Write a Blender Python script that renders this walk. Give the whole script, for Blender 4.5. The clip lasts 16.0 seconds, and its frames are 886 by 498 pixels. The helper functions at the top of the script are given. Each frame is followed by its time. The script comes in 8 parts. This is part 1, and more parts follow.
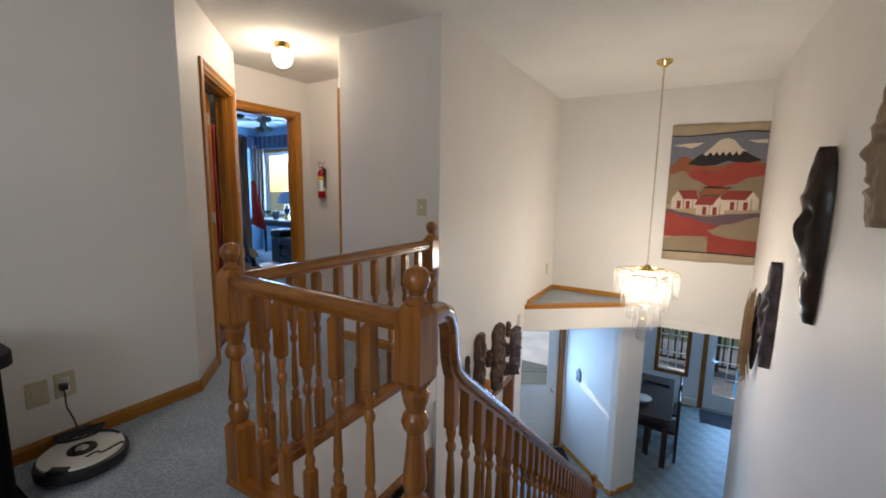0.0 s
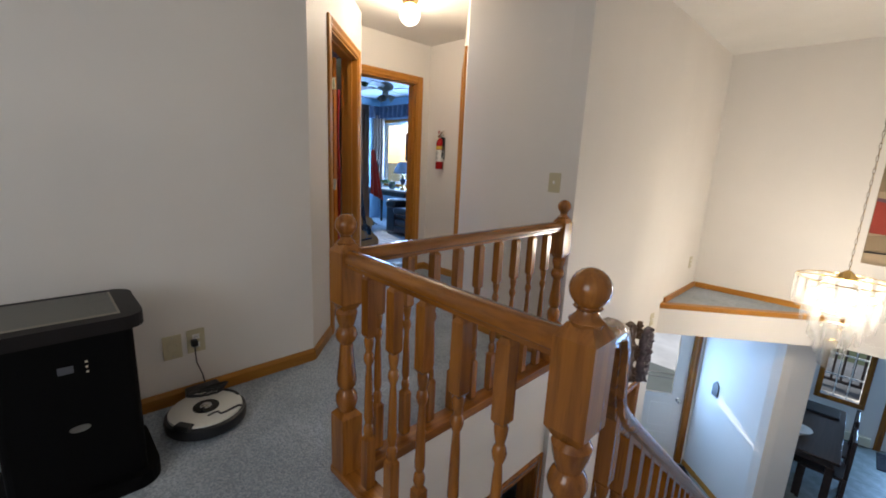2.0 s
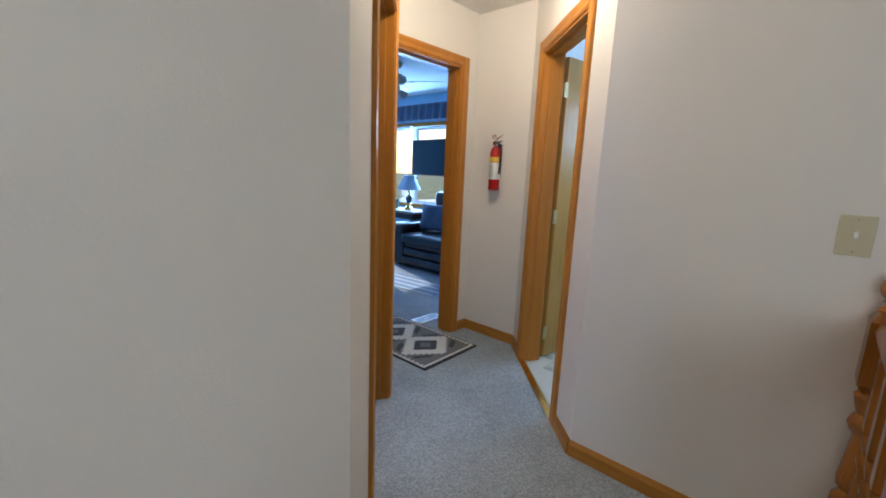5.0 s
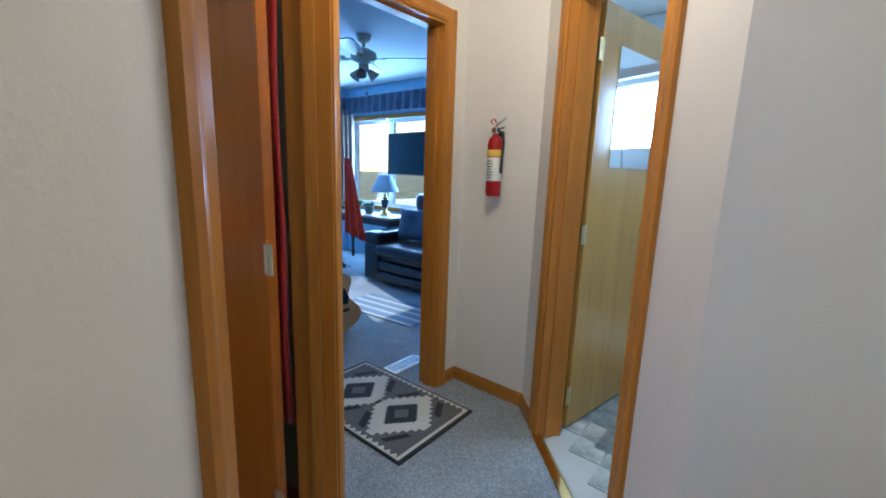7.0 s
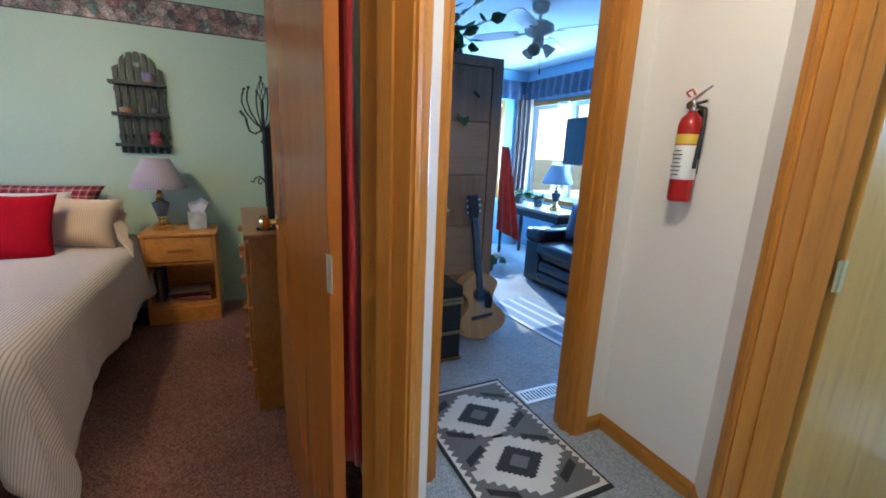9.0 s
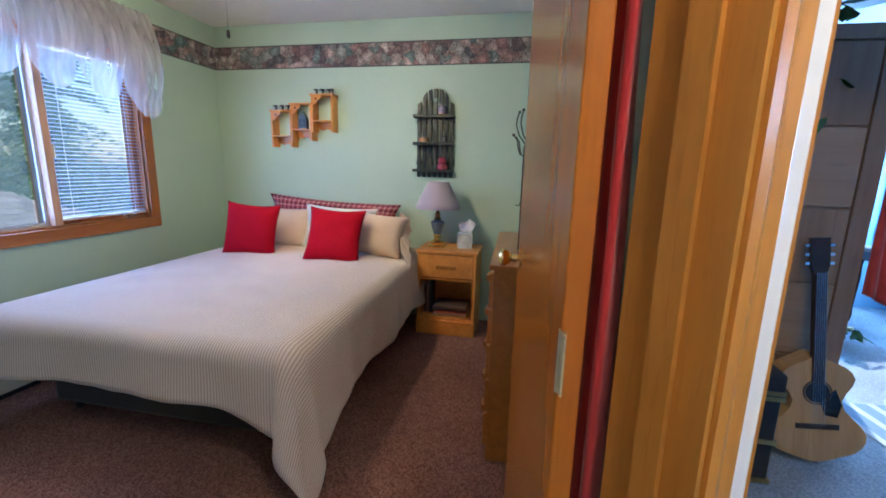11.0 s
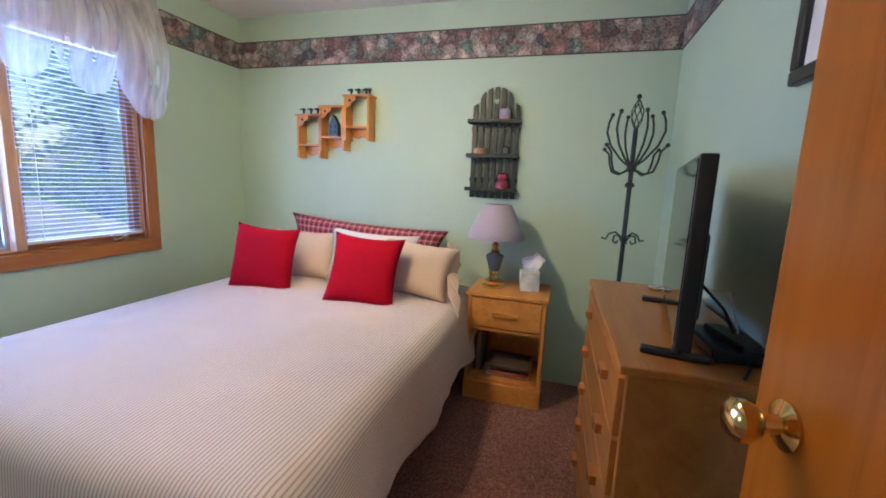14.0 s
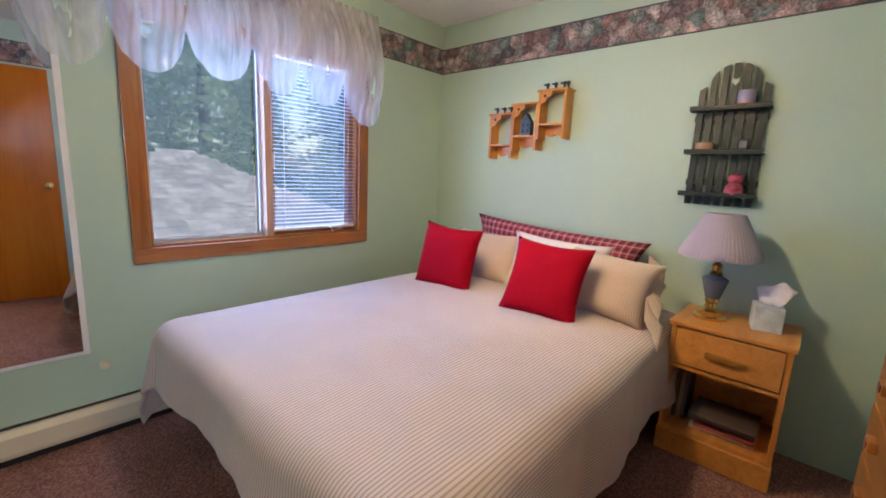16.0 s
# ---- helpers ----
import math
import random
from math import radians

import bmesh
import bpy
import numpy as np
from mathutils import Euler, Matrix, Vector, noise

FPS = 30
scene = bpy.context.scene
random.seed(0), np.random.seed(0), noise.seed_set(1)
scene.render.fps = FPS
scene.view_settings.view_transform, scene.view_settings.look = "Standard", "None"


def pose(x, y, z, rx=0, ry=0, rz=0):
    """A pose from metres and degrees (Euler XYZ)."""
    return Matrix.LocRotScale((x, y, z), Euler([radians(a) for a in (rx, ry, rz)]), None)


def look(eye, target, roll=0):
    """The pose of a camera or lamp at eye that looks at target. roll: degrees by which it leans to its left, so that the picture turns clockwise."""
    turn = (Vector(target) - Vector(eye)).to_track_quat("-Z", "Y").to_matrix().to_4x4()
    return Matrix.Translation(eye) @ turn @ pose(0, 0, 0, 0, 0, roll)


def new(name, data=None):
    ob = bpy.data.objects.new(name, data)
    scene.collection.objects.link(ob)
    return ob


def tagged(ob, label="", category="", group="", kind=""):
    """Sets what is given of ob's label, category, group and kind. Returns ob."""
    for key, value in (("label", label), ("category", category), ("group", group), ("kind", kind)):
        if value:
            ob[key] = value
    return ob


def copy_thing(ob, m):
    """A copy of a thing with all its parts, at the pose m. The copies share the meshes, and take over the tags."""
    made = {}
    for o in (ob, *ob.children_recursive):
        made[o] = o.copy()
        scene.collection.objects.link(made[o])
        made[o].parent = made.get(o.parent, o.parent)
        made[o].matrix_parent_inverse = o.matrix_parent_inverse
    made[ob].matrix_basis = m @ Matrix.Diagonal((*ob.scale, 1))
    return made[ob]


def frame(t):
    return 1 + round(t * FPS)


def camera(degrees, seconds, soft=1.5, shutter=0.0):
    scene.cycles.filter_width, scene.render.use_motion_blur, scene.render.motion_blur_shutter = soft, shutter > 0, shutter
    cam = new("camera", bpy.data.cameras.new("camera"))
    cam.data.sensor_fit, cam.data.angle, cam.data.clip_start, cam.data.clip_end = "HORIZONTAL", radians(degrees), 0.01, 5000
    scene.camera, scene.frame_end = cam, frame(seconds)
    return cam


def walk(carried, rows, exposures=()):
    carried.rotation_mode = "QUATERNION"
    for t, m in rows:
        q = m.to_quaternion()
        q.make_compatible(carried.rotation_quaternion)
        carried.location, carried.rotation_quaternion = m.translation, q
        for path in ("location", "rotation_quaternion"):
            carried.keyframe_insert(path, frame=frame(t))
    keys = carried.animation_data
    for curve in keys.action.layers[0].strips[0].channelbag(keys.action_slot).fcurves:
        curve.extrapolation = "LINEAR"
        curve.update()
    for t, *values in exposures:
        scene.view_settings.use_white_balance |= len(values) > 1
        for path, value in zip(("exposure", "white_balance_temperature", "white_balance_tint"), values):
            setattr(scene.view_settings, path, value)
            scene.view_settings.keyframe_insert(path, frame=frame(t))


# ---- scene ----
cam = camera(93.7, 16.0, soft=1.8)
METRES, EYE, TILT, LEAN, TURN = 4.8, 1.26, 0.0, 0.0, 30.7
ROWS = [
    (0.0, 0.0, 0.0, 0.0, 0.13, -7.99, -0.91),
    (0.5, 0.0025, 0.0006, -0.0014, 2.31, -9.36, -1.06),
    (1.0, -0.0004, 0.0093, -0.0023, 6.02, -10.7, -1.28),
    (1.5, -0.0147, 0.0325, -0.0032, 8.68, -11.53, -1.59),
    (2.0, -0.0319, 0.068, -0.0049, 15.05, -11.89, -2.54),
    (2.5, -0.0521, 0.1115, -0.0036, 26.12, -12.65, -3.78),
    (3.0, -0.0923, 0.1487, -0.0032, 27.16, -12.07, -3.77),
    (3.5, -0.133, 0.1859, 0.0001, 23.12, -11.33, -2.44),
    (4.0, -0.1651, 0.2369, 0.0052, 20.36, -10.76, -2.75),
    (4.5, -0.2013, 0.2814, 0.0034, 13.88, -10.46, -2.79),
    (7.0, -0.2644, 0.5083, 0.0043, 9.33, -10.72, -1.9),
    (7.5, -0.2597, 0.5438, 0.0047, 15.59, -10.24, -2.3),
    (8.0, -0.263, 0.5722, 0.0052, 18.85, -11.24, -1.82),
    (8.5, -0.268, 0.5869, 0.0072, 23.9, -12.96, -1.27),
    (9.0, -0.2514, 0.6039, 0.0081, 34.75, -13.21, -2.3),
    (9.5, -0.2389, 0.6189, 0.0071, 46.32, -12.71, -2.58),
    (10.0, -0.2572, 0.6323, 0.0058, 55.4, -11.81, -1.86),
    (12.5, -0.3805, 0.6844, 0.0047, 83.62, -11.06, -2.16),
    (13.0, -0.4089, 0.6871, 0.0043, 83.41, -10.38, -2.65),
    (13.5, -0.4346, 0.689, 0.0057, 79.64, -9.54, -2.76),
    (14.0, -0.4581, 0.6821, 0.0073, 76.23, -9.27, -2.39),
    (14.5, -0.4703, 0.6763, 0.0052, 77.27, -9.46, -2.7),
    (15.0, -0.481, 0.6801, 0.006, 83.71, -9.87, -3.03),
    (15.5, -0.4921, 0.6876, 0.0064, 93.07, -9.99, -3.09),
    (16.0, -0.4966, 0.6876, 0.0064, 101.99, -10.18, -2.7),
]
walk(cam, [(t, pose(0, 0, EYE, TILT, LEAN, TURN) @ pose(METRES * x, METRES * y, METRES * z, 90 + pitch, roll, yaw)) for t, x, y, z, yaw, pitch, roll in ROWS],
     exposures=[(0.0, -0.46, 6350, 10), (1.5, -0.38, 6350, 10), (2.5, -0.18, 6600, 11), (3.5, -0.02, 6500, 10), (7.5, 0.1, 5600, 2), (9.0, 0.48, 5750, 3),
                (10.0, 0.58, 5350, 1), (12.5, 0.97, 6050, 11), (14.5, 0.88, 5900, 8), (16.0, 0.82, 6450, 12)])

# ---- light ----
world = bpy.data.worlds.new("world")
scene.world = world
world.use_nodes = True
wn, wl = world.node_tree.nodes, world.node_tree.links
sky = wn.new("ShaderNodeTexSky")
sky.sky_type = "NISHITA"
sky.sun_disc = False
SUN_EL, SUN_AZ = 27.0, -73.0          # height above the horizon; compass turn from +y towards +x
sky.sun_elevation, sky.sun_rotation = radians(SUN_EL), radians(SUN_AZ)
wl.new(sky.outputs[0], wn["Background"].inputs[0])
wn["Background"].inputs[1].default_value = 0.15


def sun_lamp():
    d = bpy.data.lights.new("sun", "SUN")
    d.energy, d.angle, d.color = 5.0, radians(0.5), (1.0, 0.95, 0.88)
    a, e = radians(SUN_AZ), radians(SUN_EL)
    way = Vector((math.sin(a) * math.cos(e), math.cos(a) * math.cos(e), math.sin(e)))
    ob = new("sun", d)
    ob.matrix_world = look(way * 30, (0, 0, 0))


def area_lamp(name, eye, target, w, h, energy, color):
    d = bpy.data.lights.new(name, "AREA")
    d.shape, d.size, d.size_y, d.energy, d.color = "RECTANGLE", w, h, energy, color
    ob = new(name, d)
    ob.matrix_world = look(eye, target)
    return ob


def point_lamp(name, p, energy, color, radius):
    d = bpy.data.lights.new(name, "POINT")
    d.energy, d.color, d.shadow_soft_size = energy, color, radius
    ob = new(name, d)
    ob.location = p
    return ob


def spot_lamp(name, eye, target, energy, color, radius, degrees):
    d = bpy.data.lights.new(name, "SPOT")
    d.energy, d.color, d.shadow_soft_size, d.spot_size, d.spot_blend = energy, color, radius, radians(degrees), 1.0
    ob = new(name, d)
    ob.matrix_world = look(eye, target)
    return ob


sun_lamp()
DAY = (0.46, 0.68, 1.0)
WARM = (1.0, 0.85, 0.66)
BLUE = (0.30, 0.56, 1.0)
area_lamp("bedroom_window_light", (-4.86, -0.838, 1.41), (-4.86, 1.0, 1.41), 1.10, 0.98, 21, (0.32, 0.48, 1.0))
area_lamp("office_window_light", (-6.70, 5.525, 1.35), (-6.70, 3.6, 1.35), 1.45, 1.1, 130, BLUE)
area_lamp("dining_door_light", (0.90, 8.80, -1.6), (0.90, 6.0, -1.6), 0.6, 1.5, 62, BLUE)
area_lamp("front_door_light", (-1.937, 5.940, -1.28), (-0.895, 4.234, -1.28), 0.50, 0.8, 40, BLUE)
area_lamp("bathroom_window_light", (-2.2, 4.86, 1.75), (-2.2, 3.2, 1.75), 0.78, 0.48, 28, DAY)
# unseen fill lamp added behind the landing to brighten it and the hall
area_lamp("landing_window_light", (-0.36, -1.76, 1.5), (-0.36, 2.0, 1.5), 1.1, 1.1, 26, (0.88, 0.93, 1.0))
point_lamp("hall_globe_light", (-2.96, 2.38, 2.308), 22, WARM, 0.07)
point_lamp("chandelier_light", (-0.31, 4.27, 0.42), 72, (1.0, 0.90, 0.76), 0.16)
point_lamp("bedroom_fan_light", (-4.72, 0.55, 2.05), 19, (1.0, 0.74, 0.46), 0.07)
spot_lamp("bedroom_fan_spot", (-4.76, 0.56, 2.06), (-6.28, 0.75, 1.35), 36, (1.0, 0.74, 0.46), 0.06, 125)

# ---- materials ----


def mat_base(name):
    m = bpy.data.materials.new(name)
    m.use_nodes = True
    return m, m.node_tree.nodes, m.node_tree.links, m.node_tree.nodes["Principled BSDF"]


def coords(n, l, scale=(1, 1, 1), rot=(0, 0, 0)):
    tc, mp = n.new("ShaderNodeTexCoord"), n.new("ShaderNodeMapping")
    mp.inputs["Scale"].default_value = scale
    mp.inputs["Rotation"].default_value = [radians(a) for a in rot]
    l.new(tc.outputs["Object"], mp.inputs[0])
    return mp.outputs[0]


def noise_tex(n, l, vec, scale, detail=4.0, rough=0.55, distortion=0.0):
    t = n.new("ShaderNodeTexNoise")
    t.inputs["Scale"].default_value, t.inputs["Detail"].default_value = scale, detail
    t.inputs["Roughness"].default_value, t.inputs["Distortion"].default_value = rough, distortion
    l.new(vec, t.inputs["Vector"])
    return t.outputs["Fac"]


def ramp(n, l, fac, stops):
    r = n.new("ShaderNodeValToRGB")
    e = r.color_ramp.elements
    while len(e) < len(stops):
        e.new(0.5)
    for el, (p, c) in zip(e, stops):
        el.position, el.color = p, (*c, 1)
    l.new(fac, r.inputs[0])
    return r.outputs[0]


def mix(n, l, fac, a, b, blend="MIX"):
    m = n.new("ShaderNodeMix")
    m.data_type, m.blend_type = "RGBA", blend
    for sock, v in ((m.inputs[0], fac), (m.inputs[6], a), (m.inputs[7], b)):
        if isinstance(v, bpy.types.NodeSocket):
            l.new(v, sock)
        else:
            sock.default_value = v if isinstance(v, float) else (*v, 1)
    return m.outputs[2]


def bump(n, l, p, height, strength, dist):
    b = n.new("ShaderNodeBump")
    b.inputs["Strength"].default_value, b.inputs["Distance"].default_value = strength, dist
    l.new(height, b.inputs["Height"])
    l.new(b.outputs[0], p.inputs["Normal"])


def paint(name, color, rough=0.6, var=0.04, grain=180.0, relief=0.0008, blotch=1.3, metal=0.0, spec=0.5):
    """Painted or plain surface with a soft blotchy tone and a fine grain."""
    m, n, l, p = mat_base(name)
    v = coords(n, l)
    dark = tuple(c * (1 - 2 * var) for c in color)
    lite = tuple(min(1, c * (1 + var)) for c in color)
    big = ramp(n, l, noise_tex(n, l, v, blotch, 3), [(0.3, dark), (0.7, lite)])
    fine = noise_tex(n, l, v, grain, 3)
    l.new(mix(n, l, 0.08, big, ramp(n, l, fine, [(0.3, dark), (0.7, lite)])), p.inputs["Base Color"])
    p.inputs["Roughness"].default_value, p.inputs["Metallic"].default_value = rough, metal
    p.inputs["Specular IOR Level"].default_value = spec
    if relief:
        bump(n, l, p, fine, 0.5, relief)
    return m


def wood(name, dark, lite, rough=0.3, axis="z", scale=1.0, coat=0.25, gloss=0.0):
    """Varnished timber: long streaks along one axis, pores and a slow tone drift."""
    m, n, l, p = mat_base(name)
    st = {"x": (1.6, 22, 22), "y": (22, 1.6, 22), "z": (22, 22, 1.6)}[axis]
    v = coords(n, l, tuple(a * scale for a in st))
    info = n.new("ShaderNodeObjectInfo")
    add = n.new("ShaderNodeVectorMath")
    add.operation = "MULTIPLY_ADD"
    l.new(info.outputs["Random"], add.inputs[0])
    add.inputs[1].default_value = (37, 53, 71)
    l.new(v, add.inputs[2])
    v = add.outputs[0]
    streak = noise_tex(n, l, v, 1.0, 6, 0.6, 0.8)
    pore = noise_tex(n, l, v, 4.5, 3, 0.7)
    mid = tuple((a + b) / 2 for a, b in zip(dark, lite))
    c = ramp(n, l, streak, [(0.28, dark), (0.5, mid), (0.72, lite)])
    c = mix(n, l, ramp(n, l, pore, [(0.55, (0, 0, 0)), (0.75, (0.45, 0.45, 0.45))]), c, tuple(a * 0.6 for a in dark))
    l.new(c, p.inputs["Base Color"])
    p.inputs["Roughness"].default_value = rough
    p.inputs["Coat Weight"].default_value, p.inputs["Coat Roughness"].default_value = coat, 0.12
    p.inputs["Specular IOR Level"].default_value = 0.3
    bump(n, l, p, pore, 0.25, 0.0006)
    return m


def carpet(name, dark, mid, lite, cell=120.0, relief=0.006, rough=0.95):
    """Looped pile: small tufts of mixed yarns under broad worn patches."""
    m, n, l, p = mat_base(name)
    v = coords(n, l)
    vo = n.new("ShaderNodeTexVoronoi")
    vo.inputs["Scale"].default_value = cell
    l.new(v, vo.inputs["Vector"])
    sep = n.new("ShaderNodeSeparateColor")
    l.new(vo.outputs["Color"], sep.inputs[0])
    yarn = ramp(n, l, sep.outputs[0], [(0.0, dark), (0.5, mid), (1.0, lite)])
    wear = ramp(n, l, noise_tex(n, l, v, 2.2, 4), [(0.3, (0.78, 0.78, 0.78)), (0.7, (1.08, 1.08, 1.08))])
    l.new(mix(n, l, 1.0, yarn, wear, "MULTIPLY"), p.inputs["Base Color"])
    p.inputs["Roughness"].default_value = rough
    p.inputs["Specular IOR Level"].default_value = 0.15
    bump(n, l, p, vo.outputs["Distance"], 0.8, relief)
    return m


def fabric(name, color, rough=0.85, weave=420.0, var=0.08, relief=0.0015, sheen=0.3):
    m, n, l, p = mat_base(name)
    v = coords(n, l)
    dark, lite = tuple(c * (1 - var) for c in color), tuple(min(1, c * (1 + var)) for c in color)
    w = noise_tex(n, l, v, weave, 2)
    l.new(mix(n, l, 0.4, ramp(n, l, noise_tex(n, l, v, 5, 3), [(0.3, dark), (0.7, lite)]),
              ramp(n, l, w, [(0.35, dark), (0.65, lite)])), p.inputs["Base Color"])
    p.inputs["Roughness"].default_value, p.inputs["Sheen Weight"].default_value = rough, sheen
    bump(n, l, p, w, 0.5, relief)
    return m


def metal(name, color, rough=0.2):
    m, n, l, p = mat_base(name)
    f = noise_tex(n, l, coords(n, l), 60, 3)
    l.new(ramp(n, l, f, [(0.3, tuple(c * 0.8 for c in color)), (0.7, color)]), p.inputs["Base Color"])
    p.inputs["Metallic"].default_value, p.inputs["Roughness"].default_value = 1.0, rough
    return m


def glow(name, color, strength, rough=0.3):
    m, n, l, p = mat_base(name)
    p.inputs["Base Color"].default_value = (0.9, 0.9, 0.88, 1)
    p.inputs["Emission Color"].default_value, p.inputs["Emission Strength"].default_value = (*color, 1), strength
    p.inputs["Roughness"].default_value = rough
    return m


def glass(name, tint=(1, 1, 1), rough=0.0):
    m, n, l, p = mat_base(name)
    p.inputs["Base Color"].default_value = (*tint, 1)
    p.inputs["Transmission Weight"].default_value, p.inputs["Roughness"].default_value = 1.0, rough
    p.inputs["IOR"].default_value = 1.1
    return m


WALL = paint("wall_paint_cream", (0.78, 0.74, 0.69), 0.55, 0.02, 140, 0.0012)
CEIL = paint("ceiling_stipple", (0.80, 0.77, 0.72), 0.9, 0.03, 70, 0.006)
GREEN = paint("wall_paint_mint", (0.44, 0.575, 0.455), 0.6, 0.025, 140, 0.001)
BLUEW = paint("wall_paint_blue", (0.30, 0.50, 0.66), 0.6, 0.03, 140, 0.001)
WHITE = paint("white_enamel", (0.80, 0.79, 0.76), 0.35, 0.02, 120, 0.0004)
CREAM = paint("cream_metal", (0.72, 0.64, 0.47), 0.4, 0.03, 90, 0.0003)
BLACK = paint("black_plastic", (0.012, 0.012, 0.013), 0.4, 0.1, 300, 0.0004)
GLOSSBLACK = paint("gloss_black", (0.006, 0.006, 0.007), 0.08, 0.05, 300, 0.0)
OAK = wood("oak_rail", (0.15, 0.044, 0.006), (0.40, 0.148, 0.020), 0.26, "z", 1.0, 0.5)
OAKX = wood("oak_along_x", (0.15, 0.044, 0.006), (0.40, 0.148, 0.020), 0.26, "x", 1.0, 0.5)
OAKY = wood("oak_along_y", (0.15, 0.044, 0.006), (0.40, 0.148, 0.020), 0.26, "y", 1.0, 0.5)
TRIM = wood("trim_fir", (0.41, 0.155, 0.020), (0.52, 0.22, 0.033), 0.35, "z", 0.8, 0.15)
TRIMX = wood("trim_fir_x", (0.30, 0.112, 0.014), (0.48, 0.22, 0.035), 0.35, "x", 0.8, 0.15)
TRIMY = wood("trim_fir_y", (0.30, 0.112, 0.014), (0.48, 0.22, 0.035), 0.35, "y", 0.8, 0.15)
DOORW = wood("door_veneer", (0.36, 0.097, 0.006), (0.45, 0.142, 0.011), 0.22, "z", 0.35, 0.12)
BATHDOORW = wood("door_veneer_pale", (0.46, 0.25, 0.055), (0.58, 0.34, 0.09), 0.3, "z", 0.4, 0.3)
DARKW = wood("espresso_wood", (0.02, 0.012, 0.010), (0.05, 0.03, 0.025), 0.35, "y", 1.0, 0.2)
PINE = wood("pine_light", (0.52, 0.205, 0.040), (0.70, 0.32, 0.075), 0.4, "x", 0.8, 0.3)
PINEZ = wood("pine_light_z", (0.52, 0.205, 0.040), (0.70, 0.32, 0.075), 0.4, "z", 0.8, 0.3)
HALLC = carpet("hall_carpet_grey_blue", (0.29, 0.33, 0.375), (0.39, 0.44, 0.49), (0.51, 0.56, 0.61), 150)
BEDC = carpet("bedroom_carpet_plum", (0.155, 0.072, 0.058), (0.27, 0.130, 0.105), (0.40, 0.22, 0.18), 170)
BRASS = metal("brass", (0.85, 0.60, 0.24), 0.14)
HINGE = metal("pale_hinge_brass", (0.72, 0.66, 0.40), 0.4)
CHROME = metal("chrome", (0.8, 0.8, 0.8), 0.15)
IRON = paint("wrought_iron", (0.018, 0.024, 0.022), 0.45, 0.15, 200, 0.0006)
BULB = glow("lit_globe_glass", (1.0, 0.86, 0.62), 6)
GLASS = glass("window_glass")

# ---- building helpers ----


def box(bm, x0, x1, y0, y1, z0, z1, bevel=0.0, seg=1):
    ret = bmesh.ops.create_cube(bm, size=1.0)
    vs = ret["verts"]
    for v in vs:
        v.co = Vector(((x0 + x1) / 2 + v.co.x * (x1 - x0), (y0 + y1) / 2 + v.co.y * (y1 - y0), (z0 + z1) / 2 + v.co.z * (z1 - z0)))
    if bevel:
        es = list({e for v in vs for e in v.link_edges})
        bmesh.ops.bevel(bm, geom=es, offset=bevel, segments=seg, profile=0.6, affect="EDGES")
    return bm


def one_box(x0, x1, y0, y1, z0, z1, bevel=0.0, seg=1):
    return box(bmesh.new(), x0, x1, y0, y1, z0, z1, bevel, seg)


def prism(bm, pts, z0, z1):
    """A flat polygon pushed up from z0 to z1."""
    a = [bm.verts.new((x, y, z0)) for x, y in pts]
    b = [bm.verts.new((x, y, z1)) for x, y in pts]
    bm.faces.new(a[::-1]), bm.faces.new(b)
    for i in range(len(pts)):
        j = (i + 1) % len(pts)
        bm.faces.new((a[i], a[j], b[j], b[i]))
    bmesh.ops.recalc_face_normals(bm, faces=bm.faces)
    return bm


def lathe(bm, prof, seg=16, at=(0, 0, 0)):
    """Turned shape: prof is radius, height from bottom to top."""
    rings = []
    for r, z in prof:
        rings.append([bm.verts.new((at[0] + r * math.cos(2 * math.pi * i / seg), at[1] + r * math.sin(2 * math.pi * i / seg), at[2] + z)) for i in range(seg)])
    for a, b in zip(rings, rings[1:]):
        for i in range(seg):
            j = (i + 1) % seg
            bm.faces.new((a[i], a[j], b[j], b[i]))
    bm.faces.new(rings[0][::-1]), bm.faces.new(rings[-1])
    return bm


def tube(bm, pts, r, seg=8):
    """A round bar along points; r may be a number or one radius a point."""
    pts = [Vector(p) for p in pts]
    rad = r if isinstance(r, (list, tuple)) else [r] * len(pts)
    rings, side = [], None
    for i, p in enumerate(pts):
        d = (pts[min(i + 1, len(pts) - 1)] - pts[max(i - 1, 0)]).normalized()
        if side is None:
            side = d.orthogonal().normalized()
        side = (side - d * side.dot(d)).normalized()
        up = d.cross(side)
        rings.append([bm.verts.new(p + (side * math.cos(2 * math.pi * k / seg) + up * math.sin(2 * math.pi * k / seg)) * rad[i]) for k in range(seg)])
    for a, b in zip(rings, rings[1:]):
        for i in range(seg):
            j = (i + 1) % seg
            bm.faces.new((a[i], a[j], b[j], b[i]))
    bm.faces.new(rings[0][::-1]), bm.faces.new(rings[-1])
    return bm


def sweep(bm, pts, prof):
    """A closed profile (across, up) carried along points; across stays level."""
    pts = [Vector(p) for p in pts]
    rings = []
    for i, p in enumerate(pts):
        d = (pts[min(i + 1, len(pts) - 1)] - pts[max(i - 1, 0)]).normalized()
        flat = Vector((d.x, d.y, 0))
        flat = flat.normalized() if flat.length > 1e-4 else Vector((0, 1, 0))
        side = Vector((flat.y, -flat.x, 0))
        up = side.cross(d).normalized()
        rings.append([bm.verts.new(p + side * a + up * b) for a, b in prof])
    n = len(prof)
    for a, b in zip(rings, rings[1:]):
        for i in range(n):
            j = (i + 1) % n
            bm.faces.new((a[i], a[j], b[j], b[i]))
    bm.faces.new(rings[0][::-1]), bm.faces.new(rings[-1])
    bmesh.ops.recalc_face_normals(bm, faces=bm.faces)
    return bm


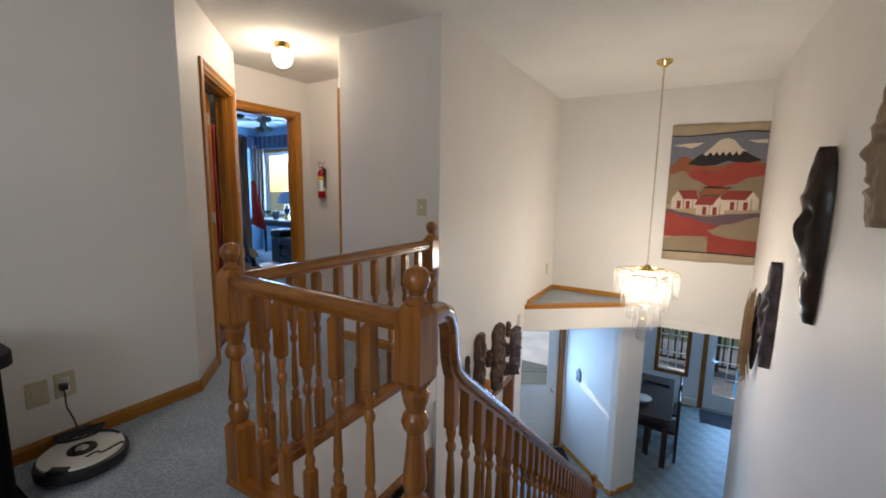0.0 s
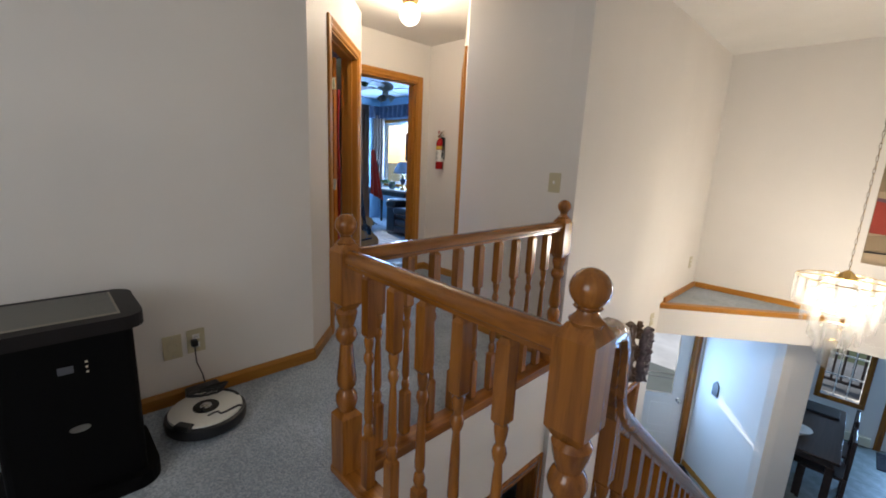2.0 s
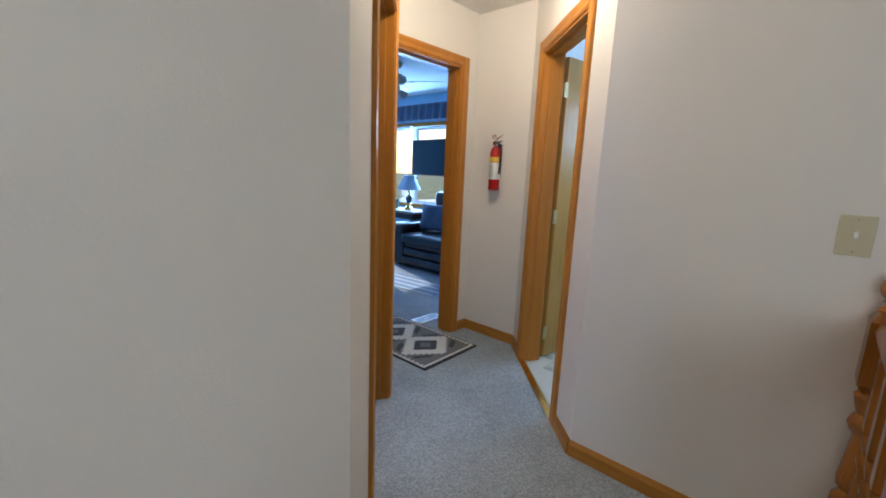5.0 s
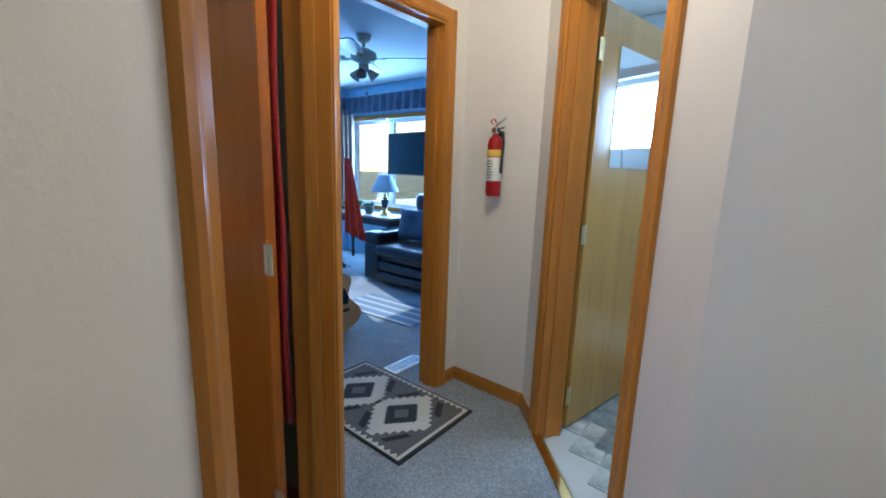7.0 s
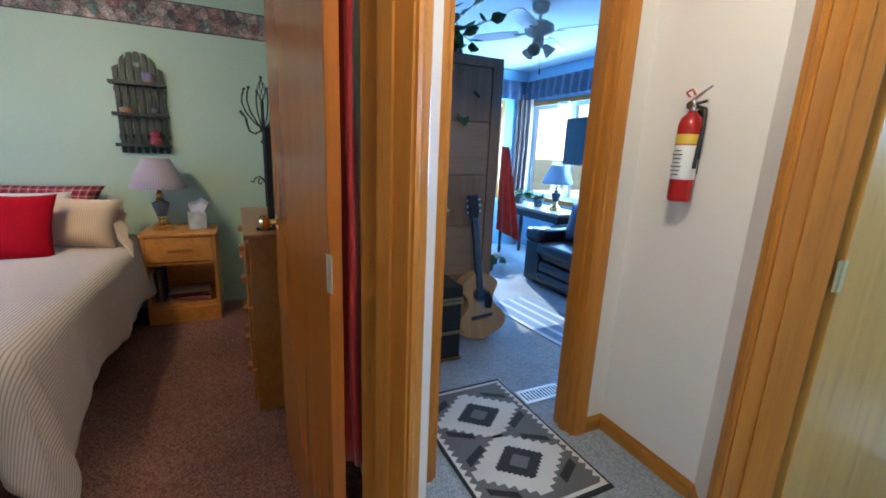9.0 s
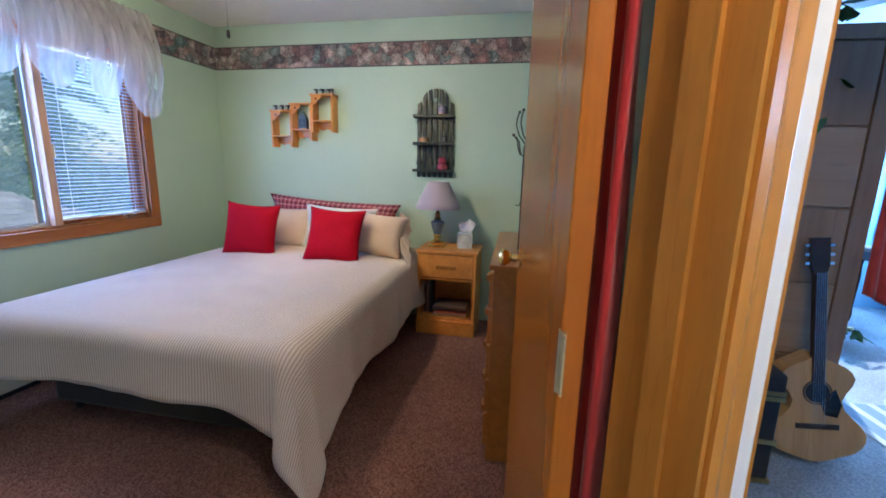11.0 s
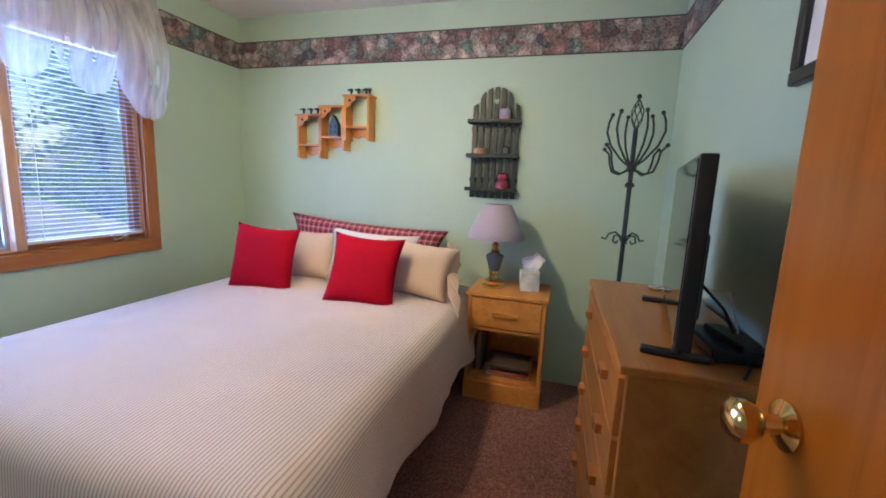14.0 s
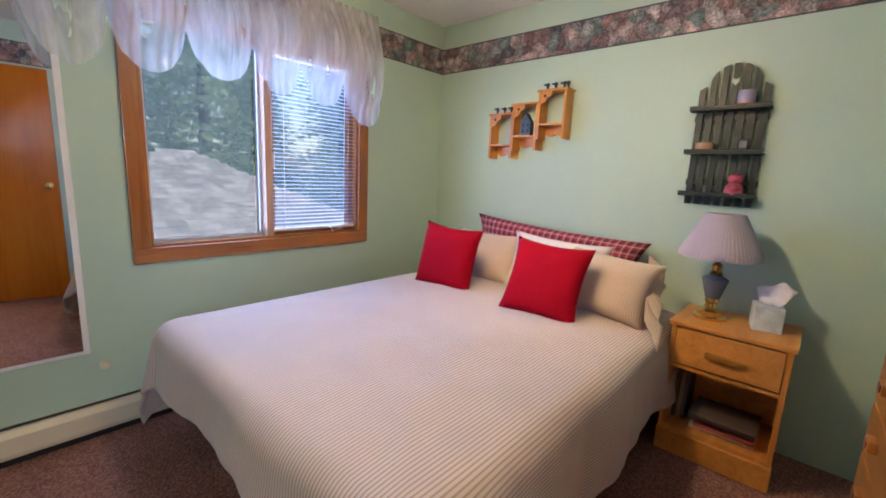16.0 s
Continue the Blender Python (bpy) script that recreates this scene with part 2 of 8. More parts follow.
def mesh_of(bm, name, material, smooth=False):
    me = bpy.data.meshes.new(name)
    bm.to_mesh(me)
    bm.free()
    me.materials.append(material)
    if smooth:
        for f in me.polygons:
            f.use_smooth = True
        me.set_sharp_from_angle(angle=radians(38))
    return me


def part(name, bm, material, parent=None, label="", smooth=False):
    ob = new(name, mesh_of(bm, name, material, smooth))
    ob.parent = parent
    if label:
        ob["label"] = label
    return ob


def thing(name, m, label, category, group="", kind=""):
    ob = new(name)
    ob.matrix_world = m
    return tagged(ob, label, category, group, kind)


def structure(name, bm, material, label, category, smooth=False):
    return tagged(part(name, bm, material, None, "", smooth), label, category, "", "structure")


def along(p, q):
    """Frame with x along p to q, y to the left of it, z up."""
    d = Vector((q[0] - p[0], q[1] - p[1], 0))
    return pose(p[0], p[1], 0, 0, 0, math.degrees(math.atan2(d.y, d.x))), d.length


def wall(name, p, q, material, label, z0=0.0, z1=2.42, t=0.12, holes=()):
    """Wall from p to q, its thickness on the left, with openings (from, to, bottom, top) cut through."""
    m, length = along(p, q)
    bm, s = bmesh.new(), 0.0
    for a, b, lo, hi in sorted(holes):
        if a > s:
            box(bm, s, a, 0, t, z0, z1)
        if lo > z0:
            box(bm, a, b, 0, t, z0, lo)
        if hi < z1:
            box(bm, a, b, 0, t, hi, z1)
        s = b
    if s < length:
        box(bm, s, length, 0, t, z0, z1)
    ob = structure(name, bm, material, label, "wall")
    ob.matrix_world = m
    return ob


def baseboard(name, p, q, material, h=0.075, d=0.014, z=0.0, side=-1):
    """Moulded skirting along a wall, on the right of p to q."""
    m, length = along(p, q)
    bm = bmesh.new()
    prof = [(0, 0), (d, 0), (d, h * 0.72), (d * 0.6, h * 0.86), (d * 0.35, h), (0, h)]
    for x in (0, length):
        [bm.verts.new((x, side * (a + 0.001), z + b)) for a, b in prof]
    v, n = list(bm.verts), len(prof)
    bm.faces.new(v[:n]), bm.faces.new(v[n:][::-1])
    for i in range(n):
        j = (i + 1) % n
        bm.faces.new((v[i], v[j], v[n + j], v[n + i]))
    bmesh.ops.recalc_face_normals(bm, faces=bm.faces)
    ob = structure(name, bm, material, "narrow varnished wooden baseboard along the wall", "baseboard")
    ob.matrix_world = m
    return ob


CAS = [(0.0, 0.0), (0.0, 0.010), (0.012, 0.016), (0.030, 0.013), (0.052, 0.019), (0.066, 0.015), (0.066, 0.0)]


def casing_strip(length):
    """Moulded casing lying along x, its width in z, its thickness towards -y."""
    bm = bmesh.new()
    n = len(CAS)
    for x in (0, length):
        [bm.verts.new((x, -b, a)) for a, b in CAS]
    v = list(bm.verts)
    bm.faces.new(v[:n]), bm.faces.new(v[n:][::-1])
    for i in range(n):
        j = (i + 1) % n
        bm.faces.new((v[i], v[j], v[n + j], v[n + i]))
    bmesh.ops.recalc_face_normals(bm, faces=bm.faces)
    return bm


def door_frame(name, p, q, s0, s1, h, label, t=0.12, z=0.0, sides=(0, 1), stop=0.05, lite=None):
    """Jambs, head, stops and moulded casings round an opening in the wall from p to q."""
    m, _ = along(p, q)
    mat = lite or TRIM
    f = tagged(new(name), label, "door frame", "", "structure")
    f.matrix_world = m @ pose(0, 0, z)
    part("jamb", one_box(s0 - 0.001, s0 + 0.018, -0.003, t + 0.003, 0, h), mat, f)
    part("jamb", one_box(s1 - 0.018, s1 + 0.001, -0.003, t + 0.003, 0, h), mat, f)
    part("head_jamb", one_box(s0 + 0.018, s1 - 0.018, -0.003, t + 0.003, h - 0.018, h), mat, f)
    if stop:
        part("door_stop", one_box(s0 + 0.018, s0 + 0.030, stop, stop + 0.035, 0, h - 0.018), mat, f)
        part("door_stop", one_box(s1 - 0.030, s1 - 0.018, stop, stop + 0.035, 0, h - 0.018), mat, f)
        part("door_stop", one_box(s0 + 0.030, s1 - 0.030, stop, stop + 0.035, h - 0.030, h - 0.018), mat, f)
    for k in sides:
        flip = pose(0, 0, 0) if k == 0 else pose(s0 + s1, t, 0, 0, 0, 180)
        for which in range(3):
            if which == 0:      # left upright: the strip's width runs away from the opening
                loc = flip @ Matrix(((0, 0, -1, s0 + 0.005), (0, 1, 0, 0), (1, 0, 0, 0), (0, 0, 0, 1)))
                bm = casing_strip(h + 0.061)
            elif which == 1:
                loc = flip @ Matrix(((0, 0, 1, s1 - 0.005), (0, 1, 0, 0), (1, 0, 0, 0), (0, 0, 0, 1)))
                bm = casing_strip(h + 0.061)
            else:
                loc = flip @ pose(s0 + 0.005, 0, h - 0.005)
                bm = casing_strip(s1 - s0 - 0.010)
            bmesh.ops.transform(bm, matrix=loc, verts=bm.verts)
            bmesh.ops.recalc_face_normals(bm, faces=bm.faces)
            part("casing", bm, mat, f)
    return f


KNOB = [(0.030, 0.0), (0.030, 0.004), (0.012, 0.010), (0.010, 0.026), (0.020, 0.034), (0.0265, 0.046), (0.026, 0.056), (0.018, 0.064), (0.004, 0.066)]


def door_slab(name, hinge, angle, w, h, material, label, t=0.035, z=0.0, knob=1.0, swing=1):
    """A flush door at its hinge, turned by angle; swing says on which side of the slab the hinge line lies."""
    d = thing(name, pose(hinge[0], hinge[1], z, 0, 0, angle), label, "door", "", "structure")
    y0, y1 = (0, t) if swing > 0 else (-t, 0)
    slab = part("door_slab", one_box(0.010, w, y0, y1, 0.012, h, 0.002), material, d)
    for side, y in ((-1, y0), (1, y1)):
        k = part("door_knob", lathe(bmesh.new(), KNOB, 20), BRASS, slab, "round polished brass knob", True)
        k.matrix_local = pose(w - 0.065, y, knob, -90 * side, 0, 0)
    for zz in (0.19, h / 2, h - 0.20):
        bm = one_box(-0.018, 0.020, y0 - 0.0015 if swing > 0 else y1 - 0.0015, y0 + 0.0015 if swing > 0 else y1 + 0.0015, zz - 0.045, zz + 0.045)
        tube(bm, [(0.0, (y0 if swing > 0 else y1), zz - 0.046), (0.0, (y0 if swing > 0 else y1), zz + 0.046)], 0.006)
        part("hinge", bm, HINGE, slab, "pale brass butt hinge", True)
    return d

# ---- structure: upper hall ----
H = 2.42
LOW = -2.70
structure("floor_hall", prism(bmesh.new(), [(-2.60, -1.7), (0.68, -1.7), (0.68, 0.97), (-1.55, 0.97), (-1.55, 2.56), (-2.48, 2.56), (-3.40, 3.50), (-4.0, 3.50), (-4.0, 2.30), (-3.58, 2.30), (-2.60, 1.30)], -0.28, 0.0),
          HALLC, "grey-blue flecked loop-pile carpet of the upper hall", "floor")
structure("ceiling_hall", prism(bmesh.new(), [(-2.58, -1.75), (0.68, -1.75), (0.68, 5.50), (-1.60, 5.50), (-1.60, 2.55), (-2.42, 2.55), (-3.37, 3.49), (-3.91, 3.49), (-3.91, 2.34), (-3.54, 2.34), (-2.58, 1.37)], H, H + 0.1), CEIL, "off-white stippled ceiling over hall and stairwell", "ceiling")
wall("wall_hall_west", (-2.53, -1.7), (-2.53, 1.33), WALL, "cream painted hall wall with outlets", t=0.058)
wall("wall_bedroom_door", (-2.53, 1.33), (-3.52, 2.32), WALL, "cream angled wall with the bedroom doorway", t=0.058, holes=[(0.437, 1.245, 0, 2.03)])
wall("wall_hall_return", (-3.52, 2.322), (-3.82, 2.322), WALL, "short cream wall return beside the office doorway", t=0.05)
wall("wall_office_door", (-3.82, 2.33), (-3.82, 3.385), WALL, "cream wall with the office doorway", t=0.058, holes=[(0.145, 0.885, 0, 2.03)])
wall("wall_extinguisher", (-3.878, 3.385), (-3.335, 3.385), WALL, "short cream wall with the fire extinguisher", t=0.10)
wall("wall_bathroom_door", (-3.40, 3.45), (-2.45, 2.50), WALL, "cream angled wall with the bathroom doorway", t=0.058, holes=[(0.345, 1.075, 0, 2.03)])
wall("wall_switch", (-2.45, 2.50), (-1.64, 2.50), WALL, "cream hall wall with the light switch", t=0.10)
wall("wall_foyer_west", (-1.52, 2.50), (-1.52, 4.36), WALL, "tall cream stairwell wall with wood carvings", LOW, H, holes=[(0.90, 1.55, LOW, -0.74)])
wall("wall_foyer_west_upper", (-1.52, 4.36), (-1.52, 5.42), WALL, "cream stairwell wall above the plant ledge", -0.30, H)
wall("wall_tapestry", (-1.64, 5.422), (0.62, 5.42), WALL, "tall cream stairwell wall with the woven tapestry", -0.30, H)
wall("wall_stair_east", (0.62, 5.54), (0.62, -1.7), WALL, "cream stair wall hung with carved masks", LOW, H)
# the opening is made up, cut only for the landing fill lamp
wall("wall_landing_south", (0.74, -1.7), (-2.65, -1.7), WALL, "plain cream wall behind the landing", 0, H, holes=[(0.5, 1.7, 0.9, 2.1)])
for i, (p, q) in enumerate([((-2.53, -1.7), (-2.53, 1.33)), ((-2.53, 1.33), (-2.79, 1.59)), ((-3.82, 3.276), (-3.82, 3.385)), ((-3.82, 3.385), (-3.335, 3.385)), ((-3.335, 3.385), (-3.21, 3.26)), ((-2.64, 2.69), (-2.45, 2.50)), ((-2.45, 2.50), (-1.52, 2.50))]):
    baseboard("baseboard_hall_%d" % (i + 1), p, q, TRIMX)

# stair well edges
structure("well_fascia", one_box(-1.56, -0.66, 0.985, 1.005, -0.30, -0.02), WALL, "white painted fascia below the landing edge", "trim")
structure("well_fascia_west", one_box(-1.545, -1.525, 0.985, 2.50, -0.30, -0.02), WALL, "white painted fascia below the hall edge", "trim")
structure("nosing_south", one_box(-1.62, -0.60, 0.93, 1.02, -0.022, 0.028, 0.006, 2), OAKX, "oak trim board along the landing edge", "trim")
structure("nosing_west", one_box(-1.60, -1.51, 1.02, 2.50, -0.022, 0.028, 0.006, 2), OAKY, "oak trim board along the hall edge", "trim")
wall("wall_under_landing", (-1.55, 1.0), (-0.66, 1.0), WALL, "white wall below the landing", LOW, -0.30)
wall("wall_under_hall", (-1.55, 1.12), (-1.55, 2.50), WALL, "white foyer wall below the hall", LOW, -0.28, holes=[(0.42, 1.30, LOW, LOW + 1.97)])
door_frame("door_frame_lower_hall", (-1.55, 1.12), (-1.55, 2.50), 0.42, 1.30, 1.97, "varnished wooden frame of the opening below the hall", z=LOW, stop=0, lite=OAK)

# stairs
STEPS, RISE, RUN = 15, 0.18, 0.226


def stair_flight():
    f = tagged(new("staircase"), "carpeted straight staircase with white stringer going down to the foyer", "staircase", "", "structure")
    f.location = (0, 1.02, 0)
    for i in range(STEPS - 1):
        part("tread", one_box(-0.62, 0.61, i * RUN - 0.02, (i + 1) * RUN, -(i + 1) * RISE - 0.04, -(i + 1) * RISE, 0.012, 2), HALLC, f)
        part("riser", one_box(-0.60, 0.61, i * RUN - 0.012, i * RUN, -(i + 1) * RISE, -i * RISE - (0.04 if i else 0.0)), HALLC, f)
    bm = bmesh.new()
    top = [(0.0, 0.0)] + [(14.2 * RUN, -14.2 * RISE), (14.2 * RUN, LOW), (13.0 * RUN, LOW), (0.0, -0.45)]
    for x in (-0.665, -0.625):
        [bm.verts.new((x, y, z)) for y, z in top]
    v, n = list(bm.verts), len(top)
    bm.faces.new(v[:n]), bm.faces.new(v[n:][::-1])
    for i in range(n):
        j = (i + 1) % n
        bm.faces.new((v[i], v[j], v[n + j], v[n + i]))
    bmesh.ops.recalc_face_normals(bm, faces=bm.faces)
    part("stringer", bm, WALL, f)
    bm = sweep(bmesh.new(), [(-0.645, -0.02, 0.03), (-0.645, 14.2 * RUN, -14.2 * RISE + 0.03)], [(-0.035, -0.02), (0.035, -0.02), (0.035, 0.01), (-0.035, 0.01)])
    part("stringer_cap", bm, OAKY, f)


stair_flight()

# ---- structure: foyer and dining room below ----
structure("floor_foyer", one_box(-3.2, 3.2, 0.9, 9.1, LOW - 0.1, LOW), paint("vinyl_grey_green", (0.16, 0.18, 0.17), 0.5, 0.08, 25, 0.0005), "grey-green mottled vinyl floor of foyer and dining room", "floor")
structure("ceiling_dining", one_box(-3.2, 3.2, 5.42, 9.1, -0.30, -0.20), CEIL, "white ceiling of the lower rooms", "ceiling")

# ---- structure: bedroom ----
BX0, BX1, BY0, BY1, BH = -6.28, -2.65, -0.78, 2.22, 2.42
structure("floor_bedroom", prism(bmesh.new(), [(BX0 - 0.1, BY0 - 0.1), (BX1 + 0.03, BY0 - 0.1), (BX1 + 0.03, 1.28), (-3.575, 2.235), (BX0 - 0.1, 2.235)], -0.28, -0.002), BEDC, "plum-brown cut-pile bedroom carpet", "floor")
structure("ceiling_bedroom", one_box(BX0 - 0.1, BX1 + 0.03, BY0 - 0.1, BY1 + 0.06, BH + 0.004, BH + 0.09), CEIL, "white stippled bedroom ceiling", "ceiling")
wall("wall_bedroom_west", (BX0, BY0), (BX0, BY1), GREEN, "mint green bedroom wall behind the bed", z1=BH)
wall("wall_bedroom_north", (BX0, BY1), (-3.59, BY1), GREEN, "mint green bedroom wall beside the dresser", z1=BH, t=0.058)
wall("wall_bedroom_door_inner", (-3.59, BY1), (BX1, 1.28), GREEN, "mint green angled bedroom wall with the doorway", z1=BH, t=0.058, holes=[(0.145, 0.953, 0, 2.03)])
wall("wall_bedroom_east", (BX1, 1.28), (BX1, BY0), GREEN, "mint green bedroom wall", z1=BH, t=0.058)
# window hole: x -5.50 .. -4.28 measured from the east end
WX0, WX1, WZ0, WZ1 = -5.47, -4.25, 0.87, 1.95
wall("wall_bedroom_south", (BX1, BY0), (BX0, BY0), GREEN, "mint green bedroom wall with the window", z1=BH, t=0.15, holes=[(BX1 - WX1, BX1 - WX0, WZ0, WZ1)])

# ---- structure: office ----
OX0, OX1, OY0, OY1 = -7.66, -3.94, 2.40, 5.50
structure("floor_office", one_box(OX0 - 0.1, OX1 - 0.02, OY0 - 0.1, OY1 + 0.1, -0.28, -0.001), HALLC, "grey-blue loop-pile carpet of the office", "floor")
structure("ceiling_office", one_box(OX0 - 0.1, OX1 + 0.05, OY0 - 0.1, OY1 + 0.1, H + 0.006, H + 0.09), paint("office_ceiling", (0.72, 0.76, 0.80), 0.9, 0.03, 70, 0.005), "pale stippled office ceiling", "ceiling")
wall("wall_office_east", (OX1, OY1), (OX1, OY0), BLUEW, "blue office wall around the doorway", t=0.058, holes=[(OY1 - 3.215, OY1 - 2.475, 0, 2.03)])
wall("wall_office_south", (OX1, OY0), (OX0, OY0), BLUEW, "blue office wall", t=0.06)
wall("wall_office_west", (OX0, OY0), (OX0, OY1), BLUEW, "blue office wall with a tall window", holes=[(2.08, 2.68, 0.75, 1.95)])
wall("wall_office_north", (OX0, OY1), (OX1, OY1), BLUEW, "blue office wall with a wide window", holes=[(0.15, 1.75, 0.75, 1.95)])

# ---- structure: bathroom ----
TILEW = paint("bathroom_wall", (0.70, 0.74, 0.76), 0.4, 0.02, 90, 0.0005)
structure("floor_bathroom", prism(bmesh.new(), [(-3.43, 3.50), (-2.43, 2.50), (-1.67, 2.60), (-1.67, 4.9), (-3.43, 4.9)], -0.28, -0.003), paint("bathroom_vinyl", (0.66, 0.68, 0.64), 0.25, 0.06, 18, 0.0005), "pale marbled vinyl bathroom floor", "floor")
structure("ceiling_bathroom", one_box(-3.98, -1.62, 2.56, 4.9, H + 0.006, H + 0.09), CEIL, "white bathroom ceiling", "ceiling")
wall("wall_bathroom_door_inner", (-2.45 - 0.02, 2.62), (-3.40 + 0.01, 3.54), TILEW, "pale bathroom wall around the doorway", t=0.05, holes=[(0.20, 0.93, 0, 2.03)])
wall("wall_bathroom_north", (-3.43, 4.85), (-1.67, 4.85), TILEW, "pale bathroom wall with a high window", t=0.1, holes=[(0.83, 1.63, 1.5, 2.0)])
wall("wall_bathroom_west", (-3.43, 3.52), (-3.43, 4.85), TILEW, "pale bathroom wall", t=0.1)

# ---- door frames and doors ----
door_frame("door_frame_bedroom", (-2.53, 1.33), (-3.52, 2.32), 0.437, 1.245, 2.03, "varnished wooden frame of the bedroom doorway", stop=0.04)
door_frame("door_frame_office", (-3.82, 2.33), (-3.82, 3.385), 0.145, 0.885, 2.03, "varnished wooden frame of the office doorway", stop=0.04)
o = structure("threshold_bathroom", one_box(0.363, 1.057, -0.004, 0.030, -0.002, 0.007, 0.002), metal("pale_brass", (0.62, 0.52, 0.24), 0.4), "pale brass carpet strip in the bathroom doorway", "trim")
o.matrix_world = along((-3.40, 3.45), (-2.45, 2.50))[0]
door_frame("door_frame_bathroom", (-3.40, 3.45), (-2.45, 2.50), 0.345, 1.075, 2.03, "varnished wooden frame of the bathroom doorway", stop=0.04, lite=TRIM)
D1U = Vector((-1, 1, 0)).normalized()
N1 = Vector((-1, -1, 0)).normalized()
hp = Vector((-2.53, 1.33, 0)) + D1U * 1.222 + N1 * 0.120
door_slab("door_bedroom", (hp.x, hp.y - 0.075), 186.6, 0.705, 2.015, DOORW, "open flush brown wooden bedroom door with brass knob", knob=1.027, swing=-1)

# ---- bedroom ----


def striped_cloth(name, base, line, period, width, rough=0.85):
    """Woven ticking: narrow coloured lines along the sheet's u direction, over a soft weave."""
    m, n, l, p = mat_base(name)
    tc = n.new("ShaderNodeUVMap")
    sep = n.new("ShaderNodeSeparateXYZ")
    l.new(tc.outputs[0], sep.inputs[0])
    w = n.new("ShaderNodeMath")
    w.operation = "MULTIPLY"
    w.inputs[1].default_value = 1.0 / period
    l.new(sep.outputs[1], w.inputs[0])
    fr = n.new("ShaderNodeMath")
    fr.operation = "FRACT"
    l.new(w.outputs[0], fr.inputs[0])
    mask = ramp(n, l, fr.outputs[0], [(0.0, (0, 0, 0)), (width * 0.8, (1, 1, 1)), (width * 1.6, (1, 1, 1)), (min(0.98, width * 2.4), (0, 0, 0))])
    v = coords(n, l)
    soft = noise_tex(n, l, v, 6, 3)
    b = ramp(n, l, soft, [(0.3, tuple(c * 0.93 for c in base)), (0.7, base)])
    l.new(mix(n, l, mask, b, line), p.inputs["Base Color"])
    p.inputs["Roughness"].default_value, p.inputs["Sheen Weight"].default_value = rough, 0.3
    bump(n, l, p, noise_tex(n, l, v, 500, 2), 0.3, 0.001)
    return m


def plaid_cloth(name):
    m, n, l, p = mat_base(name)
    uv = n.new("ShaderNodeUVMap")
    sep = n.new("ShaderNodeSeparateXYZ")
    l.new(uv.outputs[0], sep.inputs[0])
    bands = []
    for k in (0, 1):
        f = n.new("ShaderNodeMath")
        f.operation, f.inputs[1].default_value = "MULTIPLY", 22.0
        l.new(sep.outputs[k], f.inputs[0])
        fr = n.new("ShaderNodeMath")
        fr.operation = "FRACT"
        l.new(f.outputs[0], fr.inputs[0])
        bands.append(ramp(n, l, fr.outputs[0], [(0.0, (0.02, 0.02, 0.05)), (0.24, (0.02, 0.02, 0.05)), (0.30, (0.36, 0.03, 0.05)), (0.62, (0.36, 0.03, 0.05)), (0.66, (0.62, 0.55, 0.50)), (0.74, (0.62, 0.55, 0.50)), (0.78, (0.36, 0.03, 0.05))]))
    l.new(mix(n, l, 0.5, bands[0], bands[1]), p.inputs["Base Color"])
    p.inputs["Roughness"].default_value = 0.9
    return m


DUVET = striped_cloth("duvet_ticking", (0.71, 0.62, 0.57), (0.44, 0.33, 0.25), 0.0125, 0.22)
SHAM = striped_cloth("sham_ticking", (0.60, 0.48, 0.37), (0.504, 0.38, 0.278), 0.0125, 0.25)
REDC = fabric("red_satin", (0.33, 0.001, 0.014), 0.8, 300, 0.08, 0.0008, 0.0)
REDC.node_tree.nodes["Principled BSDF"].inputs["Specular IOR Level"].default_value = 0.12
WHITEC = fabric("white_cotton", (0.74, 0.70, 0.70), 0.9, 300, 0.03)
PLAID = plaid_cloth("red_plaid_flannel")


def sheet_mesh(name, nu, nv, fn, material, uvscale=(1, 1), thick=0.0, parent=None, label=""):
    """A cloth grid from fn(u, v) over 0..1, with its own sheet coordinates in metres."""
    bm = bmesh.new()
    uvl = bm.loops.layers.uv.new("UVMap")
    g = [[bm.verts.new(fn(i / nu, j / nv)) for j in range(nv + 1)] for i in range(nu + 1)]
    for i in range(nu):
        for j in range(nv):
            f = bm.faces.new((g[i][j], g[i + 1][j], g[i + 1][j + 1], g[i][j + 1]))
            for lp, (a, b) in zip(f.loops, ((i, j), (i + 1, j), (i + 1, j + 1), (i, j + 1))):
                lp[uvl].uv = (a / nu * uvscale[0], b / nv * uvscale[1])
    bmesh.ops.recalc_face_normals(bm, faces=bm.faces)
    ob = part(name, bm, material, parent, label)
    for f in ob.data.polygons:
        f.use_smooth = True
    if thick:
        s = ob.modifiers.new("thickness", "SOLIDIFY")
        s.thickness, s.offset = thick, -1
    return ob


